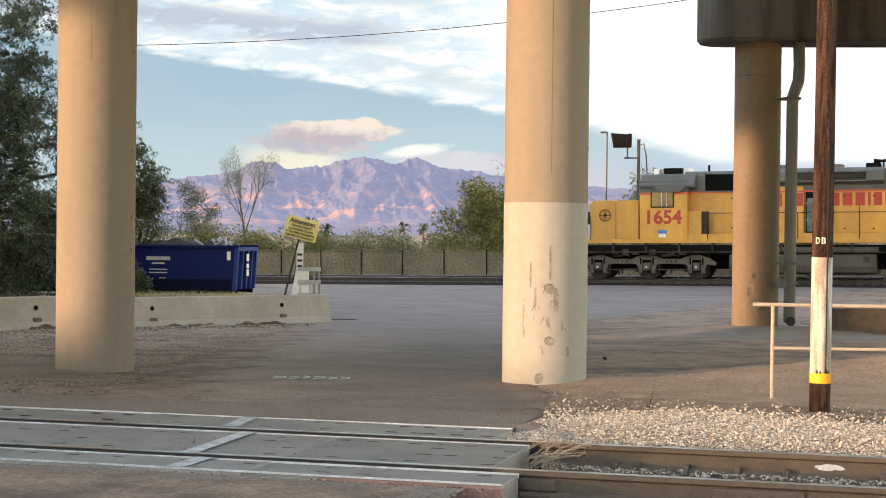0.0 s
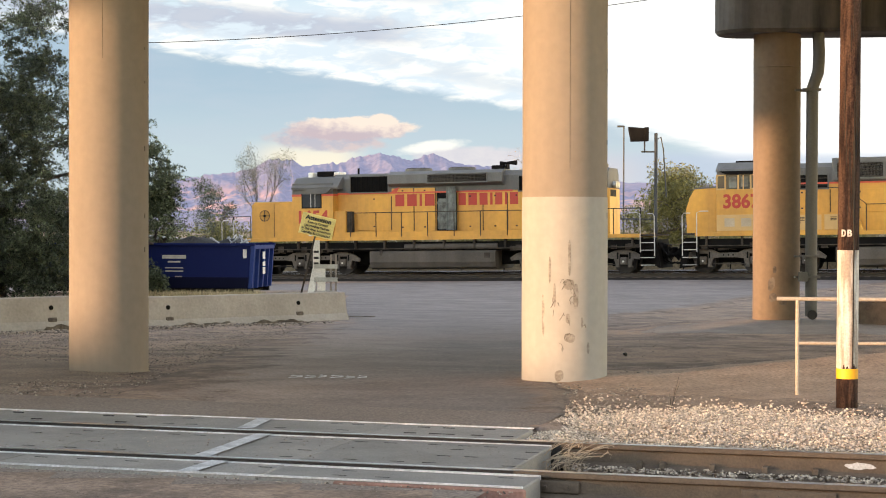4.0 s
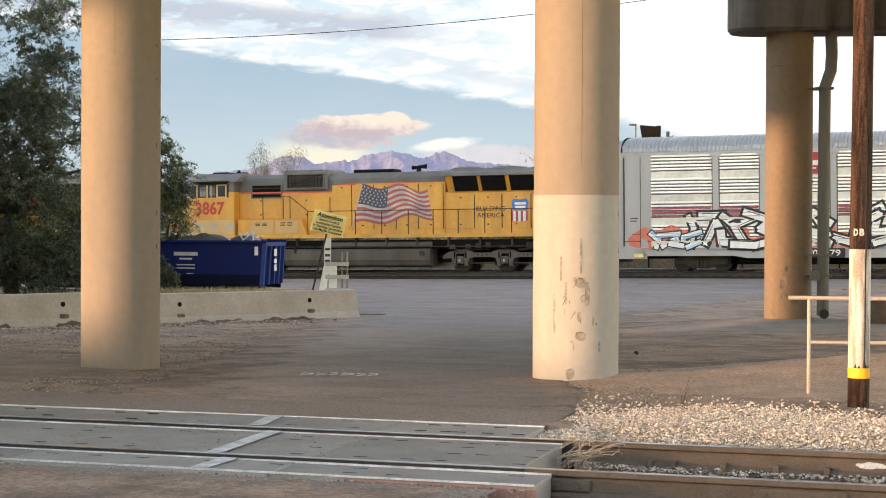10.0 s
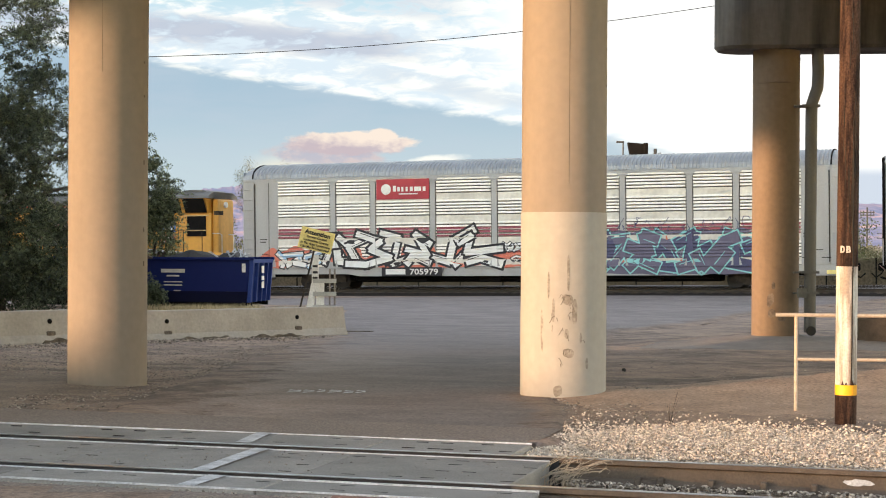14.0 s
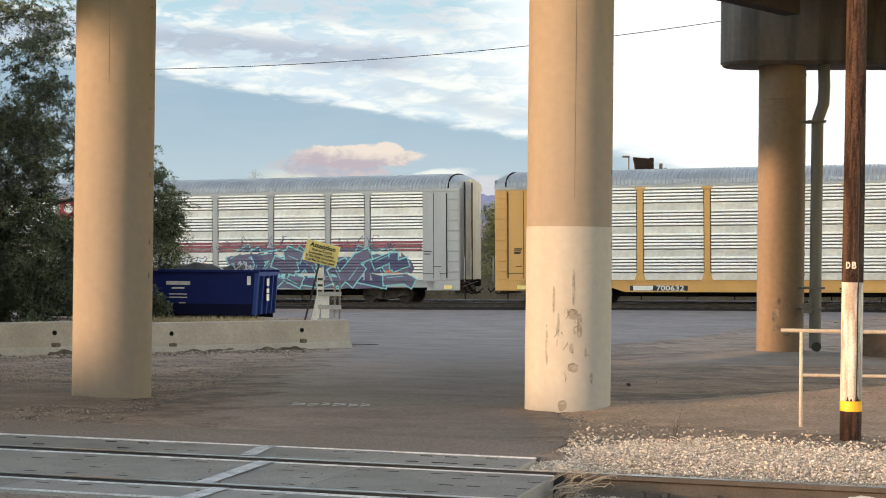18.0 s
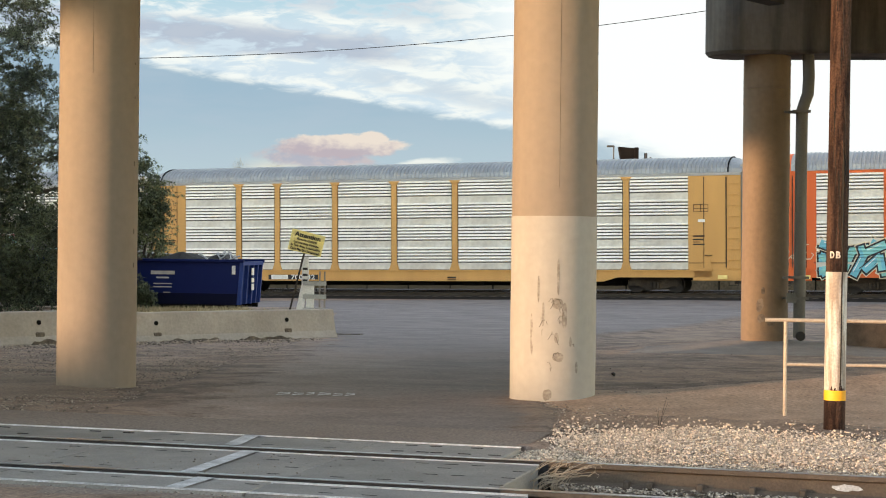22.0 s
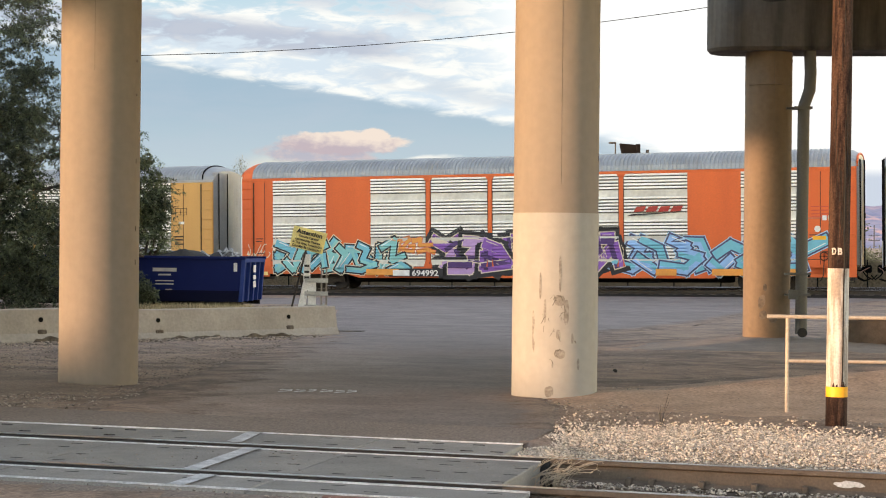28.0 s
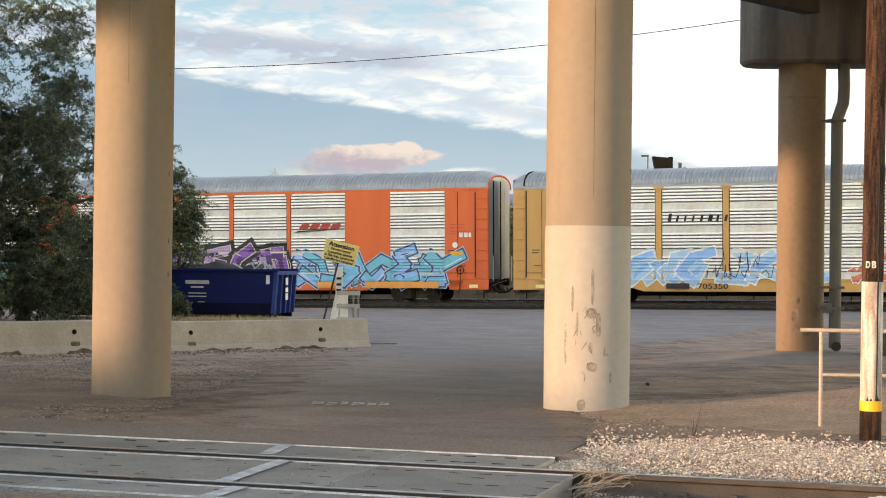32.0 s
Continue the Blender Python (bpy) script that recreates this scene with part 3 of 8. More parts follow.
def rail_shape(x0, x1, y):
    """A flat-bottomed rail: foot, web and a bright head."""
    s = Shape()
    s.use(0).box(x0, x1, y - 0.07, y + 0.07, -0.180, -0.165)
    s.prism([(y - 0.07, -0.165), (y + 0.07, -0.165), (y + 0.012, -0.14), (y - 0.012, -0.14)], x0, x1, "x")
    s.box(x0, x1, y - 0.009, y + 0.009, -0.14, -0.045)
    s.prism([(y - 0.012, -0.05), (y + 0.012, -0.05), (y + 0.036, -0.036), (y + 0.036, -0.006), (y + 0.033, -0.003), (y - 0.033, -0.003), (y - 0.036, -0.006), (y - 0.036, -0.036)], x0, x1, "x")
    s.use(1).prism([(y - 0.033, -0.003), (y + 0.033, -0.003), (y + 0.028, 0.0), (y - 0.028, 0.0)], x0, x1, "x")
    return s


track = thing("near_track", NEAR, "rusty railway track crossing the road", "track", kind="structure")
for y in (-0.755, 0.755):
    part("rail", rail_shape(-60, 60, y), ["rail", "shine"], track, "rusty rail with a bright worn head")
for x in (0.95, 2.6):
    part("joint_bar", Shape().box(x - 0.30, x + 0.30, -0.79, -0.767, -0.14, -0.058, 0.008), "rail", track)
    for dx in (-0.22, -0.07, 0.07, 0.22):
        part("bolt", Shape().tube([(x + dx, -0.79, -0.1), (x + dx, -0.81, -0.1)], 0.014, 6), "rail", track)
for x in (1.38, 1.55, 1.92, 2.30, 2.66, 3.35):
    part("rail_anchor", Shape().box(x, x + 0.045, 0.66, 0.742, -0.168, -0.115, 0.006), "rail", track, "small rusty rail anchor")
ragged = random.Random(8)
rim = [(2.99 + 0.125 * math.cos(q) * ragged.uniform(0.75, 1.1), -0.093 + 0.027 * math.sin(q) * ragged.uniform(0.6, 1.15)) for q in np.linspace(0, 2 * math.pi, 22)[:-1]]
part("paint_patch", Shape().prism(rim, 0.7435, 0.7455, "y"), "line", track, "flaked pale paint on the rail web")
tie_mesh = Shape().box(-0.115, 0.115, -1.3, 1.3, -0.36, -0.183, 0.012).mesh("tie", "tie")
for i in range(60):
    x = END + 0.25 + i * 0.52
    ob = new("tie", tie_mesh)
    ob.parent, ob.location = track, (x, 0, 0)

crossing = thing("crossing", NEAR, "concrete panel level crossing with worn white edge lines", "level crossing", kind="structure")
rng = random.Random(4)
seams = [-22.0, -19.6, -17.2, -14.8, -12.4, -10.0, -7.6, -5.2, -2.8, -0.8, END]
for lane, (y0, y1) in enumerate(((-1.36, -0.835), (-0.665, 0.665), (0.835, 1.54))):
    for a, b in zip(seams, seams[1:]):
        if b == END:
            b = (1.00, 0.74, 0.40)[lane]
        s = Shape()
        s.use(0).box(a + 0.002, b - 0.002, y0, y1, -0.28, (-0.008 if lane == 2 else -0.026) + rng.uniform(-0.004, 0.003), 0.010)
        top = 0.0 if lane == 2 else -0.018
        for j in range(6):
            x = a + (j + 0.5) * (b - a) / 6 + rng.uniform(-0.08, 0.08)
            for y in ((y0 + 0.16, y1 - 0.16) if lane != 1 else (y0 + 0.2, -0.1, 0.25, y1 - 0.2)):
                if rng.random() < 0.55:
                    s.use(1).box(x - 0.05, x + 0.05, y - 0.007, y + 0.007, -0.02, top - 0.004)
        s.use(2)
        if lane == 0:
            s.box(a, b, y0 - 0.002, y0 + 0.020, -0.01 + top, top + 0.002)
        if lane == 2:
            s.box(a, b, y1 - 0.020, y1 + 0.002, -0.01 + top, top + 0.002)
        else:
            s.box(a, b, y1 - 0.020, y1 + 0.002, -0.03 + top, top + 0.001)
        part("panel", s, ["panel", "slot", "line"], crossing)
# the painted stop line that runs slantwise over the panels
s = Shape()
for (xa, ya), (xb, yb) in (((-1.93, 1.54), (-1.826, 0.835)), ((-1.585, 0.665), (-1.526, -0.665)), ((-1.30, -0.835), (-1.31, -1.36))):
    zz = 0.002 if ya > 1 else -0.014
    s.add([(xa - 0.066, ya, zz), (xa + 0.066, ya, zz), (xb + 0.066, yb, zz), (xb - 0.066, yb, zz)], [(3, 2, 1, 0)])
part("stop_line", s, "line", crossing, "worn white painted stop line")
s = Shape().box(-60, END, -0.72, -0.665, -0.3, -0.11).box(-60, END, 0.665, 0.72, -0.3, -0.11).box(-60, END, -0.835, -0.79, -0.3, -0.11).box(-60, END, 0.79, 0.835, -0.3, -0.11)
part("flange_filler", s, "slot", crossing)
# black strips beside each rail head stand in for its shaded sides
for y in (-0.755, 0.755):
    part("rubber_strip", Shape().box(-60, END, y - 0.046, y - 0.0375, -0.14, -0.004).box(-60, END, y + 0.0375, y + 0.046, -0.14, -0.006), "slot", crossing, "black strip for the shaded side of the rail")
s = Shape().box(-0.25, 1.03, -1.42, -1.375, -0.3, -0.028, 0.01)
part("edge_beam", s, "rust", crossing, "rust-red steel edge beam")
vs = [(u * 1.0, v, -0.034 + 0.006 * noise.noise(Vector((u, v, 2)))) for v in np.arange(-9.0, -1.40, 0.25) for u in np.arange(-24, 0.9, 0.4)]
nu, nv = len(np.arange(-24, 0.9, 0.4)), len(np.arange(-9.0, -1.40, 0.25))
fs = [(j * nu + i, j * nu + i + 1, (j + 1) * nu + i + 1, (j + 1) * nu + i) for j in range(nv - 1) for i in range(nu - 1)]
solid("road_approach", mesh_from("road_approach", vs, fs, "asphalt", smooth=True), None, "dusty worn asphalt before the crossing", "road", kind="structure", m=NEAR)
# asphalt between the panels and the road beyond
vs = [(u, mix(1.56, 2.7, k / 4), -0.006) for k in range(5) for u in np.arange(-8, 0.5, 0.4)]
nu = len(np.arange(-8, 0.5, 0.4))
fs = [(j * nu + i, j * nu + i + 1, (j + 1) * nu + i + 1, (j + 1) * nu + i) for j in range(4) for i in range(nu - 1)]
solid("road_joint", mesh_from("road_joint", vs, fs, "asphalt", smooth=True), None, "asphalt strip at the crossing panels", "road", kind="structure", m=NEAR)


def stones(name, mat, n, place, small, large, seed, label, m=None):
    """Many loose stones joined in one mesh."""
    rng = np.random.default_rng(seed)
    ico = [(0, 0, 0.8)] + [(math.cos(a), math.sin(a), 0.25) for a in np.arange(4) * 1.571] + [(0.8 * math.cos(a + 0.8), 0.8 * math.sin(a + 0.8), -0.6) for a in np.arange(3) * 2.094]
    tri = [(0, 1, 2), (0, 2, 3), (0, 3, 4), (0, 4, 1), (1, 5, 2), (2, 5, 6), (2, 6, 3), (3, 6, 7), (3, 7, 4), (4, 7, 1), (1, 7, 5), (5, 7, 6)]
    ico, tri = np.array(ico), np.array(tri)
    P = np.array([place(rng) for _ in range(n)])
    size = rng.uniform(small, large, (n, 1, 1)) * rng.uniform(0.45, 1.25, (n, 1, 3)) * np.array([1.0, 1.0, 0.75])
    V = ico[None] * (1 + rng.uniform(-0.42, 0.38, (n, 8, 1))) * size
    a = rng.uniform(0, 6.28, n)
    b = rng.uniform(-0.8, 0.8, n)
    ca, sa, cb, sb = np.cos(a)[:, None], np.sin(a)[:, None], np.cos(b)[:, None], np.sin(b)[:, None]
    X, Y, Z = V[..., 0], V[..., 1], V[..., 2]
    Y, Z = Y * cb - Z * sb, Y * sb + Z * cb
    X, Y = X * ca - Y * sa, X * sa + Y * ca
    V = np.stack([X, Y, Z], -1) + P[:, None]
    F = tri[None] + (np.arange(n) * 8)[:, None, None]
    me = bpy.data.meshes.new(name)
    me.vertices.add(n * 8)
    me.vertices.foreach_set("co", V.reshape(-1))
    me.loops.add(n * 36)
    me.loops.foreach_set("vertex_index", F.reshape(-1).astype(np.int32))
    me.polygons.add(n * 12)
    me.polygons.foreach_set("loop_start", np.arange(n * 12, dtype=np.int32) * 3)
    me.materials.append(M[mat])
    me.update(calc_edges=True)
    return solid(name, me, None, label, name.replace("_", " "), kind="stuff", m=m)


def place_pale(r):
    while True:
        u, v = r.uniform(0.42, 9), r.uniform(0.84, 4.1)
        edge = 3.1 + 0.35 * math.sin(u * 1.3) - 1.1 * max(0, 1 - (u - 0.45) / 1.3)
        if v < edge - 0.1 + abs(r.normal(0, 0.30)):
            break
    base = bed_z(v)
    if u < 1.2 and v > 0.95:
        base = max(base, mix(-0.055, -0.21, min(max((u - 0.7) / 0.5, 0), 1)))
    return u, v, base + r.uniform(-0.02, 0.02)


def place_dark(r):
    u, v = r.uniform(END, 12), r.uniform(-3.6, 0.70)
    return u, v, bed_z(v) - 0.02 + r.uniform(-0.03, 0.02)


vs = [(u, v, bed_z(v) - 0.03) for v in (-4.4, -3.2, -2.2, -1.2, 0, 0.80) for u in (END, 6, 20, 60)]
fs = [(j * 4 + i, j * 4 + i + 1, (j + 1) * 4 + i + 1, (j + 1) * 4 + i) for j in range(5) for i in range(3)]
solid("ballast_bed", mesh_from("ballast_bed", vs, fs, "ballast"), None, "packed dark track ballast", "ballast", kind="structure", m=NEAR)
vs = [(u, v, bed_z(v) - 0.02) for v in (0.80, 1.1, 1.3, 1.6, 2.0, 2.5) for u in (0.42, 1.5, 6, 20, 60)]
fs = [(j * 5 + i, j * 5 + i + 1, (j + 1) * 5 + i + 1, (j + 1) * 5 + i) for j in range(5) for i in range(4)]
solid("gravel_bed", mesh_from("gravel_bed", vs, fs, "gravel_floor"), None, "packed pale gravel shoulder", "gravel", kind="structure", m=NEAR)
stones("pale_gravel", "gravel", 105000, place_pale, 0.005, 0.017, 11, "loose pale crushed stone beside the rail", NEAR)
def place_strewn(r):
    while True:
        u, v = r.uniform(0.2, 8.5), r.uniform(2.3, 5.2)
        x, y, _ = NEAR @ Vector((u, v, 0))
        if r.random() < math.exp(-(v - 2.3) / 0.75) and not on_road(x, y, -0.15):
            return x, y, ground_height(x, y) + 0.012


stones("strewn_gravel", "gravel", 3000, place_strewn, 0.006, 0.020, 17, "pale stones strewn thinly over the dirt")
stones("foot_gravel", "ballast", 1500, lambda r: (r.uniform(END + 0.1, 6.0), 0.74 - 0.30 * r.random() ** 1.6, -0.172 + r.uniform(-0.01, 0.015)), 0.006, 0.02, 19, "pale stones spilled along the rail foot", NEAR)
stones("track_ballast", "ballast", 5000, place_dark, 0.016, 0.045, 12, "loose brown ballast between the rails", NEAR)


def place_litter(r):
    while True:
        x, y = r.uniform(-9, 9), 13.6 + 24 * r.random() ** 1.5
        if noise.noise(Vector((x * 0.5, y * 0.4, 9))) < r.uniform(-0.6, 0.35):
            continue
        if x > 1.2 and y > 19.5 and r.random() < 0.95:
            continue
        if not on_road(x, y, 0.1) or r.random() < 0.04:
            return x, y, ground_height(x, y) + 0.004


stones("dirt_pebbles", "pebble", 34000, place_litter, 0.004, 0.017, 13, "scattered pebbles and clods on bare dirt")


stones("near_grit", "pebble", 5000, lambda r: (r.uniform(-9, 1.0), -1.45 - 2.2 * r.random() ** 1.5, -0.034), 0.003, 0.012, 14, "scattered grit before the crossing", NEAR)
stones("crossing_grit", "pebble", 500, lambda r: (r.uniform(-7, 0.7), r.uniform(-0.65, 0.65), -0.024), 0.003, 0.009, 16, "stray grit on the crossing panels", NEAR)


def place_rubble(r):
    k, off = r.uniform(0, 13.0), abs(r.normal(0.15, 0.45))
    x, y = -2.2 - k * 0.743 + off * 0.669, 38.9 - k * 0.669 - off * 0.743 - 0.25
    return x, y, ground_height(x, y) + 0.01


stones("barrier_rubble", "pebble", 3200, place_rubble, 0.010, 0.040, 15, "crumbled concrete and grit along the barrier's foot")

# a cracked edge of old asphalt at the barrier's end, a dark clod and a dry twig
s = Shape().prism([(-2.2, 40.45), (-1.9, 40.38), (-1.5, 40.42), (-1.42, 40.52), (-1.9, 40.50), (-2.15, 40.58)], gz(-1.9, 40.5) + 0.01, gz(-1.9, 40.5) + 0.03, "z")
solid("asphalt_crack", s, "spall", "dark broken edge of old asphalt", "crack", kind="structure")
clod = stones("dark_clod", "rubble", 1, lambda r: (2.88, 24.4, ground_height(2.88, 24.4) + 0.03), 0.07, 0.075, 3, "dark lump of asphalt lying on the dirt")
tagged(clod, "dark lump of asphalt lying on the dirt", "rock", kind="thing")
s = Shape()
rng = random.Random(15)
tz = ground_height(2.25, 15.4)
for _ in range(7):
    a, h = rng.uniform(0, 6.28), rng.uniform(0.12, 0.30)
    s.tube([(0, 0, -0.03), (0.05 * math.cos(a), 0.03 * math.sin(a), h * 0.5), (0.11 * math.cos(a), 0.05 * math.sin(a), h)], 0.004, 4, 0.0015)
solid("dry_twig", s, "bark", "thin dry twig standing in the dirt", "twig", kind="stuff", m=Matrix.Translation((2.25, 15.4, tz)))

# dead weed at the panel's end: thin stems that curl over
s = Shape()
rng = random.Random(21)
for _ in range(44):
    x, y, a = rng.uniform(0.66, 0.98), rng.uniform(0.25, 0.62), rng.uniform(-0.9, 0.9)
    reach, h, curl = rng.uniform(0.10, 0.36), rng.uniform(0.05, 0.17), rng.uniform(1.8, 4.2)
    pts = []
    for k in range(8):
        q = curl * k / 7
        pts.append((x + reach * 0.6 * (1 - math.cos(q)) * math.cos(a), y + reach * 0.6 * (1 - math.cos(q)) * math.sin(a), -0.17 + h * (0.2 * q + math.sin(q * 0.75))))
    s.tube(pts, rng.uniform(0.0015, 0.0032), 4)
solid("tumbleweed", s, "straw", "dry tangled dead weed beside the rail", "weed", kind="stuff", m=NEAR)

# ---- an unseen bank, added far to the left to keep the low sun off the ground ----
# its crest dips where the columns and the mound catch the sun
BANK = [(-150, 11.5), (-44, 11.5), (-36, 9.0), (-31, 4.4), (-28, 4.0), (-27.2, 3.7), (-26.9, 2.85), (-25.5, 2.82), (-25, 3.6), (-20.5, 3.5), (-20.3, 2.82), (-19.3, 2.84), (-19.0, 3.35), (-16.7, 3.32), (-16.3, 2.65), (-14.9, 2.68), (-14.3, 2.74), (-6, 2.78), (-4, 3.08), (30, 3.1)]
vs = []
for q in np.arange(-150, 31, 0.25):
    base = Vector((q * 0.502 - 0.864 * 22.0 * 1.0, -q * 0.862 - 0.502 * 22.0, 0)) + Vector((-0.864, -0.502, 0)) * 9.0
    top = step_line(BANK, q) + 0.06 * noise.noise(Vector((q * 0.6, 0, 2)))
    for off, hh in ((-8.0, -0.5), (-0.8, top), (0.8, top), (8.0, -0.5)):
        p = base + Vector((-0.864, -0.502, 0)) * off
        vs.append((p.x, p.y, hh))
fs = [(j * 4 + i, j * 4 + i + 1, (j + 1) * 4 + i + 1, (j + 1) * 4 + i) for j in range(len(vs) // 4 - 1) for i in range(3)]
solid("earth_bank", mesh_from("earth_bank", vs, fs, "dirt"), None, "unseen bank added to keep the low sun off the ground", "bank", kind="structure")

# ---- far tracks ----
for k, (away, name) in enumerate(((1.52, "far_track"), (6.3, "second_far_track"))):
    tr = thing(name, on_track(0, away), "far railway track on dark ballast", "track", kind="structure")
    for y in (-0.755, 0.755):
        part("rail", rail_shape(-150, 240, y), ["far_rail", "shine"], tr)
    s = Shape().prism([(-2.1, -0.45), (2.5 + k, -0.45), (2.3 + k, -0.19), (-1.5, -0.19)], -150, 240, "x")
    part("ballast_bank", s, "far_ballast", tr, "dark ballast bank with the shade under the train in its colour")
    tm = Shape().box(-0.11, 0.11, -1.3, 1.3, -0.30, -0.178, 0.01).mesh("far_tie", "tie")
    if k == 0:
        for i in range(-45, 56):
            ob = new("tie", tm)
            ob.parent, ob.location = tr, (i * 0.54, 0, 0)

# ---- the fence beyond the tracks ----
fence = thing("yard_fence", on_track(0, 10.5, -0.35), "long brown slatted chain-link fence beyond the tracks", "fence")
part("screen", Shape().box(-110, 90, 0.0, 0.03, 0.12, 1.45), "fence", fence, "brown privacy slats")
post = Shape().tube([(0, 0, -0.4), (0, 0, 1.56)], 0.032, 8).mesh("fence_post", "black")
for i in range(-46, 39):
    ob = new("post", post)
    ob.parent, ob.location = fence, (i * 2.3, -0.07, 0)
part("top_rail", Shape().tube([(-110, -0.03, 1.52), (90, -0.03, 1.52)], 0.03, 6), "fence", fence)


# ---- sky and mountains ----
def sky_material():
    m = bpy.data.materials.new("evening_sky")
    m.use_nodes = True
    n, l = m.node_tree.nodes, m.node_tree.links
    n.clear()
    out = n.new("ShaderNodeOutputMaterial")
    em = n.new("ShaderNodeEmission")
    l.new(em.outputs[0], out.inputs[0])
    co = n.new("ShaderNodeTexCoord")
    sep = n.new("ShaderNodeSeparateXYZ")
    l.new(co.outputs["Object"], sep.inputs[0])

    def math_node(op, a, b=None, c=None, clamp=False):
        x = n.new("ShaderNodeMath")
        x.operation, x.use_clamp = op, clamp
        for i, v in enumerate((a, b, c)):
            if v is None:
                continue
            if isinstance(v, (int, float)):
                x.inputs[i].default_value = v
            else:
                l.new(v, x.inputs[i])
        return x.outputs[0]

    # tangents of the bearing and of the height, as seen from the crossing
    az = math_node("DIVIDE", sep.outputs[0], sep.outputs[1])
    el = math_node("DIVIDE", sep.outputs[2], sep.outputs[1])
    comb = n.new("ShaderNodeCombineXYZ")
    l.new(az, comb.inputs[0])
    l.new(el, comb.inputs[1])

    def noise_at(scale, sx, sy, turn, detail=7, rough=0.6, off=0.0, warp=0.0):
        mp = n.new("ShaderNodeMapping")
        mp.inputs["Rotation"].default_value = (0, 0, radians(turn))
        mp.inputs["Scale"].default_value = (sx, sy, 1)
        mp.inputs["Location"].default_value = (off, off * 0.7, off)
        l.new(comb.outputs[0], mp.inputs["Vector"])
        t = n.new("ShaderNodeTexNoise")
        t.inputs["Scale"].default_value, t.inputs["Detail"].default_value, t.inputs["Roughness"].default_value = scale, detail, rough
        t.inputs["Distortion"].default_value = warp
        l.new(mp.outputs["Vector"], t.inputs["Vector"])
        return t.outputs["Fac"]

    def ramp(v, a, b, lo=0.0, hi=1.0):
        x = n.new("ShaderNodeMapRange")
        x.interpolation_type = "SMOOTHSTEP"
        x.inputs[1].default_value, x.inputs[2].default_value, x.inputs[3].default_value, x.inputs[4].default_value = a, b, lo, hi
        l.new(v, x.inputs[0])
        return x.outputs[0]

    def blend(f, a, b):
        x = n.new("ShaderNodeMix")
        x.data_type = "RGBA"
        l.new(f, x.inputs[0])
        for i, v in ((6, a), (7, b)):
            if isinstance(v, tuple):
                x.inputs[i].default_value = (*v, 1)
            else:
                l.new(v, x.inputs[i])
        return x.outputs[2]

    def blob(ca, ce, wa, we, soft=0.5, rough_by=0.8, scale=60, turn=0.0, off=0.0):
        """A cloud's outline: an ellipse broken up by noise."""
        da = math_node("DIVIDE", math_node("SUBTRACT", az, ca), wa)
        de = math_node("DIVIDE", math_node("SUBTRACT", math_node("ADD", el, math_node("MULTIPLY", az, turn)), ce + ca * turn), we)
        r = math_node("ADD", math_node("MULTIPLY", da, da), math_node("MULTIPLY", de, de))
        r = math_node("ADD", r, math_node("MULTIPLY", math_node("SUBTRACT", noise_at(scale, 1, 2.2, 0, off=off), 0.5), -rough_by * 3))
        return ramp(r, 1.0 + soft, 1.0 - soft)

    # slanting bands: d falls across a line that goes down to the right
    d = math_node("ADD", el, math_node("MULTIPLY", az, 0.19))
    wisp = noise_at(17, 1, 4.2, -11, 6, 0.55, 1.3, 0.3)
    fine = noise_at(38, 1, 3.4, -12, 7, 0.58, 4.1, 0.4)
    d = math_node("ADD", d, math_node("MULTIPLY", math_node("SUBTRACT", wisp, 0.5), 0.030))
    blue = blend(ramp(el, 0.035, 0.10), (0.53, 0.64, 0.72), (0.38, 0.52, 0.66))
    edge = math_node("ADD", math_node("ADD", el, math_node("MULTIPLY", az, 0.164)), math_node("MULTIPLY", math_node("SUBTRACT", fine, 0.5), 0.012))
    col = blend(math_node("MULTIPLY", ramp(wisp, 0.35, 0.7), 0.35), blue, (0.50, 0.58, 0.70))
    over = ramp(edge, 0.0800, 0.0865)                  # the bright sheet of cloud above the grey-blue gap
    col = blend(over, col, blend(ramp(fine, 0.40, 0.62), (0.70, 0.80, 0.92), (1.0, 0.99, 0.99)))
    high = math_node("MULTIPLY", ramp(el, 0.128, 0.155), ramp(fine, 0.60, 0.40))
    col = blend(math_node("MULTIPLY", high, 0.85), col, (0.47, 0.69, 0.82))
    g1 = math_node("ADD", math_node("ADD", el, math_node("MULTIPLY", az, 0.085)), math_node("MULTIPLY", math_node("SUBTRACT", wisp, 0.5), 0.016))
    m1 = math_node("MULTIPLY", math_node("MULTIPLY", ramp(g1, 0.106, 0.114), ramp(g1, 0.132, 0.120)), math_node("MULTIPLY", ramp(fine, 0.32, 0.50), ramp(az, 0.01, -0.04)))
    col = blend(math_node("MULTIPLY", m1, 0.85), col, (0.47, 0.52, 0.66))
    g2 = math_node("ADD", math_node("ADD", el, math_node("MULTIPLY", az, 0.18)), math_node("MULTIPLY", math_node("SUBTRACT", fine, 0.5), 0.014))
    m2 = math_node("MULTIPLY", math_node("MULTIPLY", ramp(g2, 0.090, 0.096), ramp(g2, 0.107, 0.099)), math_node("MULTIPLY", ramp(az, -0.07, -0.01), ramp(wisp, 0.36, 0.5)))
    col = blend(math_node("MULTIPLY", m2, 0.7), col, (0.66, 0.72, 0.82))
    g3 = math_node("ADD", el, math_node("MULTIPLY", az, 0.10))
    m3 = math_node("MULTIPLY", math_node("MULTIPLY", ramp(g3, 0.132, 0.142), ramp(fine, 0.44, 0.56)), ramp(az, 0.05, -0.02))
    col = blend(math_node("MULTIPLY", m3, 0.6), col, (0.50, 0.58, 0.72))
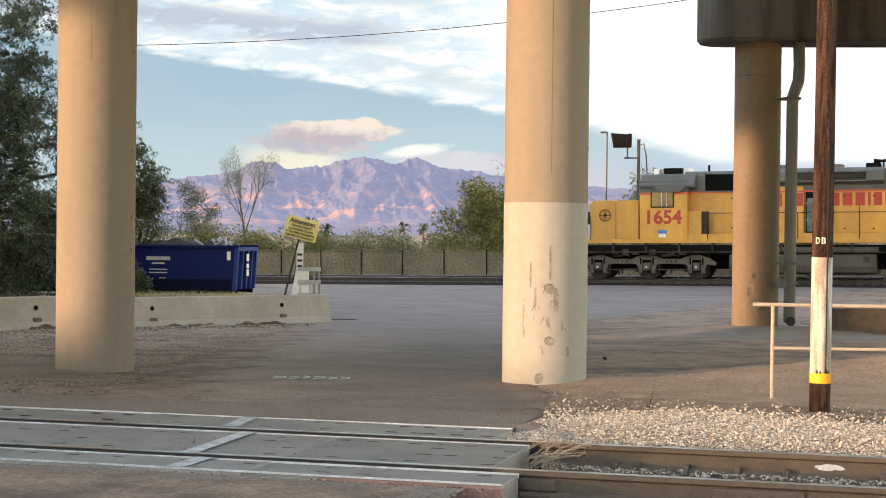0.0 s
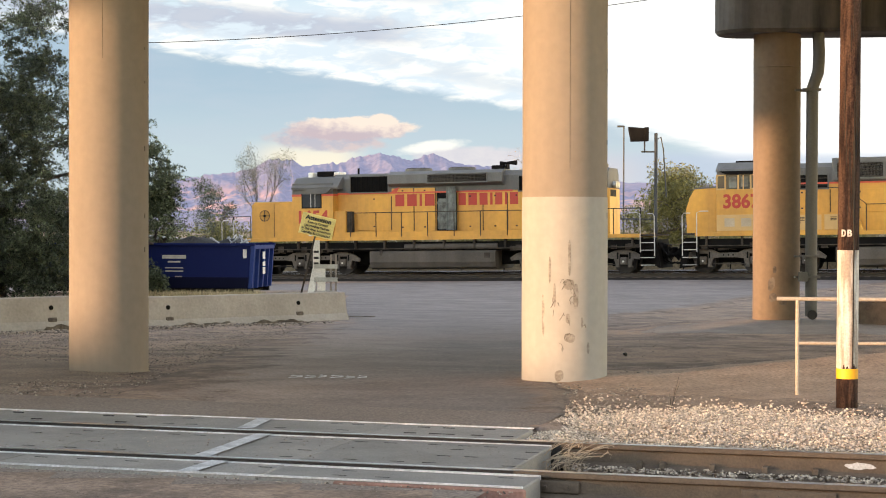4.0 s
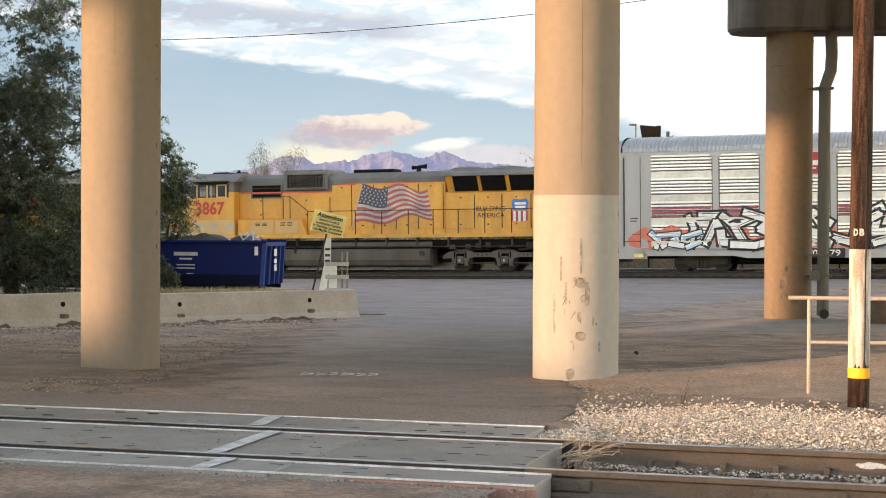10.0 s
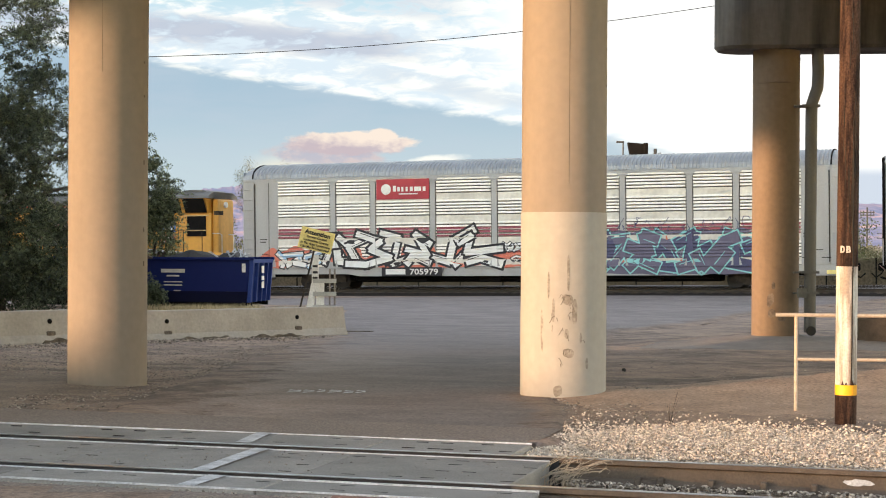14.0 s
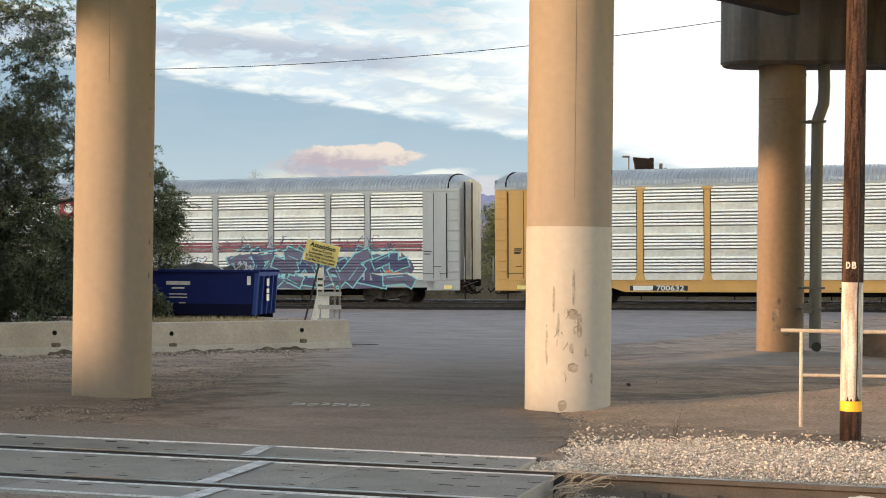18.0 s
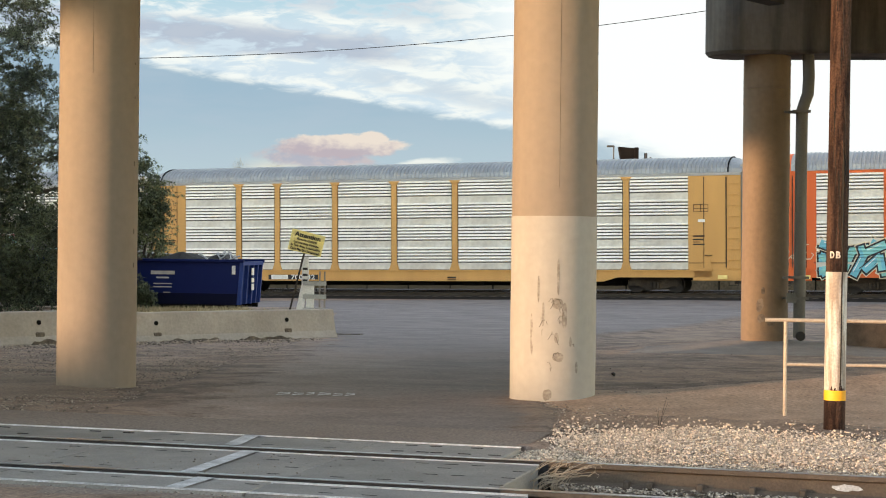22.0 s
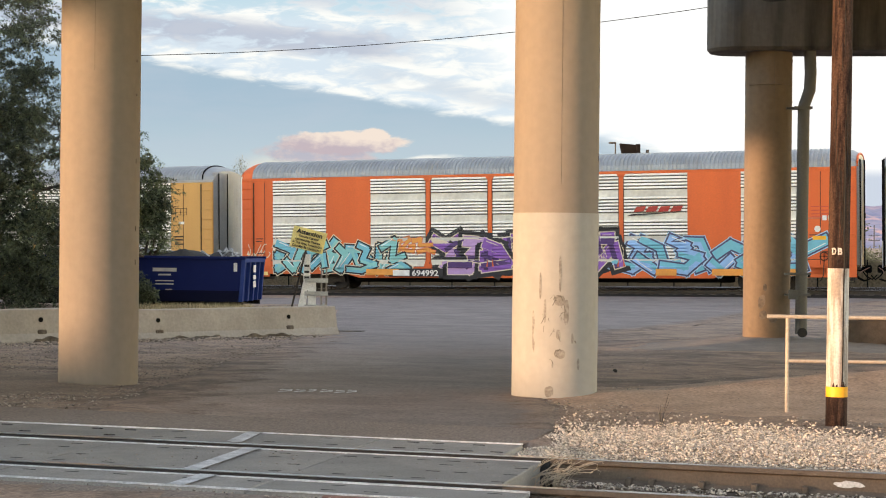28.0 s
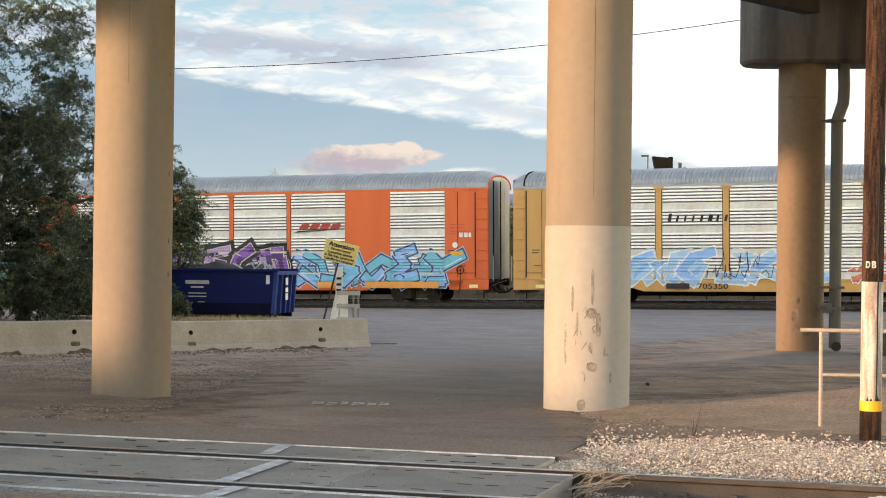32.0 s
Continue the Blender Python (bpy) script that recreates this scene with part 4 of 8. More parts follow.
    # the washed-out brightness to the right
    glare = ramp(math_node("ADD", az, math_node("MULTIPLY", el, 0.35)), 0.055, 0.125)
    col = blend(math_node("MULTIPLY", glare, ramp(math_node("ADD", math_node("ADD", el, math_node("MULTIPLY", az, 0.41)), math_node("MULTIPLY", math_node("SUBTRACT", wisp, 0.5), 0.03)), 0.106, 0.124)), col, (1.08, 1.06, 1.08))
    low_blue = math_node("MULTIPLY", ramp(az, 0.07, 0.15), ramp(el, 0.052, 0.043))
    col = blend(math_node("MULTIPLY", low_blue, 0.8), col, (0.50, 0.58, 0.74))
    pinkish = math_node("MULTIPLY", ramp(az, 0.02, 0.07), math_node("MULTIPLY", ramp(el, 0.055, 0.035), ramp(az, 0.15, 0.10)))
    col = blend(math_node("MULTIPLY", pinkish, 0.6), col, (0.72, 0.62, 0.66))
    # the glow low over the mountains
    glow = math_node("MULTIPLY", ramp(el, 0.058, 0.044), math_node("MULTIPLY", ramp(az, -0.12, -0.09), ramp(az, -0.035, -0.06)))
    col = blend(math_node("MULTIPLY", glow, 0.8), col, (0.98, 0.86, 0.70))
    # the pink cloud and the lens-shaped one beside it
    lump = noise_at(95, 1, 1.5, 0, 6, 0.6, 3.7)
    top = blob(-0.050, 0.0618, 0.038, 0.0072, 0.30, 0.75, 75, 0.0, 2.0)
    bump = blob(-0.031, 0.0665, 0.010, 0.0042, 0.35, 0.6, 110, 0.0, 8.0)
    base = blob(-0.064, 0.0545, 0.034, 0.0066, 0.45, 0.7, 70, 0.05, 6.0)
    col = blend(math_node("MULTIPLY", base, 0.85), col, blend(ramp(lump, 0.4, 0.62), (0.50, 0.47, 0.57), (0.68, 0.54, 0.56)))
    shade = math_node("ADD", math_node("ADD", el, math_node("MULTIPLY", az, 0.10)), math_node("MULTIPLY", math_node("SUBTRACT", lump, 0.5), 0.022))
    col = blend(math_node("MULTIPLY", math_node("MAXIMUM", top, bump), 0.92), col, blend(ramp(shade, 0.0515, 0.0620), (0.58, 0.47, 0.53), (0.97, 0.79, 0.70)))
    under = blob(0.024, 0.0440, 0.036, 0.0068, 0.5, 0.7, 80, 0.0, 5.0)
    col = blend(math_node("MULTIPLY", under, 0.8), col, blend(lump, (0.60, 0.57, 0.68), (0.86, 0.78, 0.80)))
    lens = blob(0.000, 0.0508, 0.019, 0.0034, 0.85, 0.9, 80, -0.12, 3.0)
    col = blend(math_node("MULTIPLY", lens, 0.9), col, (0.98, 0.95, 0.92))
    # the sky's colours before the camera's white balance
    bal = n.new("ShaderNodeMix")
    bal.data_type, bal.blend_type = "RGBA", "MULTIPLY"
    bal.inputs[0].default_value, bal.inputs[7].default_value = 1.0, (0.90, 1.08, 1.0, 1)
    l.new(col, bal.inputs[6])
    l.new(bal.outputs[2], em.inputs["Color"])
    em.inputs["Strength"].default_value = 0.132
    return m


vs, fs, cols, rws = [], [], 48, 16
for j in range(rws + 1):
    for i in range(cols + 1):
        a, e = radians(mix(-33, 33, i / cols)), radians(mix(-0.6, 24, j / rws))
        vs.append((4650 * math.sin(a) * math.cos(e), 4650 * math.cos(a) * math.cos(e), 4650 * math.sin(e)))
fs = [((j + 1) * (cols + 1) + i, (j + 1) * (cols + 1) + i + 1, j * (cols + 1) + i + 1, j * (cols + 1) + i) for j in range(rws) for i in range(cols)]
solid("sky_backdrop", mesh_from("sky_backdrop", vs, fs, sky_material(), smooth=True), None, "pale evening sky with streaked and pink-lit clouds", "sky",
      kind="structure", m=Matrix.Translation((0, 0, H)))

CREST = [(-2200, 40), (-1100, 60), (-740, 95), (-640, 120), (-560, 132), (-500, 138), (-430, 152), (-398, 172), (-378, 176), (-352, 168), (-340, 170), (-318, 156), (-280, 160),
         (-230, 164), (-180, 180), (-130, 188), (-100, 182), (-62, 172), (-36, 176), (-18, 183), (2, 187), (30, 175), (60, 163), (130, 158), (180, 148), (240, 140), (330, 128), (480, 118),
         (800, 112), (1400, 100), (2200, 60)]
vs, fs = [], []
xs = list(np.arange(-1500, -700, 20.0)) + list(np.arange(-700, 420, 3.0)) + list(np.arange(420, 1501, 20.0))
ws = list(np.linspace(0, 1, 84))


def crease(p):
    """Ridged noise: sharp crests, round hollows."""
    return 1 - 2.4 * abs(noise.noise(p))


for w in ws:
    for x in xs:
        top = step_line(CREST, x)
        p = Vector((x * 0.0058 + w * 0.6 + 0.5 * noise.noise(Vector((x * 0.004, w * 1.6, 4))), w * 0.9, 0.3))
        rid = 0.62 * crease(p) + 0.34 * crease(p * 2.35 + Vector((7, 0, 0))) + 0.20 * crease(p * 5.3 + Vector((3, 0, 0))) + 0.12 * noise.noise(Vector((x * 0.11, w * 16, 2)))
        cut = 0.52 * min(1, w * 3.2) * (1 - w) ** 0.55
        h = top * (0.08 * min(1, w * 12) + 0.92 * max(0, (w - 0.05) / 0.95) ** 0.85) * (1 + cut * (rid - 0.62))
        jag = (noise.noise(Vector((x * 0.03, 0, 5))) * 4 + (0.35 - abs(noise.noise(Vector((x * 0.045, 0, 5))))) * 6 + noise.noise(Vector((x * 0.13, 0, 5))) * 3) * w ** 5
        back = 3250 + w * 750
        vs.append((x * back / 4000, back, h * back / 4000 + jag + (-3 if w == 0 else 0)))
n = len(xs)
fs = [(j * n + i, j * n + i + 1, (j + 1) * n + i + 1, (j + 1) * n + i) for j in range(len(ws) - 1) for i in range(n - 1)]
rock = material("mountain_rock", (0.050, 0.045, 0.055), 1.0, second=(0.080, 0.066, 0.070), scale=0.012, amount=0.9, fine=0.05, fine_amount=0.3, sharp=0.2)
rn, rl = rock.node_tree.nodes, rock.node_tree.links
bs = rn["Principled BSDF"]
# orange patches put the sunlight on the lower slopes into the rock's colour
co = rn.new("ShaderNodeTexCoord")
sepz = rn.new("ShaderNodeSeparateXYZ")
rl.new(co.outputs["Object"], sepz.inputs[0])
patch = rn.new("ShaderNodeTexNoise")
patch.inputs["Scale"].default_value, patch.inputs["Detail"].default_value = 0.014, 8
rl.new(co.outputs["Object"], patch.inputs["Vector"])
low, cut, both, tint = rn.new("ShaderNodeMapRange"), rn.new("ShaderNodeMapRange"), rn.new("ShaderNodeMath"), rn.new("ShaderNodeMix")
low.inputs[1].default_value, low.inputs[2].default_value, low.inputs[3].default_value, low.inputs[4].default_value = 60, 120, 1, 0
cut.inputs[1].default_value, cut.inputs[2].default_value = 0.51, 0.60
rl.new(sepz.outputs[2], low.inputs[0])
rl.new(patch.outputs["Fac"], cut.inputs[0])
both.operation, tint.data_type = "MULTIPLY", "RGBA"
foot, lowfoot = rn.new("ShaderNodeMapRange"), rn.new("ShaderNodeMath")
foot.inputs[1].default_value, foot.inputs[2].default_value = 16, 30
lowfoot.operation = "MULTIPLY"
rl.new(sepz.outputs[2], foot.inputs[0])
rl.new(low.outputs[0], lowfoot.inputs[0])
rl.new(foot.outputs[0], lowfoot.inputs[1])
rl.new(lowfoot.outputs[0], both.inputs[0])
rl.new(cut.outputs[0], both.inputs[1])
rl.new(both.outputs[0], tint.inputs[0])
rl.new(bs.inputs["Base Color"].links[0].from_socket, tint.inputs[6])
tint.inputs[7].default_value = (0.30, 0.138, 0.055, 1)
rl.new(tint.outputs[2], bs.inputs["Base Color"])
# a bluish glow is added to the rock as haze in the air
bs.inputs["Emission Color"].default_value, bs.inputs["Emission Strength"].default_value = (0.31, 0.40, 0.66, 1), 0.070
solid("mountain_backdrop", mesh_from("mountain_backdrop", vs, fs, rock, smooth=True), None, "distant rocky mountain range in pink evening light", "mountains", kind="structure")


# ---- trees and scrub ----
def leaves(name, mat, centres, spread, count, size, seed, flat=0.8, aspect=2.4, normal_up=0.3):
    """A crown of many small leaf blades round the centres (x, y, z, weight)."""
    rng = np.random.default_rng(seed)
    C = np.array([c[:3] for c in centres])
    w = np.array([c[3] for c in centres])
    pick = rng.choice(len(C), count, p=w / w.sum())
    off = rng.normal(0, 1, (count, 3))
    off /= np.maximum(1, np.linalg.norm(off, axis=1, keepdims=True) / 1.9)
    P = C[pick] + off * spread * np.array([1, 1, flat]) * np.sqrt(w[pick] / w.max())[:, None]
    d1 = rng.normal(0, 1, (count, 3))
    d1 /= np.linalg.norm(d1, axis=1, keepdims=True)
    d2 = np.cross(d1, rng.normal(0, 1, (count, 3)))
    d2 /= np.linalg.norm(d2, axis=1, keepdims=True)
    s = size * rng.uniform(0.6, 1.4, (count, 1))
    a, b = d1 * s, d2 * s / aspect
    V = np.stack([P - a, P + b * 0.9, P + a, P - b * 0.9], 1)
    me = bpy.data.meshes.new(name)
    me.vertices.add(count * 4)
    me.vertices.foreach_set("co", V.reshape(-1))
    me.loops.add(count * 4)
    me.loops.foreach_set("vertex_index", np.arange(count * 4, dtype=np.int32))
    me.polygons.add(count)
    me.polygons.foreach_set("loop_start", np.arange(count, dtype=np.int32) * 4)
    me.materials.append(M[mat])
    me.update(calc_edges=True)
    return me


def feathers(name, mat, centres, twigs, leaflets, reach, size, seed, aspect=3.2):
    """A crown of drooping twigs round the centres (x, y, z, weight), each set with two rows of small leaflets."""
    rng = np.random.default_rng(seed)
    C = np.repeat(np.array([c[:3] for c in centres]), twigs, axis=0)
    way = rng.normal(0, 1, (len(C), 3)) * np.array([1, 1, 0.55]) + np.array([0, 0, 0.15])
    way /= np.linalg.norm(way, axis=1, keepdims=True)
    far = reach * rng.uniform(0.4, 1.25, (len(C), 1))
    start = C + rng.normal(0, 0.10, C.shape)
    side = np.cross(way, rng.normal(0, 1, C.shape))
    side /= np.linalg.norm(side, axis=1, keepdims=True)
    k = rng.uniform(0.12, 1.0, (len(C), leaflets, 1))
    flip = np.where(rng.random((len(C), leaflets, 1)) < 0.5, -1.0, 1.0)
    P = start[:, None] + way[:, None] * far[:, None] * k + np.array([0, 0, -0.30]) * far[:, None] * k * k
    P = P + side[:, None] * flip * size * 0.7 + rng.normal(0, 0.022, P.shape)
    a = side[:, None] * flip * 0.8 + way[:, None] * 0.6 + rng.normal(0, 0.35, P.shape)
    a /= np.linalg.norm(a, axis=2, keepdims=True)
    b = np.cross(a, rng.normal(0, 1, P.shape))
    b /= np.linalg.norm(b, axis=2, keepdims=True)
    s = size * rng.uniform(0.6, 1.4, (len(C), leaflets, 1))
    a, b = a * s, b * s / aspect
    V = np.stack([P - a, P + b, P + a, P - b], 2).reshape(-1, 3)
    n = len(V) // 4
    me = bpy.data.meshes.new(name)
    me.vertices.add(n * 4)
    me.vertices.foreach_set("co", V.reshape(-1))
    me.loops.add(n * 4)
    me.loops.foreach_set("vertex_index", np.arange(n * 4, dtype=np.int32))
    me.polygons.add(n)
    me.polygons.foreach_set("loop_start", np.arange(n, dtype=np.int32) * 4)
    me.materials.append(M[mat])
    me.update(calc_edges=True)
    return me


def limbs(rng, base, height, reach, levels, spread, r0):
    """Tapered trunk and limbs; returns the shape and the twig ends."""
    s, ends = Shape(), []

    def grow(p, way, length, r, level):
        pts = [p]
        for k in range(3):
            way = (way + Vector((rng.gauss(0, 0.16), rng.gauss(0, 0.16), rng.gauss(0.03, 0.1)))).normalized()
            pts.append(pts[-1] + way * length / 3)
        s.tube(pts, r, 6 if level < 2 else 4, r * 0.62, cap=False)
        if level >= levels:
            ends.append(pts[-1])
            return
        if level >= 1:
            ends.append(pts[2])
        for _ in range(rng.choice((2, 3, 3)) if level else 4):
            turn = Vector((rng.gauss(0, 1), rng.gauss(0, 1), rng.gauss(0.15, 0.5))).normalized()
            grow(pts[rng.choice((2, 3, 3))], (way * (1 - spread) + turn * spread).normalized(), length * rng.uniform(0.62, 0.85), r * 0.58, level + 1)

    grow(Vector(base), Vector((rng.gauss(0, 0.1), rng.gauss(0, 0.1), 1)), height, r0, 0)
    return s, ends


def tree(name, x, y, trunk, levels, seed, leaf, count, size, spread, label, boxes=(), category="tree", squash=0.8, r0=0.2, wander=0.55, trim=(-99, 99), aspect=2.4, twigs=0, narrow=1.0):
    """boxes: extra clumps (dx, dy, z, weight) that give the crown its outline."""
    rng = random.Random(seed)
    z = ground_height(x, y)
    t = thing(name, Matrix.Translation((x, y, z)) @ Matrix.Diagonal((narrow, narrow, 1, 1)), label, category)
    s, ends = limbs(rng, (0, 0, -0.1), trunk, 1.0, levels, wander, r0)
    part("trunk", s, "bark", t)
    cs = [(e.x, e.y, e.z, 1.0) for e in ends if trim[0] < e.x < trim[1]] + [tuple(b) for b in boxes]
    if twigs:
        part("crown", feathers("crown", leaf, cs, twigs, count, spread, size, seed), None, t)
    else:
        part("crown", leaves("crown", leaf, cs, spread, count, size, seed, squash, aspect), None, t)
    return t


# the dark feathery trees behind the barrier
rng = random.Random(77)


def clumps(x0, x1, z0, z1, n, y0=-1.5, y1=0.5, w=2.0):
    return [(rng.uniform(x0, x1), rng.uniform(y0, y1), rng.uniform(z0, z1), w) for _ in range(n)]


tree("feathery_tree", -11.2, 42.5, 2.6, 4, 3, "leaf_dark", 42, 0.036, 0.66, "dense dark green feathery evergreen tree",
     clumps(-1.7, 1.9, 0.2, 2.6, 150) + clumps(-1.7, 1.3, 2.4, 4.2, 66) + clumps(-1.9, 1.3, 4.0, 5.6, 56) + clumps(-1.7, 1.5, 5.2, 8.3, 34) + clumps(0.2, 1.8, 4.4, 8.7, 28), r0=0.2, trim=(-2.6, 1.8), twigs=17)
# stands mostly out of view, placed to keep the sun off the bin
tree("feathery_tree", -14.4, 41.0, 3.4, 4, 17, "leaf_dark", 42, 0.036, 0.70, "tall dark green feathery tree with a thin top",
     clumps(-1.2, 2.4, 0.4, 4.5, 80) + clumps(-0.6, 2.8, 4.5, 6.8, 26), r0=0.25, twigs=16)
tree("small_evergreen", -8.36, 47.6, 1.3, 1, 23, "leaf_mid", 44, 0.036, 0.50, "dark green bushy evergreen beside a blue bin",
     clumps(-1.2, 0.30, 0.4, 2.2, 52, -0.6, 0.6) + clumps(-1.2, 0.82, 2.2, 3.7, 66, -0.6, 0.6) + clumps(-1.2, 0.50, 3.6, 4.5, 26, -0.5, 0.5) + clumps(-1.0, 0.05, 4.4, 5.1, 9, -0.4, 0.4), r0=0.09, wander=0.2, trim=(-1.6, 0.9), twigs=18)
tree("bin_shrub", -7.75, 44.3, 0.35, 2, 29, "leaf_dark", 34, 0.034, 0.34, "leafy green branch hanging beside a blue bin",
     [(0.05, 0, 0.75, 2), (0.22, 0.0, 0.45, 2), (0.0, 0.0, 0.25, 2)], category="shrub", r0=0.04, trim=(-0.4, 0.45), twigs=14)
# scrub beyond the far fence
tree("mesquite_tree", 3.9, 92, 2.2, 3, 31, "leaf_olive", 26000, 0.085, 0.62, "broad green mesquite tree beyond the fence",
     clumps(-2.8, 2.5, 0.4, 2.4, 14) + clumps(-1.6, 2.4, 2.2, 4.3, 10))
tree("mesquite_tree", 15.3, 96, 2.6, 3, 37, "leaf_olive", 28000, 0.085, 0.66, "broad green mesquite tree beyond the fence",
     clumps(-2.6, 3.6, 0.5, 3.0, 14) + clumps(-2.4, 2.0, 2.8, 5.4, 12))
tree("mesquite_tree", 24.0, 100, 2.3, 3, 38, "leaf_green", 18000, 0.09, 0.7, "spreading green mesquite tree beyond the fence",
     clumps(-4, 4, 0.5, 2.6, 14) + clumps(-2.4, 2.0, 2.4, 3.6, 6))
tree("bare_tree", -10.0, 95, 2.5, 4, 41, "leaf_grey", 8000, 0.045, 0.30, "thin grey-green half-bare desert tree", r0=0.11, wander=0.30, narrow=0.58)
tree("pale_shrub", 5.4, 98, 2.5, 4, 43, "leaf_dry", 3800, 0.06, 0.45, "pale dry bushy tree", r0=0.11, wander=0.42)
tree("dry_tree", -13.2, 97, 2.0, 3, 47, "leaf_dark", 9000, 0.06, 0.36, "dusky small-leaved tree beyond the fence", clumps(-0.9, 1.0, 3.6, 5.2, 9, w=2.2) + clumps(-1, 1, 1.5, 3.6, 6, w=0.5), r0=0.10, narrow=0.8)
for x, y, w in ((-14.8, 91, 1.4), (-12.2, 90, 1.0), (-10.6, 90.5, 1.3), (-8.6, 89.5, 0.9), (-6.0, 89, 0.8), (-3.6, 88.5, 0.9), (-1.2, 89, 0.7)):
    tree("fence_bush", x, y, 0.7, 2, int(200 + x * 3), "leaf_olive" if x < -5 else "leaf_pale", 7000, 0.075, 0.42, "leafy olive-green bush behind the fence",
         [(rng.uniform(-1.2, 1.2), rng.uniform(-0.5, 0.5), rng.uniform(0.4, 1.4 + w), 1.5) for _ in range(10)], category="bush", r0=0.06)
for i in range(26):
    x = -34 + i * 2.9 + rng.uniform(-1, 1)
    y = 100 + rng.uniform(-2, 26) + (6 if x > -2 else 0)
    tree("desert_shrub", x, y, rng.uniform(0.6, 1.0), 2, 60 + i, rng.choice(("leaf_olive", "leaf_pale", "leaf_dry") if x < -8 else ("leaf_pale", "leaf_pale", "leaf_green")), 3600, 0.09, 0.6,
         "olive-green desert shrub beyond the fence", [(rng.uniform(-1.8, 1.8), 0, rng.uniform(0.3, 1.6), 1.5) for _ in range(6)], category="shrub", r0=0.08)

# ---- the road bridge overhead ----
PIERS = [(-4.06, 20.6, 0.49), (1.53, 18.95, 0.49), (7.27, 34.6, 0.49)]


def pier(x, y, r, top, painted=0.0, concrete="pier", seam=3.7):
    z = ground_height(x, y) - 0.25
    t = thing("bridge_pier", Matrix.Translation((x, y, 0)), "round concrete bridge column with a cream painted base" if painted else "round beige concrete bridge column, weathered", "column", "bridge columns")
    seg = 56
    def drum(z0, z1, rr, steps=10):
        vs, fs = [], []
        for j in range(steps + 1):
            zz = mix(z0, z1, j / steps)
            for i in range(seg):
                a = 2 * math.pi * i / seg
                k = rr + 0.004 * noise.noise(Vector((math.cos(a) * 2, math.sin(a) * 2, zz * 1.5 + x)))
                vs.append((k * math.cos(a), k * math.sin(a), zz))
        fs = [(j * seg + i, j * seg + (i + 1) % seg, (j + 1) * seg + (i + 1) % seg, (j + 1) * seg + i) for j in range(steps) for i in range(seg)]
        fs += [tuple(range(seg - 1, -1, -1)), tuple(range(steps * seg, (steps + 1) * seg))]
        return vs, fs
    low = painted if painted else z
    part("shaft", mesh_from("shaft", *drum(low, top, r), concrete, smooth=True), None, t)
    if painted:
        part("painted_base", mesh_from("painted_base", *drum(z, painted, r + 0.005), "cream", smooth=True), None, t, "cream masonry paint, scuffed")
    a = radians(-16)
    for zz in np.arange(0.9, top, 0.42):
        if (int(zz * 10) * 7) % 3:
            part("form_tie_mark", Shape().box(r * math.cos(a) - 0.012, r * math.cos(a) + 0.006, r * math.sin(a) - 0.010, r * math.sin(a) + 0.010, zz, zz + 0.03 + 0.03 * ((int(zz * 10)) % 2)), "spall", t)
    # a form seam down the front
    a = radians(-88)
    s = Shape().tube([((r + 0.001) * math.cos(a), (r + 0.001) * math.sin(a), zz) for zz in (max(painted, seam), top)], 0.0022, 4)
    part("form_seam", s, "scuff", t)
    return t


tall = 5.75
pier(*PIERS[0], tall)
p2 = pier(*PIERS[1], tall, painted=1.98, seam=2.3)
p3 = pier(*PIERS[2], tall, concrete="pier_brown")
# dark scuffs and scribbles on the painted base
rng = random.Random(12)


def on_drum(a, z, r=0.4985):
    return (r * math.sin(a), -r * math.cos(a), z)


def drum_patch(a0, a1, z0, z1, mat, r=0.4978):
    """A thin stain that follows the column's round face."""
    n, vs = 8, []
    for i in range(n + 1):
        k = i / n
        a = mix(a0, a1, k)
        e = 0.25 * (z1 - z0) * noise.noise(Vector((a * 9, z0, 1)))
        vs += [on_drum(a, z0 + e + 0.3 * (z1 - z0) * (2 * k - 1) ** 4, r), on_drum(a, z1 + e * 0.6 - 0.3 * (z1 - z0) * (2 * k - 1) ** 4, r)]
    return Shape().add(vs, [(2 * i, 2 * i + 2, 2 * i + 3, 2 * i + 1) for i in range(n)])


for a0, a1, z0, z1 in ((-0.10, 0.14, 0.93, 1.05), (0.12, 0.24, 0.72, 1.0), (-0.34, -0.28, 0.70, 0.98), (-0.05, 0.05, 0.55, 0.66), (-0.08, 0.16, 0.34, 0.44), (-0.62, -0.55, 0.45, 0.9), (0.0, 0.06, 1.1, 1.5),
                       (0.30, 0.36, 0.5, 0.62), (-0.45, -0.40, 1.0, 1.3), (0.45, 0.52, 0.2, 0.33), (-0.3, -0.1, -0.1, 0.02)):
    part("stain", drum_patch(a0, a1, z0, z1, None), "stain", p2)
for a0, z0, strokes in ((-0.10, 1.02, 3), (0.02, 0.99, 4), (-0.22, 0.78, 2), (0.10, 0.78, 3), (-0.02, 0.62, 3), (-0.35, 0.74, 2), (0.0, 0.42, 3), (0.42, 0.55, 1), (-0.16, 0.28, 2)):
    for _ in range(strokes):
        a, z = a0 + rng.uniform(-0.08, 0.08), z0 + rng.uniform(-0.05, 0.05)
        da, dz = rng.uniform(-0.14, 0.14), rng.uniform(-0.08, 0.08)
        part("scuff_mark", Shape().tube([on_drum(a + da * k, z + dz * k + 0.02 * math.sin(k * 5)) for k in (0, 0.25, 0.5, 0.75, 1)], rng.uniform(0.001, 0.004), 4), "scuff", p2)

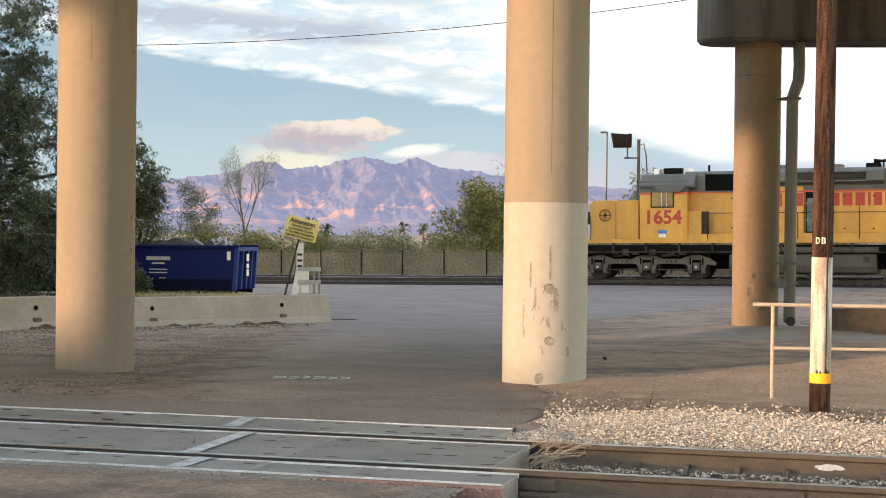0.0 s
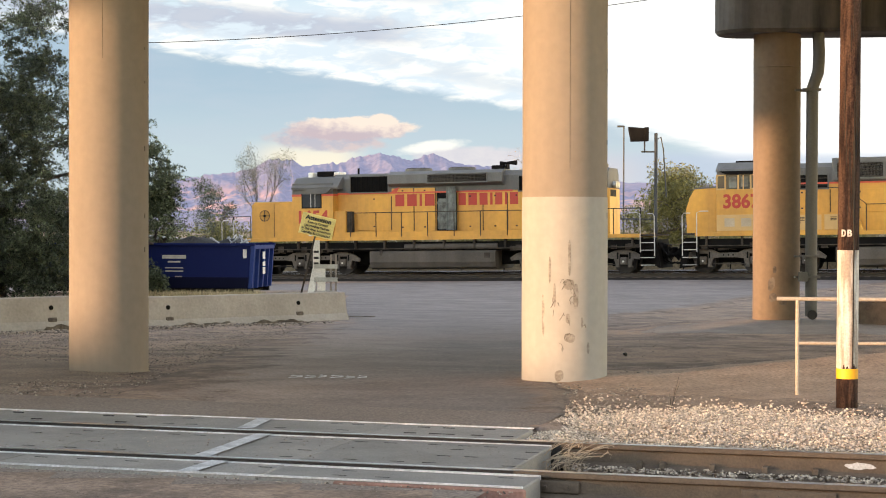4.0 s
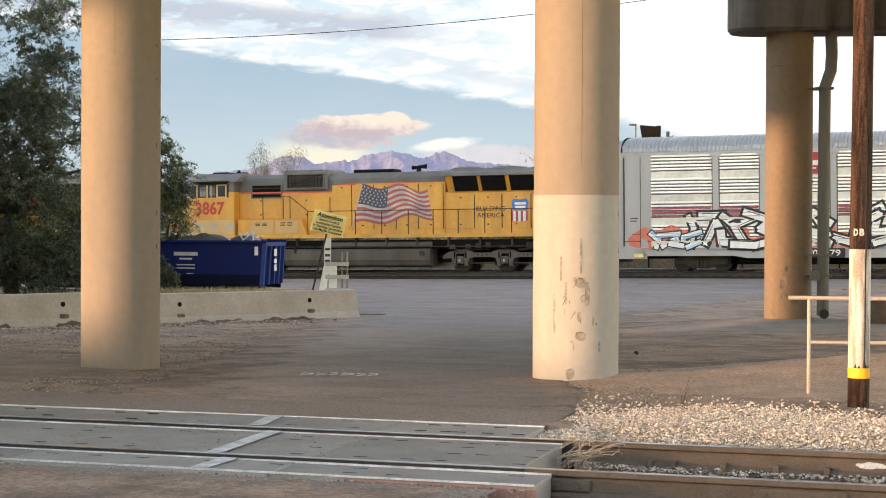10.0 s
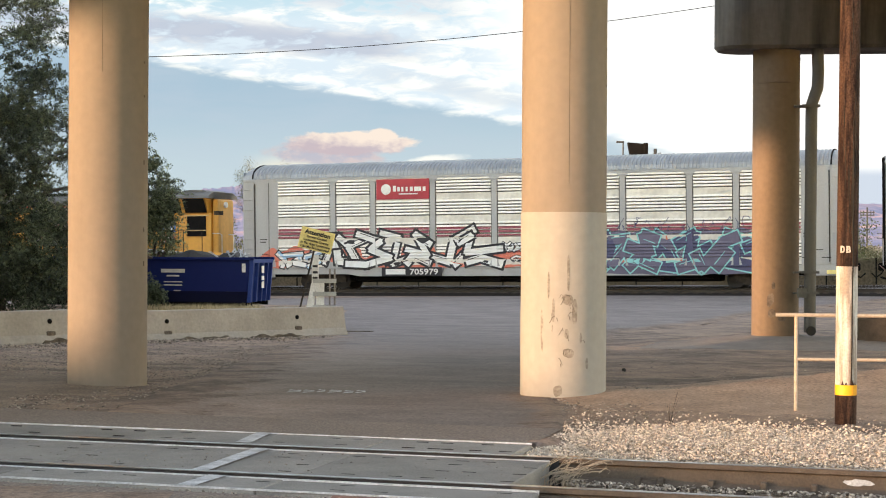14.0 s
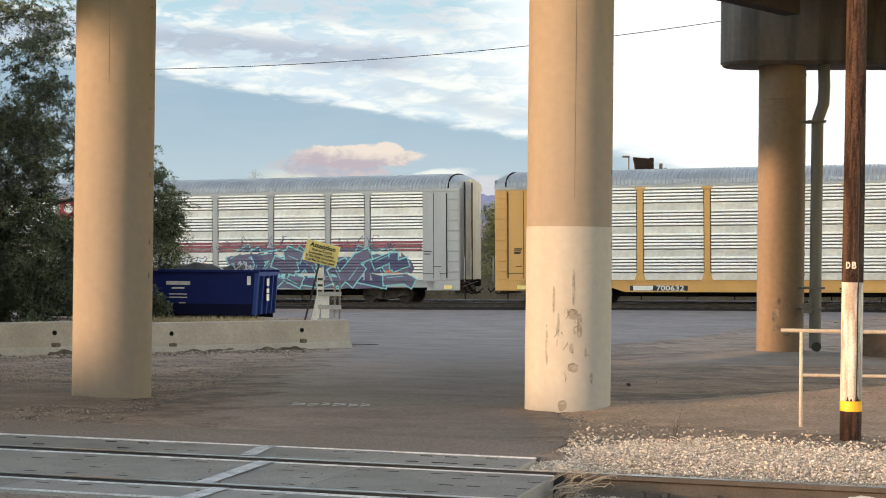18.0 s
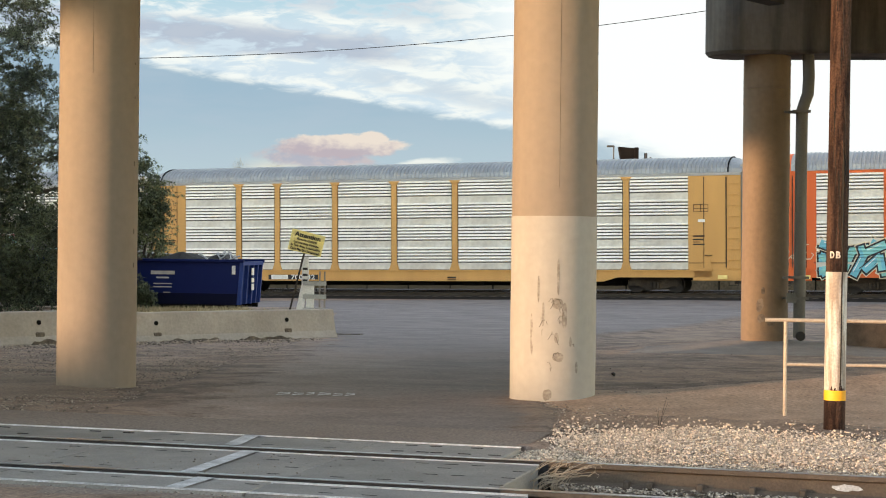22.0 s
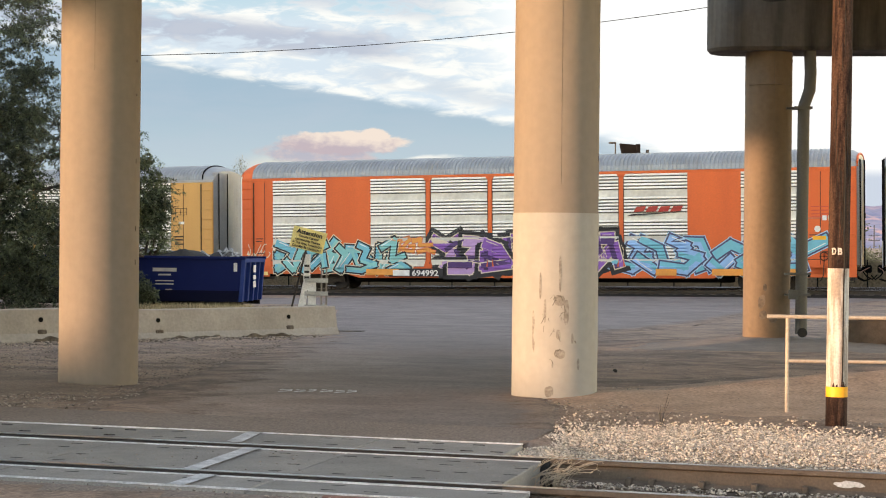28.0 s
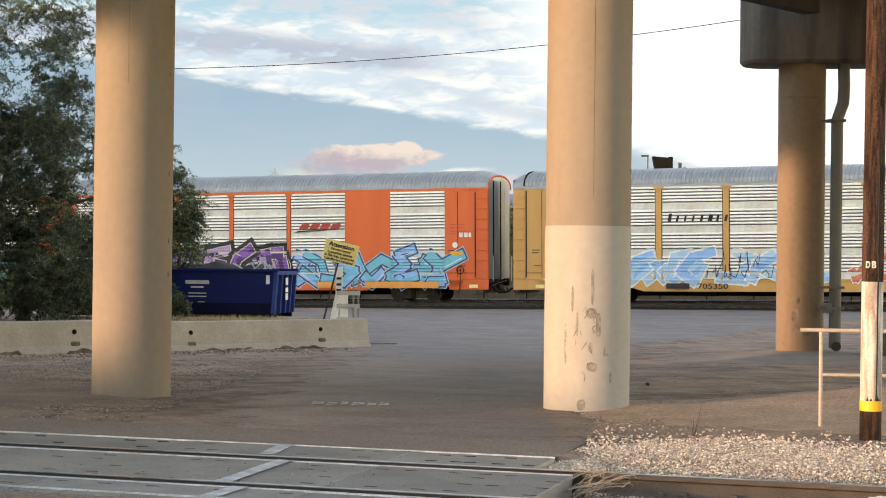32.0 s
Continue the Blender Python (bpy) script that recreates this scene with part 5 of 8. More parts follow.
for a0, a1, z0, z1 in ((-0.55, -0.25, 0.35, 0.62), (-0.5, -0.2, 0.12, 0.30), (-0.1, 0.25, 0.05, 0.22), (-0.35, -0.2, 0.7, 0.85)):
    part("stain", drum_patch(a0, a1, z0, z1, None, 0.4955), "spall", p3, "dark damp stain near the foot")
cap = thing("pier_cap", Matrix.Translation((7.27, 34.6, 0)) @ Matrix.Rotation(radians(-6), 4, "Z"), "dark weathered concrete bridge pier cap", "pier cap")
turn = [math.pi / 2 + math.pi * k / 14 for k in range(15)]
def cap_plan(r):
    return [(9.0, r), *((-0.64 + r * math.cos(q), r * math.sin(q)) for q in turn), (9.0, -r)]
s = Shape().prism(cap_plan(0.66), 5.80, 7.2, "z")
lo, hi = cap_plan(0.60), cap_plan(0.66)
k = len(lo)
s.add([(x, y, 5.73) for x, y in lo] + [(x, y, 5.80) for x, y in hi], [tuple(range(k - 1, -1, -1))] + [(i, i + 1, k + i + 1, k + i) for i in range(k - 1)])
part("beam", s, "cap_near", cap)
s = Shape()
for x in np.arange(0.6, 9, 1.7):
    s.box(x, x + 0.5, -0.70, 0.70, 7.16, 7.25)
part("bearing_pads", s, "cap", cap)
# a thin ring is put where a line of light crosses the far column
part("pour_line", Shape().tube([(0.493 * math.sin(q), -0.493 * math.cos(q), 5.03) for q in np.linspace(-1.15, 1.1, 12)], 0.014, 5), "pier_brown", p3, "thin ring standing in for a line of light")
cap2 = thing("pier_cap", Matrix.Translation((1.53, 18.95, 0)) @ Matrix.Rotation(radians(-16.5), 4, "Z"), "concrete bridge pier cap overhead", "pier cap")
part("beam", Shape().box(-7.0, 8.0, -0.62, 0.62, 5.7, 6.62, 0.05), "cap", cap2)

# the unseen left edge and its lower girder are placed to shade the column tops
deck_outline = [(-27.0, 5.5), (-19.0, 26.5), (5.0, 31.0), (7.0, 33.2), (10.2, 44.0), (20, 45), (13, 25), (9, 14.5)]
deck = thing("bridge_deck", None, "concrete road bridge deck overhead", "bridge", kind="structure")
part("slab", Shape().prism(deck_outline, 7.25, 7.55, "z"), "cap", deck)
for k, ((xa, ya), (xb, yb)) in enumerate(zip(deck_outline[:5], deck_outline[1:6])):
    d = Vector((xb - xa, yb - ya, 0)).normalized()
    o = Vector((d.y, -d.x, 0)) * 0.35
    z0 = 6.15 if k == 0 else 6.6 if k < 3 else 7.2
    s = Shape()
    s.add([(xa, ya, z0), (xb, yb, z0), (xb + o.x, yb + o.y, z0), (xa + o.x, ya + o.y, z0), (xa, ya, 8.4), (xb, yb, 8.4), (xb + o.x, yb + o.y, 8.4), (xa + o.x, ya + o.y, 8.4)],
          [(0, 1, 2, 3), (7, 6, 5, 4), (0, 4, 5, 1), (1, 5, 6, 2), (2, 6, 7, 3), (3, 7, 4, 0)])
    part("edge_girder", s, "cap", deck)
# an unseen column, added to cast its shadow on the far column's right half
pier(-8.29, 24.57, 0.49, 5.75)
# unseen dark walls, added beside and behind the crossing to block sky light
sky_block = thing("abutment", None, "unseen dark walls added to block sky light", "abutment", kind="structure")
for (xa, ya), (xb, yb), top in (((22.0, 0.0), (34.0, -24.0), 7.24), ((34.0, -24.0), (-46.0, -24.0), 7.24)):
    d = Vector((xb - xa, yb - ya, 0)).normalized() * 0.02
    o = Vector((d.y, -d.x, 0)).normalized() * (1.2 if yb > 20 else -1.2)
    s = Shape()
    s.add([(xa, ya, -1), (xb, yb, -1), (xb + o.x, yb + o.y, -1), (xa + o.x, ya + o.y, -1), (xa, ya, top), (xb, yb, top), (xb + o.x, yb + o.y, top), (xa + o.x, ya + o.y, top)],
          [(0, 1, 2, 3), (7, 6, 5, 4), (0, 4, 5, 1), (1, 5, 6, 2), (2, 6, 7, 3), (3, 7, 4, 0)])
    part("wall", s, "cap", sky_block)

# ---- the drain pipe on the far pier ----
pipe = thing("drain_pipe", Matrix.Translation((7.88, 34.0, 0)), "grey metal drain pipe clamped to a column", "pipe")
gzp = ground_height(7.95, 34.0)
part("pipe", Shape().tube([(0.16, 0.3, 6.6), (0.16, 0.1, 5.25), (0.12, 0.0, 4.9), (0.0, 0, 4.55), (-0.01, 0, 2), (-0.01, 0, gzp + 0.12)], 0.125, 14), "pipe", pipe, smooth=True)
part("mouth", Shape().tube([(-0.01, -0.09, gzp + 0.16), (-0.01, -0.145, gzp + 0.155)], 0.10, 14), "slot", pipe, "dark open pipe mouth")
for zz in (4.50, 1.05, 0.62):
    part("clamp", Shape().box(-0.22, 0.15, -0.15, 0.2, zz, zz + 0.05).box(-0.36, -0.2, -0.06, 0.05, zz, zz + 0.04), "pipe", pipe)
part("bracket", Shape().box(-0.30, -0.10, -0.13, -0.09, 0.55, 0.75), "pipe", pipe)

# ---- utility pole ----
pz = ground_height(3.88, 15.3)
pole = thing("utility_pole", Matrix.Translation((3.88, 15.3, pz)) @ Matrix.Rotation(radians(0.35), 4, "Y"), "dark wooden utility pole with white paint and a yellow band", "pole")
R = 0.100


def pole_ring(z0, z1, r0, r1, steps, rough=0.004):
    vs, seg = [], 22
    for j in range(steps + 1):
        zz = mix(z0, z1, j / steps)
        for i in range(seg):
            a = 2 * math.pi * i / seg
            k = mix(r0, r1, j / steps) + rough * noise.noise(Vector((math.cos(a) * 6, math.sin(a) * 6, zz * 0.7)))
            vs.append((k * math.cos(a), k * math.sin(a), zz))
    fs = [(j * seg + i, j * seg + (i + 1) % seg, (j + 1) * seg + (i + 1) % seg, (j + 1) * seg + i) for j in range(steps) for i in range(seg)]
    return vs, fs + [tuple(range(seg - 1, -1, -1)), tuple(range(steps * seg, (steps + 1) * seg))]


part("butt", mesh_from("butt", *pole_ring(-0.3, 0.27, R, R, 4), "pole", smooth=True), None, pole)
part("band", mesh_from("band", *pole_ring(0.27, 0.365, R + 0.002, R + 0.002, 2), "band", smooth=True), None, pole, "yellow reflective band")
part("white_section", mesh_from("white_section", *pole_ring(0.365, 1.47, R, R * 0.985, 10), "pole_white", smooth=True), None, pole, "flaking white paint")
part("shaft", mesh_from("shaft", *pole_ring(1.47, 7.0, R * 0.985, R * 0.86, 30), "pole", smooth=True), None, pole)
s = Shape()
pts = [(0.026 + 0.014 * noise.noise(Vector((0, 0, zz * 3))), zz) for zz in np.arange(0.40, 2.6, 0.06)]
s.tube([(x, -math.sqrt(R * R - x * x) + 0.002, zz) for x, zz in pts], 0.0075, 4)
rng = random.Random(6)
for _ in range(26):
    x, zz, ln = rng.uniform(-0.07, 0.07), rng.uniform(1.5, 4.5), rng.uniform(0.15, 0.5)
    s.tube([(x + 0.004 * math.sin(k), -math.sqrt(R * R - x * x) * 0.965, zz + ln * k / 3) for k in range(4)], 0.0028, 4)
part("cracks", s, "crack", pole)
bare = Shape()
for a0, wide, top in ((-0.55, 0.14, 0.41), (-0.22, 0.16, 0.395), (0.24, 0.09, 0.56), (0.42, 0.16, 0.42), (0.70, 0.16, 0.40)):
    foot = [(math.sin(a0 + wide * q) * 0.1015, -math.cos(a0 + wide * q) * 0.1015) for q in (-1, 0, 1)]
    bare.add([(x, y, 0.364) for x, y in foot] + [(foot[1][0], foot[1][1], top)], [(0, 1, 3), (1, 2, 3)])
part("bare_wood", bare, "pole", pole, "dark wood where the paint has flaked")
for ch, turn in (("D", -40), ("B", -9)):
    ob = put_text("letter", ch, 0.085, "pole_white", pole, R * math.sin(radians(turn)), -R * math.cos(radians(turn)) - 0.001, 1.60, width=0.042, label="white stencilled letter", weight=0.004)
    ob.rotation_euler.z = radians(turn)

# ---- pipe railing ----
rz = ground_height(3.75, 16.8)
rail = thing("pipe_railing", Matrix.Translation((3.75, 16.8, 0)), "pale painted steel pipe railing", "railing")
part("post", Shape().tube([(0, 0, rz - 0.2), (0, 0, 0.89)], 0.020, 10), "railing", rail, smooth=True)
part("post", Shape().tube([(2.75, -0.05, -0.3), (2.75, -0.05, 0.89)], 0.020, 10), "railing", rail, smooth=True)
part("top_rail", Shape().tube([(-0.21, 0.0, 0.903), (5.5, -0.12, 0.87)], 0.021, 10), "railing", rail, smooth=True)
part("mid_rail", Shape().tube([(0.0, 0, 0.447), (5.5, -0.12, 0.425)], 0.018, 10), "railing", rail, smooth=True)

# a low dark retaining wall beyond the railing
s = Shape().box(0, 14, 0, 0.3, -0.7, 0.12, 0.03)
solid("retaining_wall", s, "dark_beam", "low dark weathered retaining wall", "wall", kind="structure", m=Matrix.Translation((8.6, 34.2, 0)) @ Matrix.Rotation(radians(4), 4, "Z"))

# ---- concrete barrier ----
BAR = Vector((1, 0.9, 0)).normalized()
bar_ang = math.degrees(math.atan2(0.9, 1))


def barrier_segment(x, y, length, seed, label):
    """A road barrier length, running back and to the left from (x, y); broken along the foot."""
    t = thing("road_barrier", Matrix.Translation((x, y, ground_height(x, y) - 0.02)) @ Matrix.Rotation(radians(bar_ang), 4, "Z"), label, "barrier", "concrete barriers")
    rng = random.Random(seed)
    prof = [(-0.28, -0.25), (-0.28, 0.07), (-0.19, 0.22), (-0.10, 0.70), (-0.085, 0.72), (0.085, 0.72), (0.10, 0.70), (0.19, 0.22), (0.28, 0.07), (0.28, -0.25)]
    n, vs = 40, []
    for i in range(n + 1):
        xx = -length * (1 - i / n)
        for j, (py, pzz) in enumerate(prof):
            w = 0.010 * noise.noise(Vector((xx * 3 + seed, pzz * 5, py)))
            vs.append((xx, py + w, pzz + (0.008 * noise.noise(Vector((xx * 1.5, seed, 0))) if pzz > 0.6 else 0) + xx * -0.004))
    k = len(prof)
    fs = [(i * k + j, i * k + j + 1, (i + 1) * k + j + 1, (i + 1) * k + j) for i in range(n) for j in range(k - 1)]
    fs += [tuple(range(k)), tuple(range((n + 1) * k - 1, n * k - 1, -1))]
    part("body", mesh_from("body", vs, fs, "barrier"), None, t)
    for hx in (-1.41, -4.95):
        part("hole", Shape().tube([(hx, -0.155, 0.50), (hx, -0.05, 0.50)], 0.05, 14), "black", t, "dark round lifting hole")
        part("scar", Shape().box(hx - 0.09, hx + 0.12, -0.205, -0.15, 0.20, 0.30, 0.02), "spall", t, "chipped concrete below the hole")
    for hx in ((-2.1, -4.1) if seed == 20 else (-0.9, -3.4)):
        up = [(hx + q * 0.85, (0.15 + 0.07 * noise.noise(Vector((q * 3.5, seed, hx)))) * min(1, (1 - abs(q)) * 5) - 0.02) for q in np.linspace(-1, 1, 29)]
        ol = [(hx - 0.95, -0.08)] + up + [(hx + 0.95, -0.08)]
        part("broken_foot", Shape().prism(ol[::-1], -0.288, -0.12, "y"), "spall", t, "crumbled concrete edge")
        part("foot_crack", Shape().prism([(hx - 0.15, -0.01), (hx + 0.75, 0.005), (hx + 0.7, 0.05), (hx + 0.3, 0.035), (hx - 0.05, 0.03)], -0.293, -0.2, "y"), "black", t, "dark gap under the broken foot")
    return t


x, y = -2.15, 39.0
for i, length in enumerate((6.36, 6.36)):
    barrier_segment(x, y, length - 0.03, 20 + i, "pale weathered concrete road barrier with a crumbling foot")
    x, y = x - BAR.x * length, y - BAR.y * length


# ---- the blue roll-off bin ----
def bin_():
    ang = math.atan2(-0.15, 0.99)
    t = thing("waste_bin", Matrix.Translation((-4.98, 45.0, -0.13)) @ Matrix.Rotation(ang, 4, "Z"), "dark blue steel roll-off bin heaped with rubble", "skip")
    L, W, T = 6.3, 2.25, 1.30
    s = Shape()
    s.prism([(-L, 0.12), (-0.08, 0.12), (0.0, T), (-L - 0.1, T)], 0, 0.05, "y")
    part("near_side", s, "blue", t)
    part("far_side", Shape().prism([(-L, 0.12), (-0.08, 0.12), (0.0, T), (-L - 0.1, T)], W - 0.05, W, "y"), "blue", t)
    part("floor", Shape().box(-L, -0.1, 0.05, W - 0.05, 0.12, 0.2), "blue", t)
    part("back_end", Shape().box(-L - 0.04, -L + 0.02, 0.05, W - 0.05, 0.12, T), "blue", t)
    part("end_gate", Shape().prism([(-0.14, 0.12), (-0.08, 0.12), (0.0, T), (-0.06, T)], 0.05, W - 0.05, "y"), "bin_light", t, "paler blue ribbed end gate")
    for yy in (0.06, 0.62, 1.18, 1.70, 2.17):
        part("gate_rib", Shape().prism([(-0.08, 0.12), (0.02, 0.12), (0.10, T), (0.0, T)], yy - 0.04, yy + 0.04, "y"), "bin_light", t)
    part("gate_rail", Shape().box(-0.02, 0.10, 0.0, W, T - 0.10, T), "bin_light", t)
    part("rim", Shape().box(-L - 0.15, 0.12, -0.06, 0.06, T - 0.02, T + 0.06, 0.015).box(-L - 0.15, 0.12, W - 0.06, W + 0.06, T - 0.02, T + 0.06, 0.015), "blue", t)
    part("low_band", Shape().prism([(-L, 0.12), (-0.10, 0.12), (-0.06, 0.42), (-L, 0.42)], -0.02, 0, "y"), "bin_dark", t)
    for yy in (0.25, W - 0.25):
        part("skid", Shape().box(-L, 0.0, yy - 0.06, yy + 0.06, 0.0, 0.12), "black", t)
        part("wheel", Shape().tube([(-0.25, yy - 0.08, 0.09), (-0.25, yy + 0.08, 0.09)], 0.09, 12), "black", t)
    s = Shape()
    for w, zz, x0 in ((0.68, 0.93, -2.52), (0.36, 0.82, -2.36), (0.52, 0.66, -2.44), (0.52, 0.57, -2.44)):
        h = 0.10 if zz > 0.9 else 0.045 if zz > 0.7 else 0.03
        s.box(x0, x0 + w, -0.010, -0.002, zz, zz + h)
    part("lettering_bars", s, "step_edge", t, "white painted lettering")
    for x0, zz, w, h in ((-0.22, 0.95, 0.10, 0.24), (-0.30, 0.32, 0.20, 0.05)):
        part("sticker", Shape().box(x0, x0 + w, -0.012, -0.002, zz, zz + h), "white", t)
    s = Shape()
    for yy, zz, hh in ((0.85, 0.92, 0.2), (0.85, 0.72, 0.12), (0.85, 0.5, 0.18)):
        s.box(0.11, 0.118, yy, yy + 0.28, zz, zz + hh)
    part("gate_sticker", s, "white", t)
    for x0 in (-2.05, -3.55):
        part("scrape", Shape().prism([(x0 - 0.17, 0.30), (x0 + 0.17, 0.30), (x0 + 0.08, 0.45), (x0 - 0.1, 0.45)], -0.006, -0.001, "y"), "barrier", t, "pale scraped patch")
    rng = random.Random(3)
    vs, fs, k = [], [], 0
    nx, ny = 36, 12
    for j in range(ny + 1):
        for i in range(nx + 1):
            xx, yy = mix(-L + 0.1, -0.15, i / nx), mix(0.1, W - 0.1, j / ny)
            e = min(i, nx - i, 3) / 3 * min(j, ny - j, 3) / 3
            hump = 0.26 * math.exp(-((xx + 1.9) / 0.55) ** 2) + 0.22 * math.exp(-((xx + 0.75) / 0.4) ** 2) + 0.1 * math.exp(-((xx + 4) / 1.2) ** 2)
            vs.append((xx, yy, T - 0.14 + e * (0.1 + hump + 0.07 * noise.noise(Vector((xx * 3, yy * 3, 1))))))
    fs = [(j * (nx + 1) + i, j * (nx + 1) + i + 1, (j + 1) * (nx + 1) + i + 1, (j + 1) * (nx + 1) + i) for j in range(ny) for i in range(nx)]
    part("scrap_heap", mesh_from("scrap_heap", vs, fs, "rubble"), None, t, "heap of dark rubble and scrap")
    for _ in range(16):
        xx, yy = rng.uniform(-1.3, -0.3), rng.uniform(0.3, 1.4)
        a = rng.uniform(0, 3)
        part("scrap_bar", Shape().tube([(xx, yy, T + 0.05), (xx + 0.3 * math.cos(a), yy + 0.3 * math.sin(a), T + rng.uniform(0.12, 0.30))], 0.022, 5), "galv", t, "bent pale scrap metal")
    return t


bin_()

# ---- the warning sign, leaning, and the barricade behind it ----
sz = ground_height(-3.2, 40.6)
sign = thing("warning_sign", Matrix.Translation((-3.27, 40.5, sz)), "leaning yellow warning sign on a thin post", "sign")
part("post", Shape().box(-0.022, 0.022, -0.02, 0.02, -0.2, 1.62), "grime", sign)
sign.children[0].matrix_basis = Matrix.Rotation(radians(13.5), 4, "Y")
board = part("board", Shape().box(-0.375, 0.375, -0.006, 0.006, -0.235, 0.235, 0.004), "sign", sign, "yellow board with black lettering")
board.matrix_basis = Matrix.Translation((0.43, -0.04, 1.80)) @ Matrix.Rotation(radians(13.5), 4, "Y") @ Matrix.Scale(1.12, 4)
put_text("heading", "Attention", 0.135, "ink", board, 0, -0.012, 0.100, width=0.58, weight=0.004)
for k, line in enumerate(("Remote Control", "Locomotives Operate", "In This Area. Locomotive", "Cabs May Be Unoccupied")):
    put_text("line", line, 0.075, "ink", board, 0, -0.012, 0.022 - k * 0.076, width=(0.44, 0.56, 0.66, 0.64)[k], weight=0.002)

barri = thing("barricade", Matrix.Translation((-2.95, 41.2, sz)) @ Matrix.Diagonal((1.05, 1, 1.18, 1)), "white and grey timber barricade with boards", "barricade")
part("white_board", Shape().prism([(-0.20, 0.0), (0.0, 0.0), (0.06, 0.62), (-0.06, 0.62)], -0.03, 0.0, "y"), "white", barri)
part("white_post", Shape().box(-0.05, 0.11, -0.02, 0.04, 0.45, 1.22), "white", barri, "white post with small notices")
part("white_block", Shape().box(0.06, 0.25, -0.03, 0.03, 0.02, 0.62), "white", barri)
for zz in (0.95, 0.82, 0.7):
    part("notice", Shape().box(-0.03, 0.09, -0.028, -0.021, zz, zz + 0.05), "ink", barri)
for xx in (0.38, 0.50, 0.0):
    part("upright", Shape().box(xx - 0.02, xx + 0.02, -0.02, 0.02, -0.1, 0.92 if xx else 0.5), "wood", barri)
for zz in (0.62, 0.34, 0.06):
    part("crosspiece", Shape().box(-0.02, 0.54, -0.05, -0.025, zz, zz + 0.09), "galv", barri)

# ---- dry grass behind the barrier ----
rng = np.random.default_rng(9)
n = 8200
gxx = rng.uniform(-9.5, -2.4, n)
gyy = 39.6 + (gxx + 2.2) * 0.9 + 0.35 + np.abs(rng.normal(0, 1.6, n))
gxx[5200:], gyy[5200:] = rng.uniform(-9.2, -4.6, 3000), rng.uniform(43.6, 44.75, 3000)
vs, fs = [], []
for i in range(n):
    x, y = gxx[i], gyy[i]
    if 44.6 < y < 47.5 and x > -11.3 and x < -4.6:
        continue
    z, h, a = ground_height(x, y) - 0.02, rng.uniform(0.05, 0.24 if i < 5200 else 0.22), rng.uniform(0, 6.28)
    k = len(vs)
    dx, dy = 0.012 * math.cos(a), 0.012 * math.sin(a)
    lean = rng.normal(0, 0.07, 2)
    vs += [(x - dx, y - dy, z), (x + dx, y + dy, z), (x + lean[0], y + lean[1], z + h)]
    fs.append((k, k + 1, k + 2))
solid("dry_grass", mesh_from("dry_grass", vs, fs, "grass"), None, "dry tufted grass behind the barrier", "grass", kind="stuff")

# ---- signals, masts, wires and far buildings ----
sig = thing("rail_signal", Matrix.Translation((11.45, 84.0, ground_height(11.45, 84.0))), "railway signal head on a steel mast", "signal")
part("mast", Shape().tube([(0, 0, -0.2), (0, 0, 7.1)], 0.085, 10), "mast", sig, smooth=True)
part("arm", Shape().box(-0.75, 0.05, -0.05, 0.05, 6.10, 6.18).box(-0.62, -0.55, -0.05, 0.05, 6.1, 6.9), "mast", sig)
part("head", Shape().prism([(-1.42, 7.40), (-0.62, 7.34), (-0.58, 6.68), (-1.28, 6.66)], -0.25, 0.25, "y"), "black", sig, "black signal head")
part("hood", Shape().box(-0.62, -0.40, -0.3, 0.3, 6.68, 7.38, 0.03), "black", sig)
part("ladder_hoop", Shape().tube([(0.1, 0, 6.8), (0.25, 0, 6.9), (0.38, 0, 6.3), (0.55, 0, 3.8)], 0.035, 6), "mast", sig)
part("low_head", Shape().box(-2.6, -1.95, -0.2, 0.2, 2.7, 3.35, 0.03), "black", sig, "black equipment box")
part("low_bracket", Shape().box(-2.3, 0, -0.03, 0.03, 2.66, 2.72), "mast", sig)
lampm = thing("lamp_mast", Matrix.Translation((12.6, 108.0, ground_height(12.6, 108))), "thin grey lamp mast", "lamp post")
part("mast", Shape().tube([(0, 0, -0.2), (0, 0, 8.95)], 0.06, 8, 0.045), "mast", lampm)
part("lamp", Shape().box(-0.45, 0.05, -0.1, 0.1, 8.88, 9.0, 0.03), "mast", lampm)

s = Shape()
pts = [(a * 40, 40, 1.6 + (361.6 + 280 * a + 550 * a * a) * 40 / 2900) for a in np.linspace(-0.195, 0.24, 33)]
solid("overhead_cable", s.tube(pts, 0.0085, 5), "black", "thin black overhead cable", "cable")

shed = thing("shed", Matrix.Translation((-10.6, 58.0, ground_height(-10.6, 58))), "small open shed with a grey metal roof", "shed")
part("roof", Shape().prism([(-3.2, 2.35), (1.55, 1.98), (1.6, 2.08), (-3.2, 2.48)], -1.5, 1.6, "y"), "roof_tin", shed)
for xx, yy in ((1.4, -1.4), (1.4, 1.5), (-3, -1.4)):
    part("post", Shape().box(xx - 0.06, xx + 0.06, yy - 0.06, yy + 0.06, -0.2, 2.05), "wood", shed)
part("back_wall", Shape().box(-3.1, -0.2, 1.4, 1.5, -0.2, 2.2), "wood", shed)

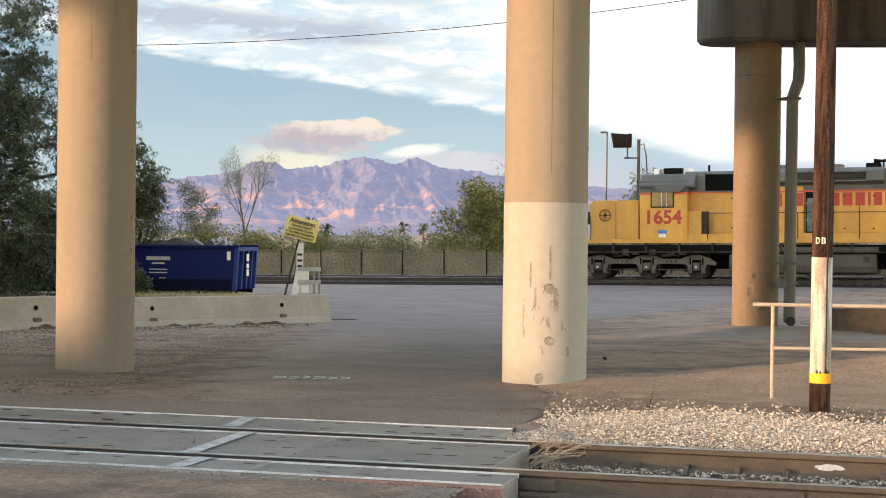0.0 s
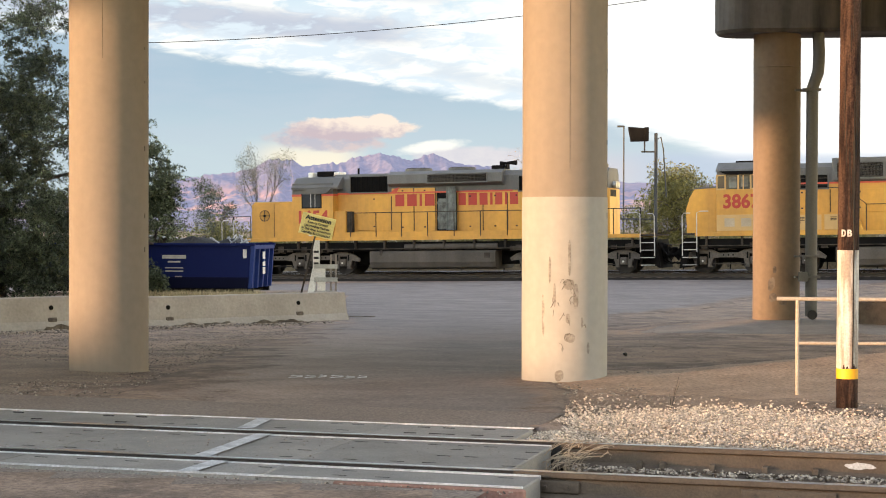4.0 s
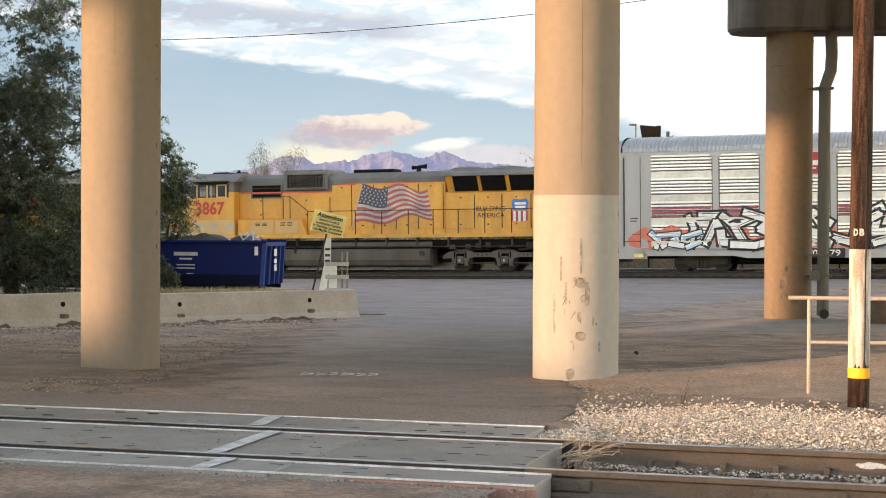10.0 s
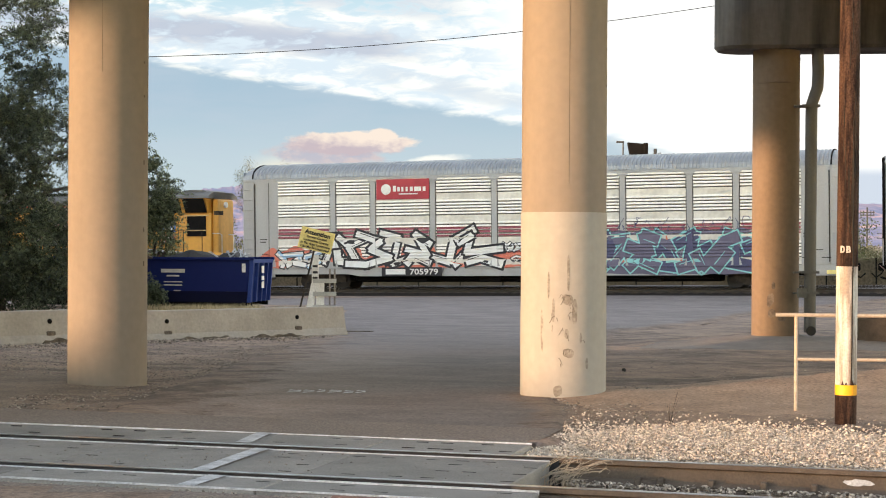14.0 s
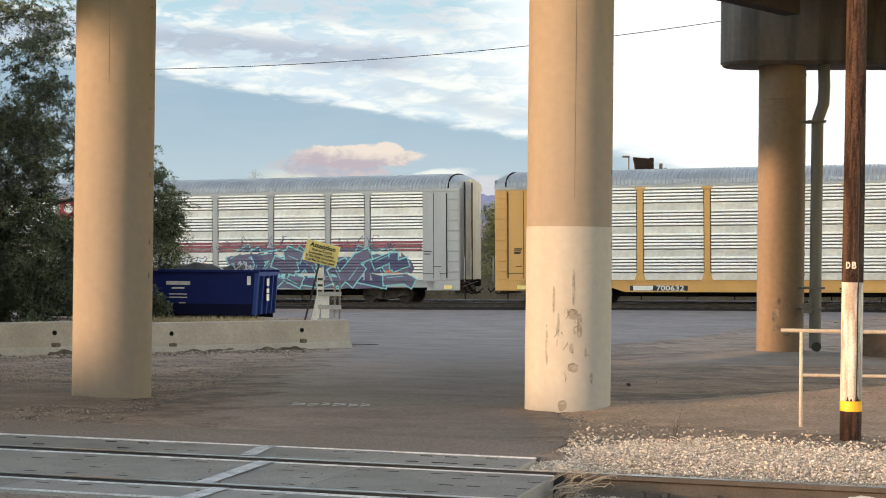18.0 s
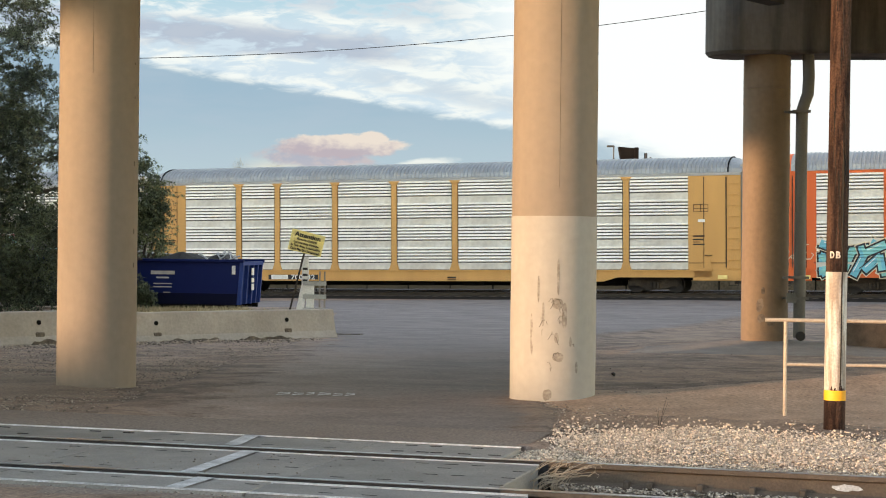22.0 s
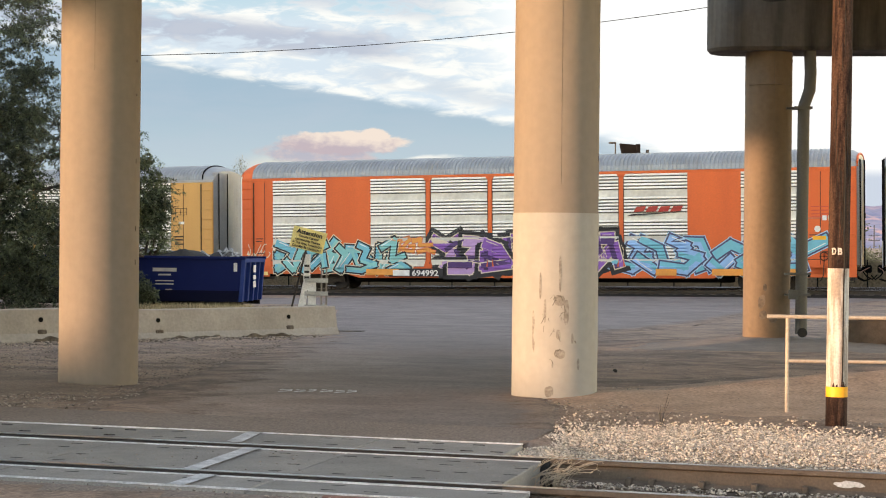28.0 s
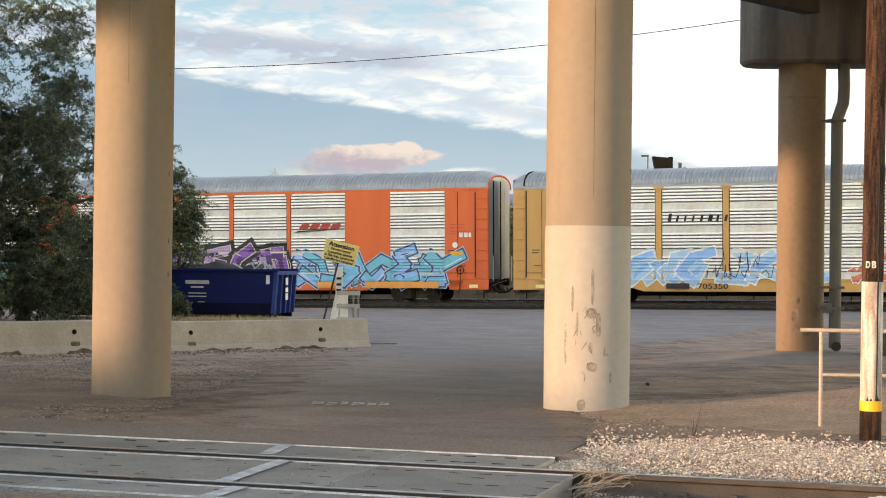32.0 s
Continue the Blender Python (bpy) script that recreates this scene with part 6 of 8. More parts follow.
hut = thing("far_building", Matrix.Translation((-6.0, 150, ground_height(-6, 150))), "low pale building with dark openings, far off", "building")
part("wall", Shape().box(-3.2, 5.5, 0, 3, -0.5, 2.0), "far_wall", hut)
part("roof", Shape().box(-3.4, 5.7, -0.3, 3.3, 2.0, 2.2), "roof_tin", hut)
for xx in (-2.2, -0.6, 1.6, 3.4, 4.5):
    part("opening", Shape().box(xx - 0.3, xx + 0.45, -0.03, 0.1, 0.3, 1.5), "slot", hut)
for x, y, h, arms, reach in ((114.5, 430.0, 12.1, (10.6, 9.9), 1.9), (209.6, 760.0, 12.9, (7.8, 5.6), 2.6)):
    fp = thing("far_pole", Matrix.Translation((x, y, 0)), "far wooden power pole with crossarms", "pole", "far poles")
    part("shaft", Shape().tube([(0, 0, -2), (0, 0, h)], 0.17 + y * 0.00012, 6), "mast", fp)
    for z in arms:
        part("crossarm", Shape().box(-reach, reach, -0.1, 0.1, z, z + 0.28), "mast", fp)
        for dx in (-0.9, -0.5, 0.5, 0.9):
            part("insulator", Shape().box(dx * reach - 0.1, dx * reach + 0.1, -0.1, 0.1, z + 0.28, z + 0.65), "mast", fp)


def palm(x, y, h, seed):
    t = thing("palm_tree", Matrix.Translation((x, y, ground_height(x, y))), "slim distant palm tree", "palm", "far palms")
    part("trunk", Shape().tube([(0, 0, -0.3), (0.05, 0, h / 2), (0, 0, h)], 0.16, 6), "bark", t)
    rng = random.Random(seed)
    s = Shape()
    for _ in range(26):
        a, e, ln = rng.uniform(0, 6.28), rng.uniform(-0.9, 1.2), rng.uniform(0.8, 1.3)
        p0 = Vector((0, 0, h))
        p1 = p0 + Vector((math.cos(a) * math.cos(e), math.sin(a) * math.cos(e), math.sin(e))) * ln * 0.6
        p2 = p1 + Vector((math.cos(a) * 0.5, math.sin(a) * 0.5, -0.35)) * ln
        w = Vector((-math.sin(a), math.cos(a), 0)) * 0.16
        s.add([p0, p1 - w, p2, p1 + w], [(0, 1, 2, 3)])
    part("crown", s, "leaf_dark", t)


for x, y, h, sd in ((-8.2, 150, 2.6, 1), (-1.4, 190, 3.0, 2), (0.9, 200, 3.0, 3), (-11.0, 170, 3.5, 4)):
    palm(x, y, h, sd)

# ---- the train: each vehicle's own space has x along the track to the right, y away, z up from the rail head ----
SPIN = []          # (wheelset, radius) to turn as the train rolls
CARS = []          # (vehicle, place along the track at the start)


def vehicle(name, a, label, category, group=""):
    t = thing(name, on_track(a), label, category, group)
    CARS.append((t, a))
    return t


def wheelset(parent, x, r, gauge=0.755):
    s = Shape()
    s.tube([(0, -0.95, 0), (0, 0.95, 0)], 0.08, 8)
    for y in (-gauge, gauge):
        d = -1 if y < 0 else 1
        s.tube([(0, y + d * 0.07, 0), (0, y - d * 0.05, 0)], r, 28)
        s.tube([(0, y - d * 0.05, 0), (0, y - d * 0.08, 0)], r + 0.025, 28)
        for k in range(4):
            a = k * math.pi / 2
            s.tube([(math.cos(a) * r * 0.55, y + d * 0.074, math.sin(a) * r * 0.55), (math.cos(a) * r * 0.55, y + d * 0.080, math.sin(a) * r * 0.55)], r * 0.12, 8)
    ob = part("wheelset", s, "wheel", parent)
    ob.location = (x, 0, r)
    SPIN.append((ob, r))
    return ob


def loco_truck(t, xs, seed=0):
    """A three-axle truck: arched side frames, journal boxes, springs and brake gear."""
    tr = thing("truck", None, "grimy three-axle locomotive truck", "")
    del tr["label"]
    tr.parent = t
    tr["label"] = "grimy three-axle truck"
    x0, x1 = xs[0], xs[2]
    for x in xs:
        wheelset(tr, x, 0.51)
    for y0, y1 in ((-1.12, -1.0), (1.0, 1.12)):
        s = Shape()
        for a, b in zip(xs, xs[1:]):
            s.prism([(a + 0.20, 1.02), (a + 0.20, 0.66), (a + 0.46, 0.62), (a + 0.72, 0.66), (b - 0.72, 0.66), (b - 0.46, 0.62), (b - 0.20, 0.66), (b - 0.20, 1.02), (b - 0.42, 0.98), (b - 0.66, 0.86), (a + 0.66, 0.86), (a + 0.42, 0.98)], y0, y1, "y")
        for c in xs:
            s.prism([(c - 0.21, 0.82), (c + 0.21, 0.82), (c + 0.21, 1.02), (c - 0.21, 1.02)], y0, y1, "y")
            for d in (-1, 1):
                s.prism([(c + d * 0.20, 0.68), (c + d * 0.44, 0.64), (c + d * 0.34, 0.34), (c + d * 0.42, 0.26), (c + d * 0.20, 0.26)][::-d], y0, y1, "y")
        for c, d in ((x0, -1), (x1, 1)):
            s.prism([(c + d * 0.20, 0.66), (c + d * 0.20, 1.0), (c + d * 0.55, 0.90), (c + d * 0.85, 0.70), (c + d * 0.80, 0.58)][::d], y0, y1, "y")
        part("side_frame", s, "truck_frame", tr, "dusty cast frame with arched pedestals")
    for a, b in zip(xs, xs[1:]):
        m = (a + b) / 2
        for dx in (-0.2, 0.0, 0.2):
            part("frame_hole", Shape().tube([(m + dx, -1.115, 0.76), (m + dx, -1.126, 0.76)], 0.035, 10), "black", tr)
        part("brake_cylinder", Shape().tube([(m - 0.42, -1.16, 1.02), (m + 0.02, -1.16, 1.04)], 0.085, 12).tube([(m + 0.02, -1.16, 1.04), (m + 0.35, -1.16, 0.98)], 0.03, 8), "grime", tr)
        part("brake_rod", Shape().tube([(a + 0.4, -1.14, 0.40), (b - 0.4, -1.14, 0.38)], 0.028, 6).box(m - 0.05, m + 0.05, -1.16, -1.12, 0.24, 0.44), "grime", tr)
        for q in (a + 0.46, b - 0.58):
            part("brake_shoe", Shape().box(q, q + 0.12, -0.85, -0.70, 0.30, 0.72, 0.03), "black", tr)
    for x in xs:
        part("journal_box", Shape().box(x - 0.16, x + 0.16, -1.17, -0.98, 0.36, 0.70, 0.04).tube([(x, -1.17, 0.51), (x, -1.22, 0.51)], 0.12, 14), "truck_frame", tr)
        part("bearing_cap", Shape().tube([(x, -1.22, 0.51), (x, -1.235, 0.51)], 0.045, 8), "step_edge", tr)
        for dx in (-0.27, 0.27):
            part("spring", Shape().tube([(x + dx, -1.08, 0.62), (x + dx, -1.08, 0.90)], 0.055, 8), "black", tr)
        part("sand_pipe", Shape().tube([(x + 0.5, -1.1, 1.05), (x + 0.52, -1.02, 0.6), (x + 0.48, -0.8, 0.15)], 0.02, 6), "grime", tr)
    part("transom", Shape().box(x0 - 0.5, x1 + 0.5, -0.9, 0.9, 0.62, 0.82), "black", tr)
    return tr


def rails_and_posts(t, posts, y, z0, z1):
    for x in posts:
        part("stanchion", Shape().tube([(x, y, z0), (x, y, z1)], 0.022, 6), "grime", t)
    part("handrail", Shape().tube([(posts[0], y, z1)] + [(x, y, z1) for x in posts[1:]], 0.02, 6), "grime", t)


def end_steps(t, x, d, y=-1.5):
    """Corner steps with pale edges and grab rails; d: +1 at the right end, -1 at the left."""
    for k, z in enumerate((0.34, 0.66, 0.98, 1.30)):
        part("step", Shape().use(0).box(x, x + d * 0.62, y, y + 0.45, z, z + 0.04).use(1).box(x, x + d * 0.62, y - 0.02, y, z, z + 0.03), ["black", "step_edge"], t)
    part("step_well", Shape().box(x, x + d * 0.60, y + 0.46, y + 0.5, 0.30, 1.50), "black", t)
    part("step_side", Shape().box(x - d * 0.03, x, y, y + 0.5, 0.28, 1.55), "black", t)
    part("grab_rail", Shape().tube([(x, y - 0.03, 0.9), (x, y - 0.03, 2.55), (x - d * 0.15, y - 0.03, 2.62), (x - d * 0.5, y - 0.03, 2.62)], 0.021, 8), "step_edge", t, "pale curved grab rail")
    part("grab_rail", Shape().tube([(x + d * 0.62, y - 0.03, 0.75), (x + d * 0.62, y - 0.03, 2.45), (x + d * 0.55, y, 2.55), (x + d * 0.3, y + 0.1, 2.55)], 0.021, 8), "step_edge", t, "pale curved grab rail")


def coupler(t, x, d, z=0.88):
    part("coupler", Shape().box(x, x + d * 0.55, -0.09, 0.09, z - 0.09, z + 0.09, 0.02).box(x + d * 0.45, x + d * 0.72, -0.16, 0.10, z - 0.16, z + 0.16, 0.05), "black", t)
    for y in (-0.35, 0.3):
        part("air_hose", Shape().tube([(x, y, z - 0.1), (x + d * 0.15, y - 0.05, z - 0.35), (x + d * 0.4, y - 0.04, z - 0.5), (x + d * 0.62, y + 0.02, z - 0.42)], 0.03, 6), "black", t)


def slats(t, name, x0, x1, z0, z1, y, n, vertical=False, frame_mat="grey"):
    """A dark grille of many thin slats in a frame."""
    g = part(name, Shape().box(x0, x1, y + 0.02, y + 0.06, z0, z1), "black", t, "black slatted grille")
    for i in range(n):
        k = (i + 0.5) / n
        if vertical:
            x = mix(x0, x1, k)
            part("slat", Shape().box(x - 0.012, x + 0.012, y - 0.02, y + 0.02, z0, z1), "black", g)
        else:
            z = mix(z0, z1, k)
            part("slat", Shape().prism([(y - 0.02, z - 0.02), (y + 0.02, z + 0.012), (y + 0.02, z + 0.02), (y - 0.02, z - 0.012)], x0, x1, "x"), "grime", g)
    f = Shape().box(x0 - 0.05, x1 + 0.05, y - 0.03, y + 0.05, z1, z1 + 0.05).box(x0 - 0.05, x1 + 0.05, y - 0.03, y + 0.05, z0 - 0.05, z0)
    f.box(x0 - 0.05, x0, y - 0.03, y + 0.05, z0, z1).box(x1, x1 + 0.05, y - 0.03, y + 0.05, z0, z1)
    part("grille_frame", f, frame_mat, g)
    return g


def hood_doors(t, xs, y, z0, z1, mat="yellow"):
    """Access doors along the hood, each a slightly proud plate with latches."""
    for a, b in zip(xs, xs[1:]):
        s = Shape().use(0).box(a + 0.02, b - 0.02, y - 0.022, y, z0, z1, 0.008).use(1)
        for zz in (z0 + 0.18, z1 - 0.12):
            s.box((a + b) / 2 - 0.04, (a + b) / 2 + 0.04, y - 0.035, y - 0.02, zz - 0.03, zz + 0.03)
        part("hood_door", s, [mat, "grime"], t)
        part("door_seam", Shape().box(b - 0.013, b + 0.013, y - 0.026, y, z0, z1), "grime", t)


def word_blocks(t, x0, x1, z0, z1, y, widths, mat, gap=0.12):
    """A company name as plain letter-sized blocks."""
    total = sum(abs(w) for w in widths) + gap * (len(widths) - 1)
    x, k = x0, (x1 - x0) / total
    for w in widths:
        if w > 0:
            part("name_block", Shape().box(x, x + w * k, y - 0.006, y, z0, z1), mat, t)
        x += (abs(w) + gap) * k


def loco_base(t, x0, x1, tank, trucks, z_top):
    """Underframe, walkway edge, fuel tank and trucks. x0, x1: the platform's ends."""
    part("underframe", Shape().box(x0, x1, -1.3, 1.3, 1.05, 1.45), "black", t)
    # deep and black, so that it stands in for the shade under the frame
    part("centre_sill", Shape().box(x0 + 0.3, x1 - 0.3, -0.4, 0.4, 0.42, 1.06), "black", t)
    part("side_sill", Shape().box(x0 + 0.55, x1 - 0.62, -1.52, -1.46, z_top - 0.16, z_top, 0.01).box(x0 + 0.55, x1 - 0.62, 1.46, 1.52, z_top - 0.16, z_top), "yellow", t, "yellow walkway edge")
    part("walkway", Shape().box(x0, x1, -1.46, 1.46, z_top - 0.10, z_top - 0.02), "grime", t)
    for i in range(14):
        x = mix(x0 + 1.0, x1 - 1.0, i / 13)
        part("sill_bracket", Shape().box(x - 0.04, x + 0.04, -1.45, -1.2, 1.15, z_top - 0.12), "grime", t)
    a, b = tank
    prof = [(-1.42, 0.98), (-1.42, 0.55), (-1.30, 0.30), (-1.0, 0.22), (1.0, 0.22), (1.30, 0.30), (1.42, 0.55), (1.42, 0.98), (1.2, 1.12), (-1.2, 1.12)]
    part("fuel_tank", Shape().prism(prof, a, b, "x"), "tank", t, "dusty grey fuel tank")
    part("air_reservoir", Shape().tube([(mix(a, b, 0.28), -1.28, 1.24), (b + 0.1, -1.28, 1.24)], 0.13, 14), "tank", t, smooth=True)
    part("filler", Shape().box(a + 0.5, a + 0.62, -1.46, -1.4, 0.86, 1.1), "grime", t)
    part("sight_gauge", Shape().box(b - 0.5, b - 0.25, -1.46, -1.4, 0.72, 0.95), "grime", t)
    for tx in trucks:
        loco_truck(t, tx)
    rng = random.Random(int(abs(x0) * 10))
    s = Shape()
    for _ in range(26):
        x = rng.uniform(x0 + 0.6, x1 - 0.8)
        if not a - 0.3 < x < b + 0.3:
            s.box(x - 0.12, x + 0.14, -1.36, -1.1, rng.uniform(1.0, 1.1), rng.uniform(1.15, 1.32))
    s.tube([(x0 + 0.7, -1.38, 1.16), (x1 - 0.7, -1.38, 1.14)], 0.03, 6)
    part("piping", s, "grime", t)
    for x, d in ((x0, -1), (x1, 1)):
        part("pilot", Shape().prism([(x, 1.45), (x - d * 0.18, 1.45), (x - d * 0.18, 0.5), (x + d * 0.12, 0.22), (x + d * 0.2, 0.22)] , -1.25, 1.25, "y"), "black", t)
        coupler(t, x, d)
        for k in range(5):
            y = -1.0 + 0.2 * k
            part("brake_hose", Shape().tube([(x + d * 0.05, y, 1.30), (x + d * 0.22, y - 0.03, 1.05 - 0.05 * k), (x + d * 0.45, y, 0.75 - 0.05 * k), (x + d * 0.62, y + 0.04, 0.85), (x + d * 0.70, y, 1.1)], 0.038, 6), "black", t)
        part("draft_gear", Shape().box(x, x + d * 0.35, -0.5, 0.5, 0.62, 1.25, 0.05), "black", t)
        end_steps(t, x - d * 0.62, d)


def lead_loco():
    c = 17.0
    t = vehicle("locomotive", c, "yellow and grey road-switcher locomotive with an open engine door", "locomotive")
    X = lambda a: a - c
    HX = lambda a: a - c - 0.2
    zt = 1.70
    loco_base(t, X(6.65), X(27.3), (X(14.1), X(20.1)), ((X(8.35), X(10.5), X(12.65)), (X(21.55), X(23.7), X(25.85))), zt)
    # short nose with a sloped front edge, and the cab
    part("nose", Shape().prism([(HX(8.15), 1.68), (HX(10.3), 1.68), (HX(10.3), 3.37), (HX(8.32), 3.37), (HX(8.15), 3.25)], -0.98, 0.98, "y"), "yellow", t)
    part("nose_cap", Shape().box(HX(8.25), HX(10.3), -0.99, 0.99, 3.37, 3.40, 0.01), "tan", t)
    part("nose_door_line", Shape().box(HX(9.3), HX(9.32), -0.99, -0.978, 1.75, 3.3), "grime", t)
    part("handbrake_wheel", Shape().tube([(HX(8.85) + 0.25 * math.cos(q), -1.06, 2.75 + 0.25 * math.sin(q)) for q in np.linspace(0, 6.2832, 21)], 0.018, 6, cap=False).box(HX(8.61), HX(9.09), -1.07, -1.05, 2.735, 2.765).box(HX(8.835), HX(8.865), -1.07, -1.05, 2.51, 2.99), "grime", t, "round spoked hand-brake wheel")
    part("handbrake_hub", Shape().tube([(HX(8.85), -1.05, 2.75), (HX(8.85), -1.10, 2.75)], 0.06, 10), "black", t)
    cab = part("cab", Shape().prism([(X(10.28), 1.62), (X(12.33), 1.62), (X(12.33), 3.70), (X(10.28), 3.70)], -1.47, 1.47, "y"), "yellow", t)
    part("cab_upper", Shape().prism([(X(10.28), 3.70), (X(12.33), 3.70), (X(12.33), 4.2), (X(10.28), 4.2)], -1.47, 1.47, "y"), "grey", t)
    part("cab_stripe", Shape().box(X(10.26), X(12.35), -1.478, 1.478, 3.60, 3.70), "stripe", t)
    roof = Shape().prism([(-1.60, 3.92), (-1.62, 4.0), (-1.05, 4.46), (0, 4.58), (1.05, 4.46), (1.62, 4.0), (1.60, 3.92)], X(10.3), X(12.62), "x")
    part("cab_roof", roof, "grey", t, "grey weathered cab roof")
    part("roof_visor", Shape().prism([(X(10.9), 3.95), (X(12.3), 3.95), (X(12.05), 3.72), (X(11.2), 3.72)], -1.62, -1.5, "y"), "grey", t)
    w = part("cab_window", Shape().box(X(10.80), X(11.72), -1.482, -1.46, 3.10, 3.70), "glass", t, "open side window in the cab")
    part("window_frame", Shape().box(X(10.76), X(11.76), -1.50, -1.47, 3.05, 3.10).box(X(10.76), X(10.80), -1.50, -1.47, 3.05, 3.72).box(X(11.72), X(11.76), -1.50, -1.47, 3.05, 3.72), "black", w)
    part("window_bar", Shape().box(X(11.2), X(11.24), -1.495, -1.47, 3.1, 3.7).box(X(11.42), X(11.45), -1.495, -1.47, 3.1, 3.7), "galv", w)
    part("front_window", Shape().box(X(10.26), X(10.28), -1.2, -0.4, 3.45, 4.0).box(X(10.26), X(10.28), 0.4, 1.2, 3.45, 4.0), "glass", t)
    part("roof_units", Shape().box(X(11.1), X(11.9), -0.5, 0.3, 4.55, 4.78, 0.03), "black", t)
    part("aircon", Shape().box(X(10.7), X(10.95), -0.6, 0.2, 4.5, 4.74, 0.02), "white", t)
    part("aircon", Shape().box(X(12.0), X(12.3), -0.6, 0.2, 4.5, 4.74, 0.02), "white", t)
    part("antenna", Shape().tube([(X(13.0), 0, 4.5), (X(13.0), 0, 4.9)], 0.05, 8), "black", t)
    put_text("road_number", "1654", 0.80, "red", t, X(11.28), -1.474, 2.38, width=1.50, weight=0.026)
    part("badge", Shape().box(X(11.05), X(11.45), -1.476, -1.47, 1.95, 2.10), "shield_blue", t, "small blue and white badge")
    part("badge_field", Shape().box(X(11.1), X(11.4), -1.476, -1.47, 1.78, 1.94), "white", t)
    # the long hood
    part("hood", Shape().box(HX(12.3), HX(25.35), -0.92, 0.92, 1.66, 3.72, 0.03), "yellow", t)
    part("hood_upper", Shape().prism([(-0.94, 3.72), (-0.94, 4.38), (-0.72, 4.60), (0.72, 4.60), (0.94, 4.38), (0.94, 3.72)], HX(12.3), HX(25.35), "x"), "grey", t)
    part("hood_stripe", Shape().box(HX(12.4), HX(21.0), -0.948, -0.94, 3.66, 3.73), "stripe", t)
    slats(t, "intake_grille", HX(13.2), HX(15.05), 3.76, 4.46, -0.97, 22, True)
    part("blower_duct", Shape().box(HX(12.45), HX(13.1), -1.35, -0.92, 1.7, 2.9, 0.02), "yellow", t)
    part("duct_shade", Shape().box(HX(13.1), HX(13.35), -1.2, -0.92, 1.7, 2.88), "grime", t)
    part("brake_hatch", Shape().prism([(-0.95, 3.95), (-1.28, 4.10), (-1.28, 4.50), (-0.9, 4.66), (0.9, 4.66), (1.28, 4.50), (1.28, 4.1), (0.95, 3.95)], HX(15.15), HX(20.6), "x"), "grey", t)
    slats(t, "brake_grille", HX(17.1), HX(19.9), 4.12, 4.46, -1.30, 5)
    slats(t, "radiator_grille", HX(21.3), HX(25.0), 3.68, 4.32, -0.97, 40, True)
    for x in (HX(16.2), HX(18.3), HX(22.2), HX(23.4), HX(24.5)):
        part("roof_fan", Shape().tube([(x, 0, 4.55), (x, 0, 4.80)], 0.62, 20), "grey", t)
        part("fan_guard", Shape().tube([(x, 0, 4.79), (x, 0, 4.82)], 0.55, 20), "black", t)
    part("exhaust", Shape().box(HX(19.8), HX(20.4), -0.3, 0.3, 4.6, 4.86, 0.03), "black", t)
    part("horn", Shape().tube([(HX(20.5), -0.3, 4.95), (HX(21.0), -0.3, 4.95)], 0.05, 8, 0.11).tube([(HX(20.5), 0.1, 4.95), (HX(20.1), 0.1, 4.95)], 0.05, 8, 0.1).box(HX(20.48), HX(20.54), -0.3, 0.1, 4.6, 4.95), "black", t)
    hood_doors(t, [HX(a) for a in (13.5, 15.2)], -0.92, 2.0, 3.55)
    hood_doors(t, [HX(a) for a in (15.2, 16.3, 17.35)], -0.92, 1.95, 3.90)
    hood_doors(t, [HX(a) for a in (18.4, 19.6, 20.75, 21.6, 22.7, 23.8, 24.9)], -0.92, 1.95, 3.6)
    op = part("open_doorway", Shape().box(HX(17.4), HX(18.36), -0.935, -0.86, 1.95, 3.92), "black", t, "dark open engine-room doorway")
    part("engine", Shape().box(HX(17.45), HX(17.9), -0.95, -0.9, 2.0, 3.4, 0.02).tube([(HX(17.6), -0.95, 2.5), (HX(17.6), -1.0, 2.5)], 0.16, 10).tube([(HX(17.62), -0.95, 2.95), (HX(17.62), -1.0, 2.95)], 0.12, 10).box(HX(17.42), HX(17.85), -1.0, -0.95, 3.15, 3.25), "inner", op)
    d = part("open_door", Shape().box(0, 0.55, -0.02, 0.02, 0, 1.95).box(0.05, 0.08, -0.04, -0.02, 0, 1.95).box(0.47, 0.5, -0.04, -0.02, 0, 1.95), "inner", op, "grey inside of a hood door swung open")
    d.matrix_basis = Matrix.Translation((HX(17.88), -0.98, 1.97)) @ Matrix.Rotation(radians(-20), 4, "Z")
    word_blocks(t, HX(15.4), HX(17.3), 3.08, 3.62, -0.945, (0.75, 0.8, 0.2, 0.8), "red", 0.24)
    word_blocks(t, HX(18.45), HX(21.25), 3.08, 3.62, -0.945, (0.62, 0.72, 0.68, 0.2, 0.6, 0.2, 0.68), "red", 0.22)
    part("name_flash", Shape().prism([(HX(15.15), 3.7), (HX(15.45), 3.7), (HX(15.62), 3.95), (HX(15.35), 3.88)], -0.945, -0.94, "y"), "stripe", t)
    part("hood_end", Shape().box(HX(25.35), HX(25.4), -0.9, 0.9, 1.7, 3.7), "yellow", t)
    part("end_window", Shape().box(HX(25.40), HX(25.42), -0.75, 0.2, 3.35, 3.65), "grime", t)
    part("headlight", Shape().tube([(HX(25.4), -0.2, 3.86), (HX(25.55), -0.2, 3.86)], 0.16, 12).tube([(HX(25.4), 0.2, 3.86), (HX(25.55), 0.2, 3.86)], 0.16, 12), "galv", t)
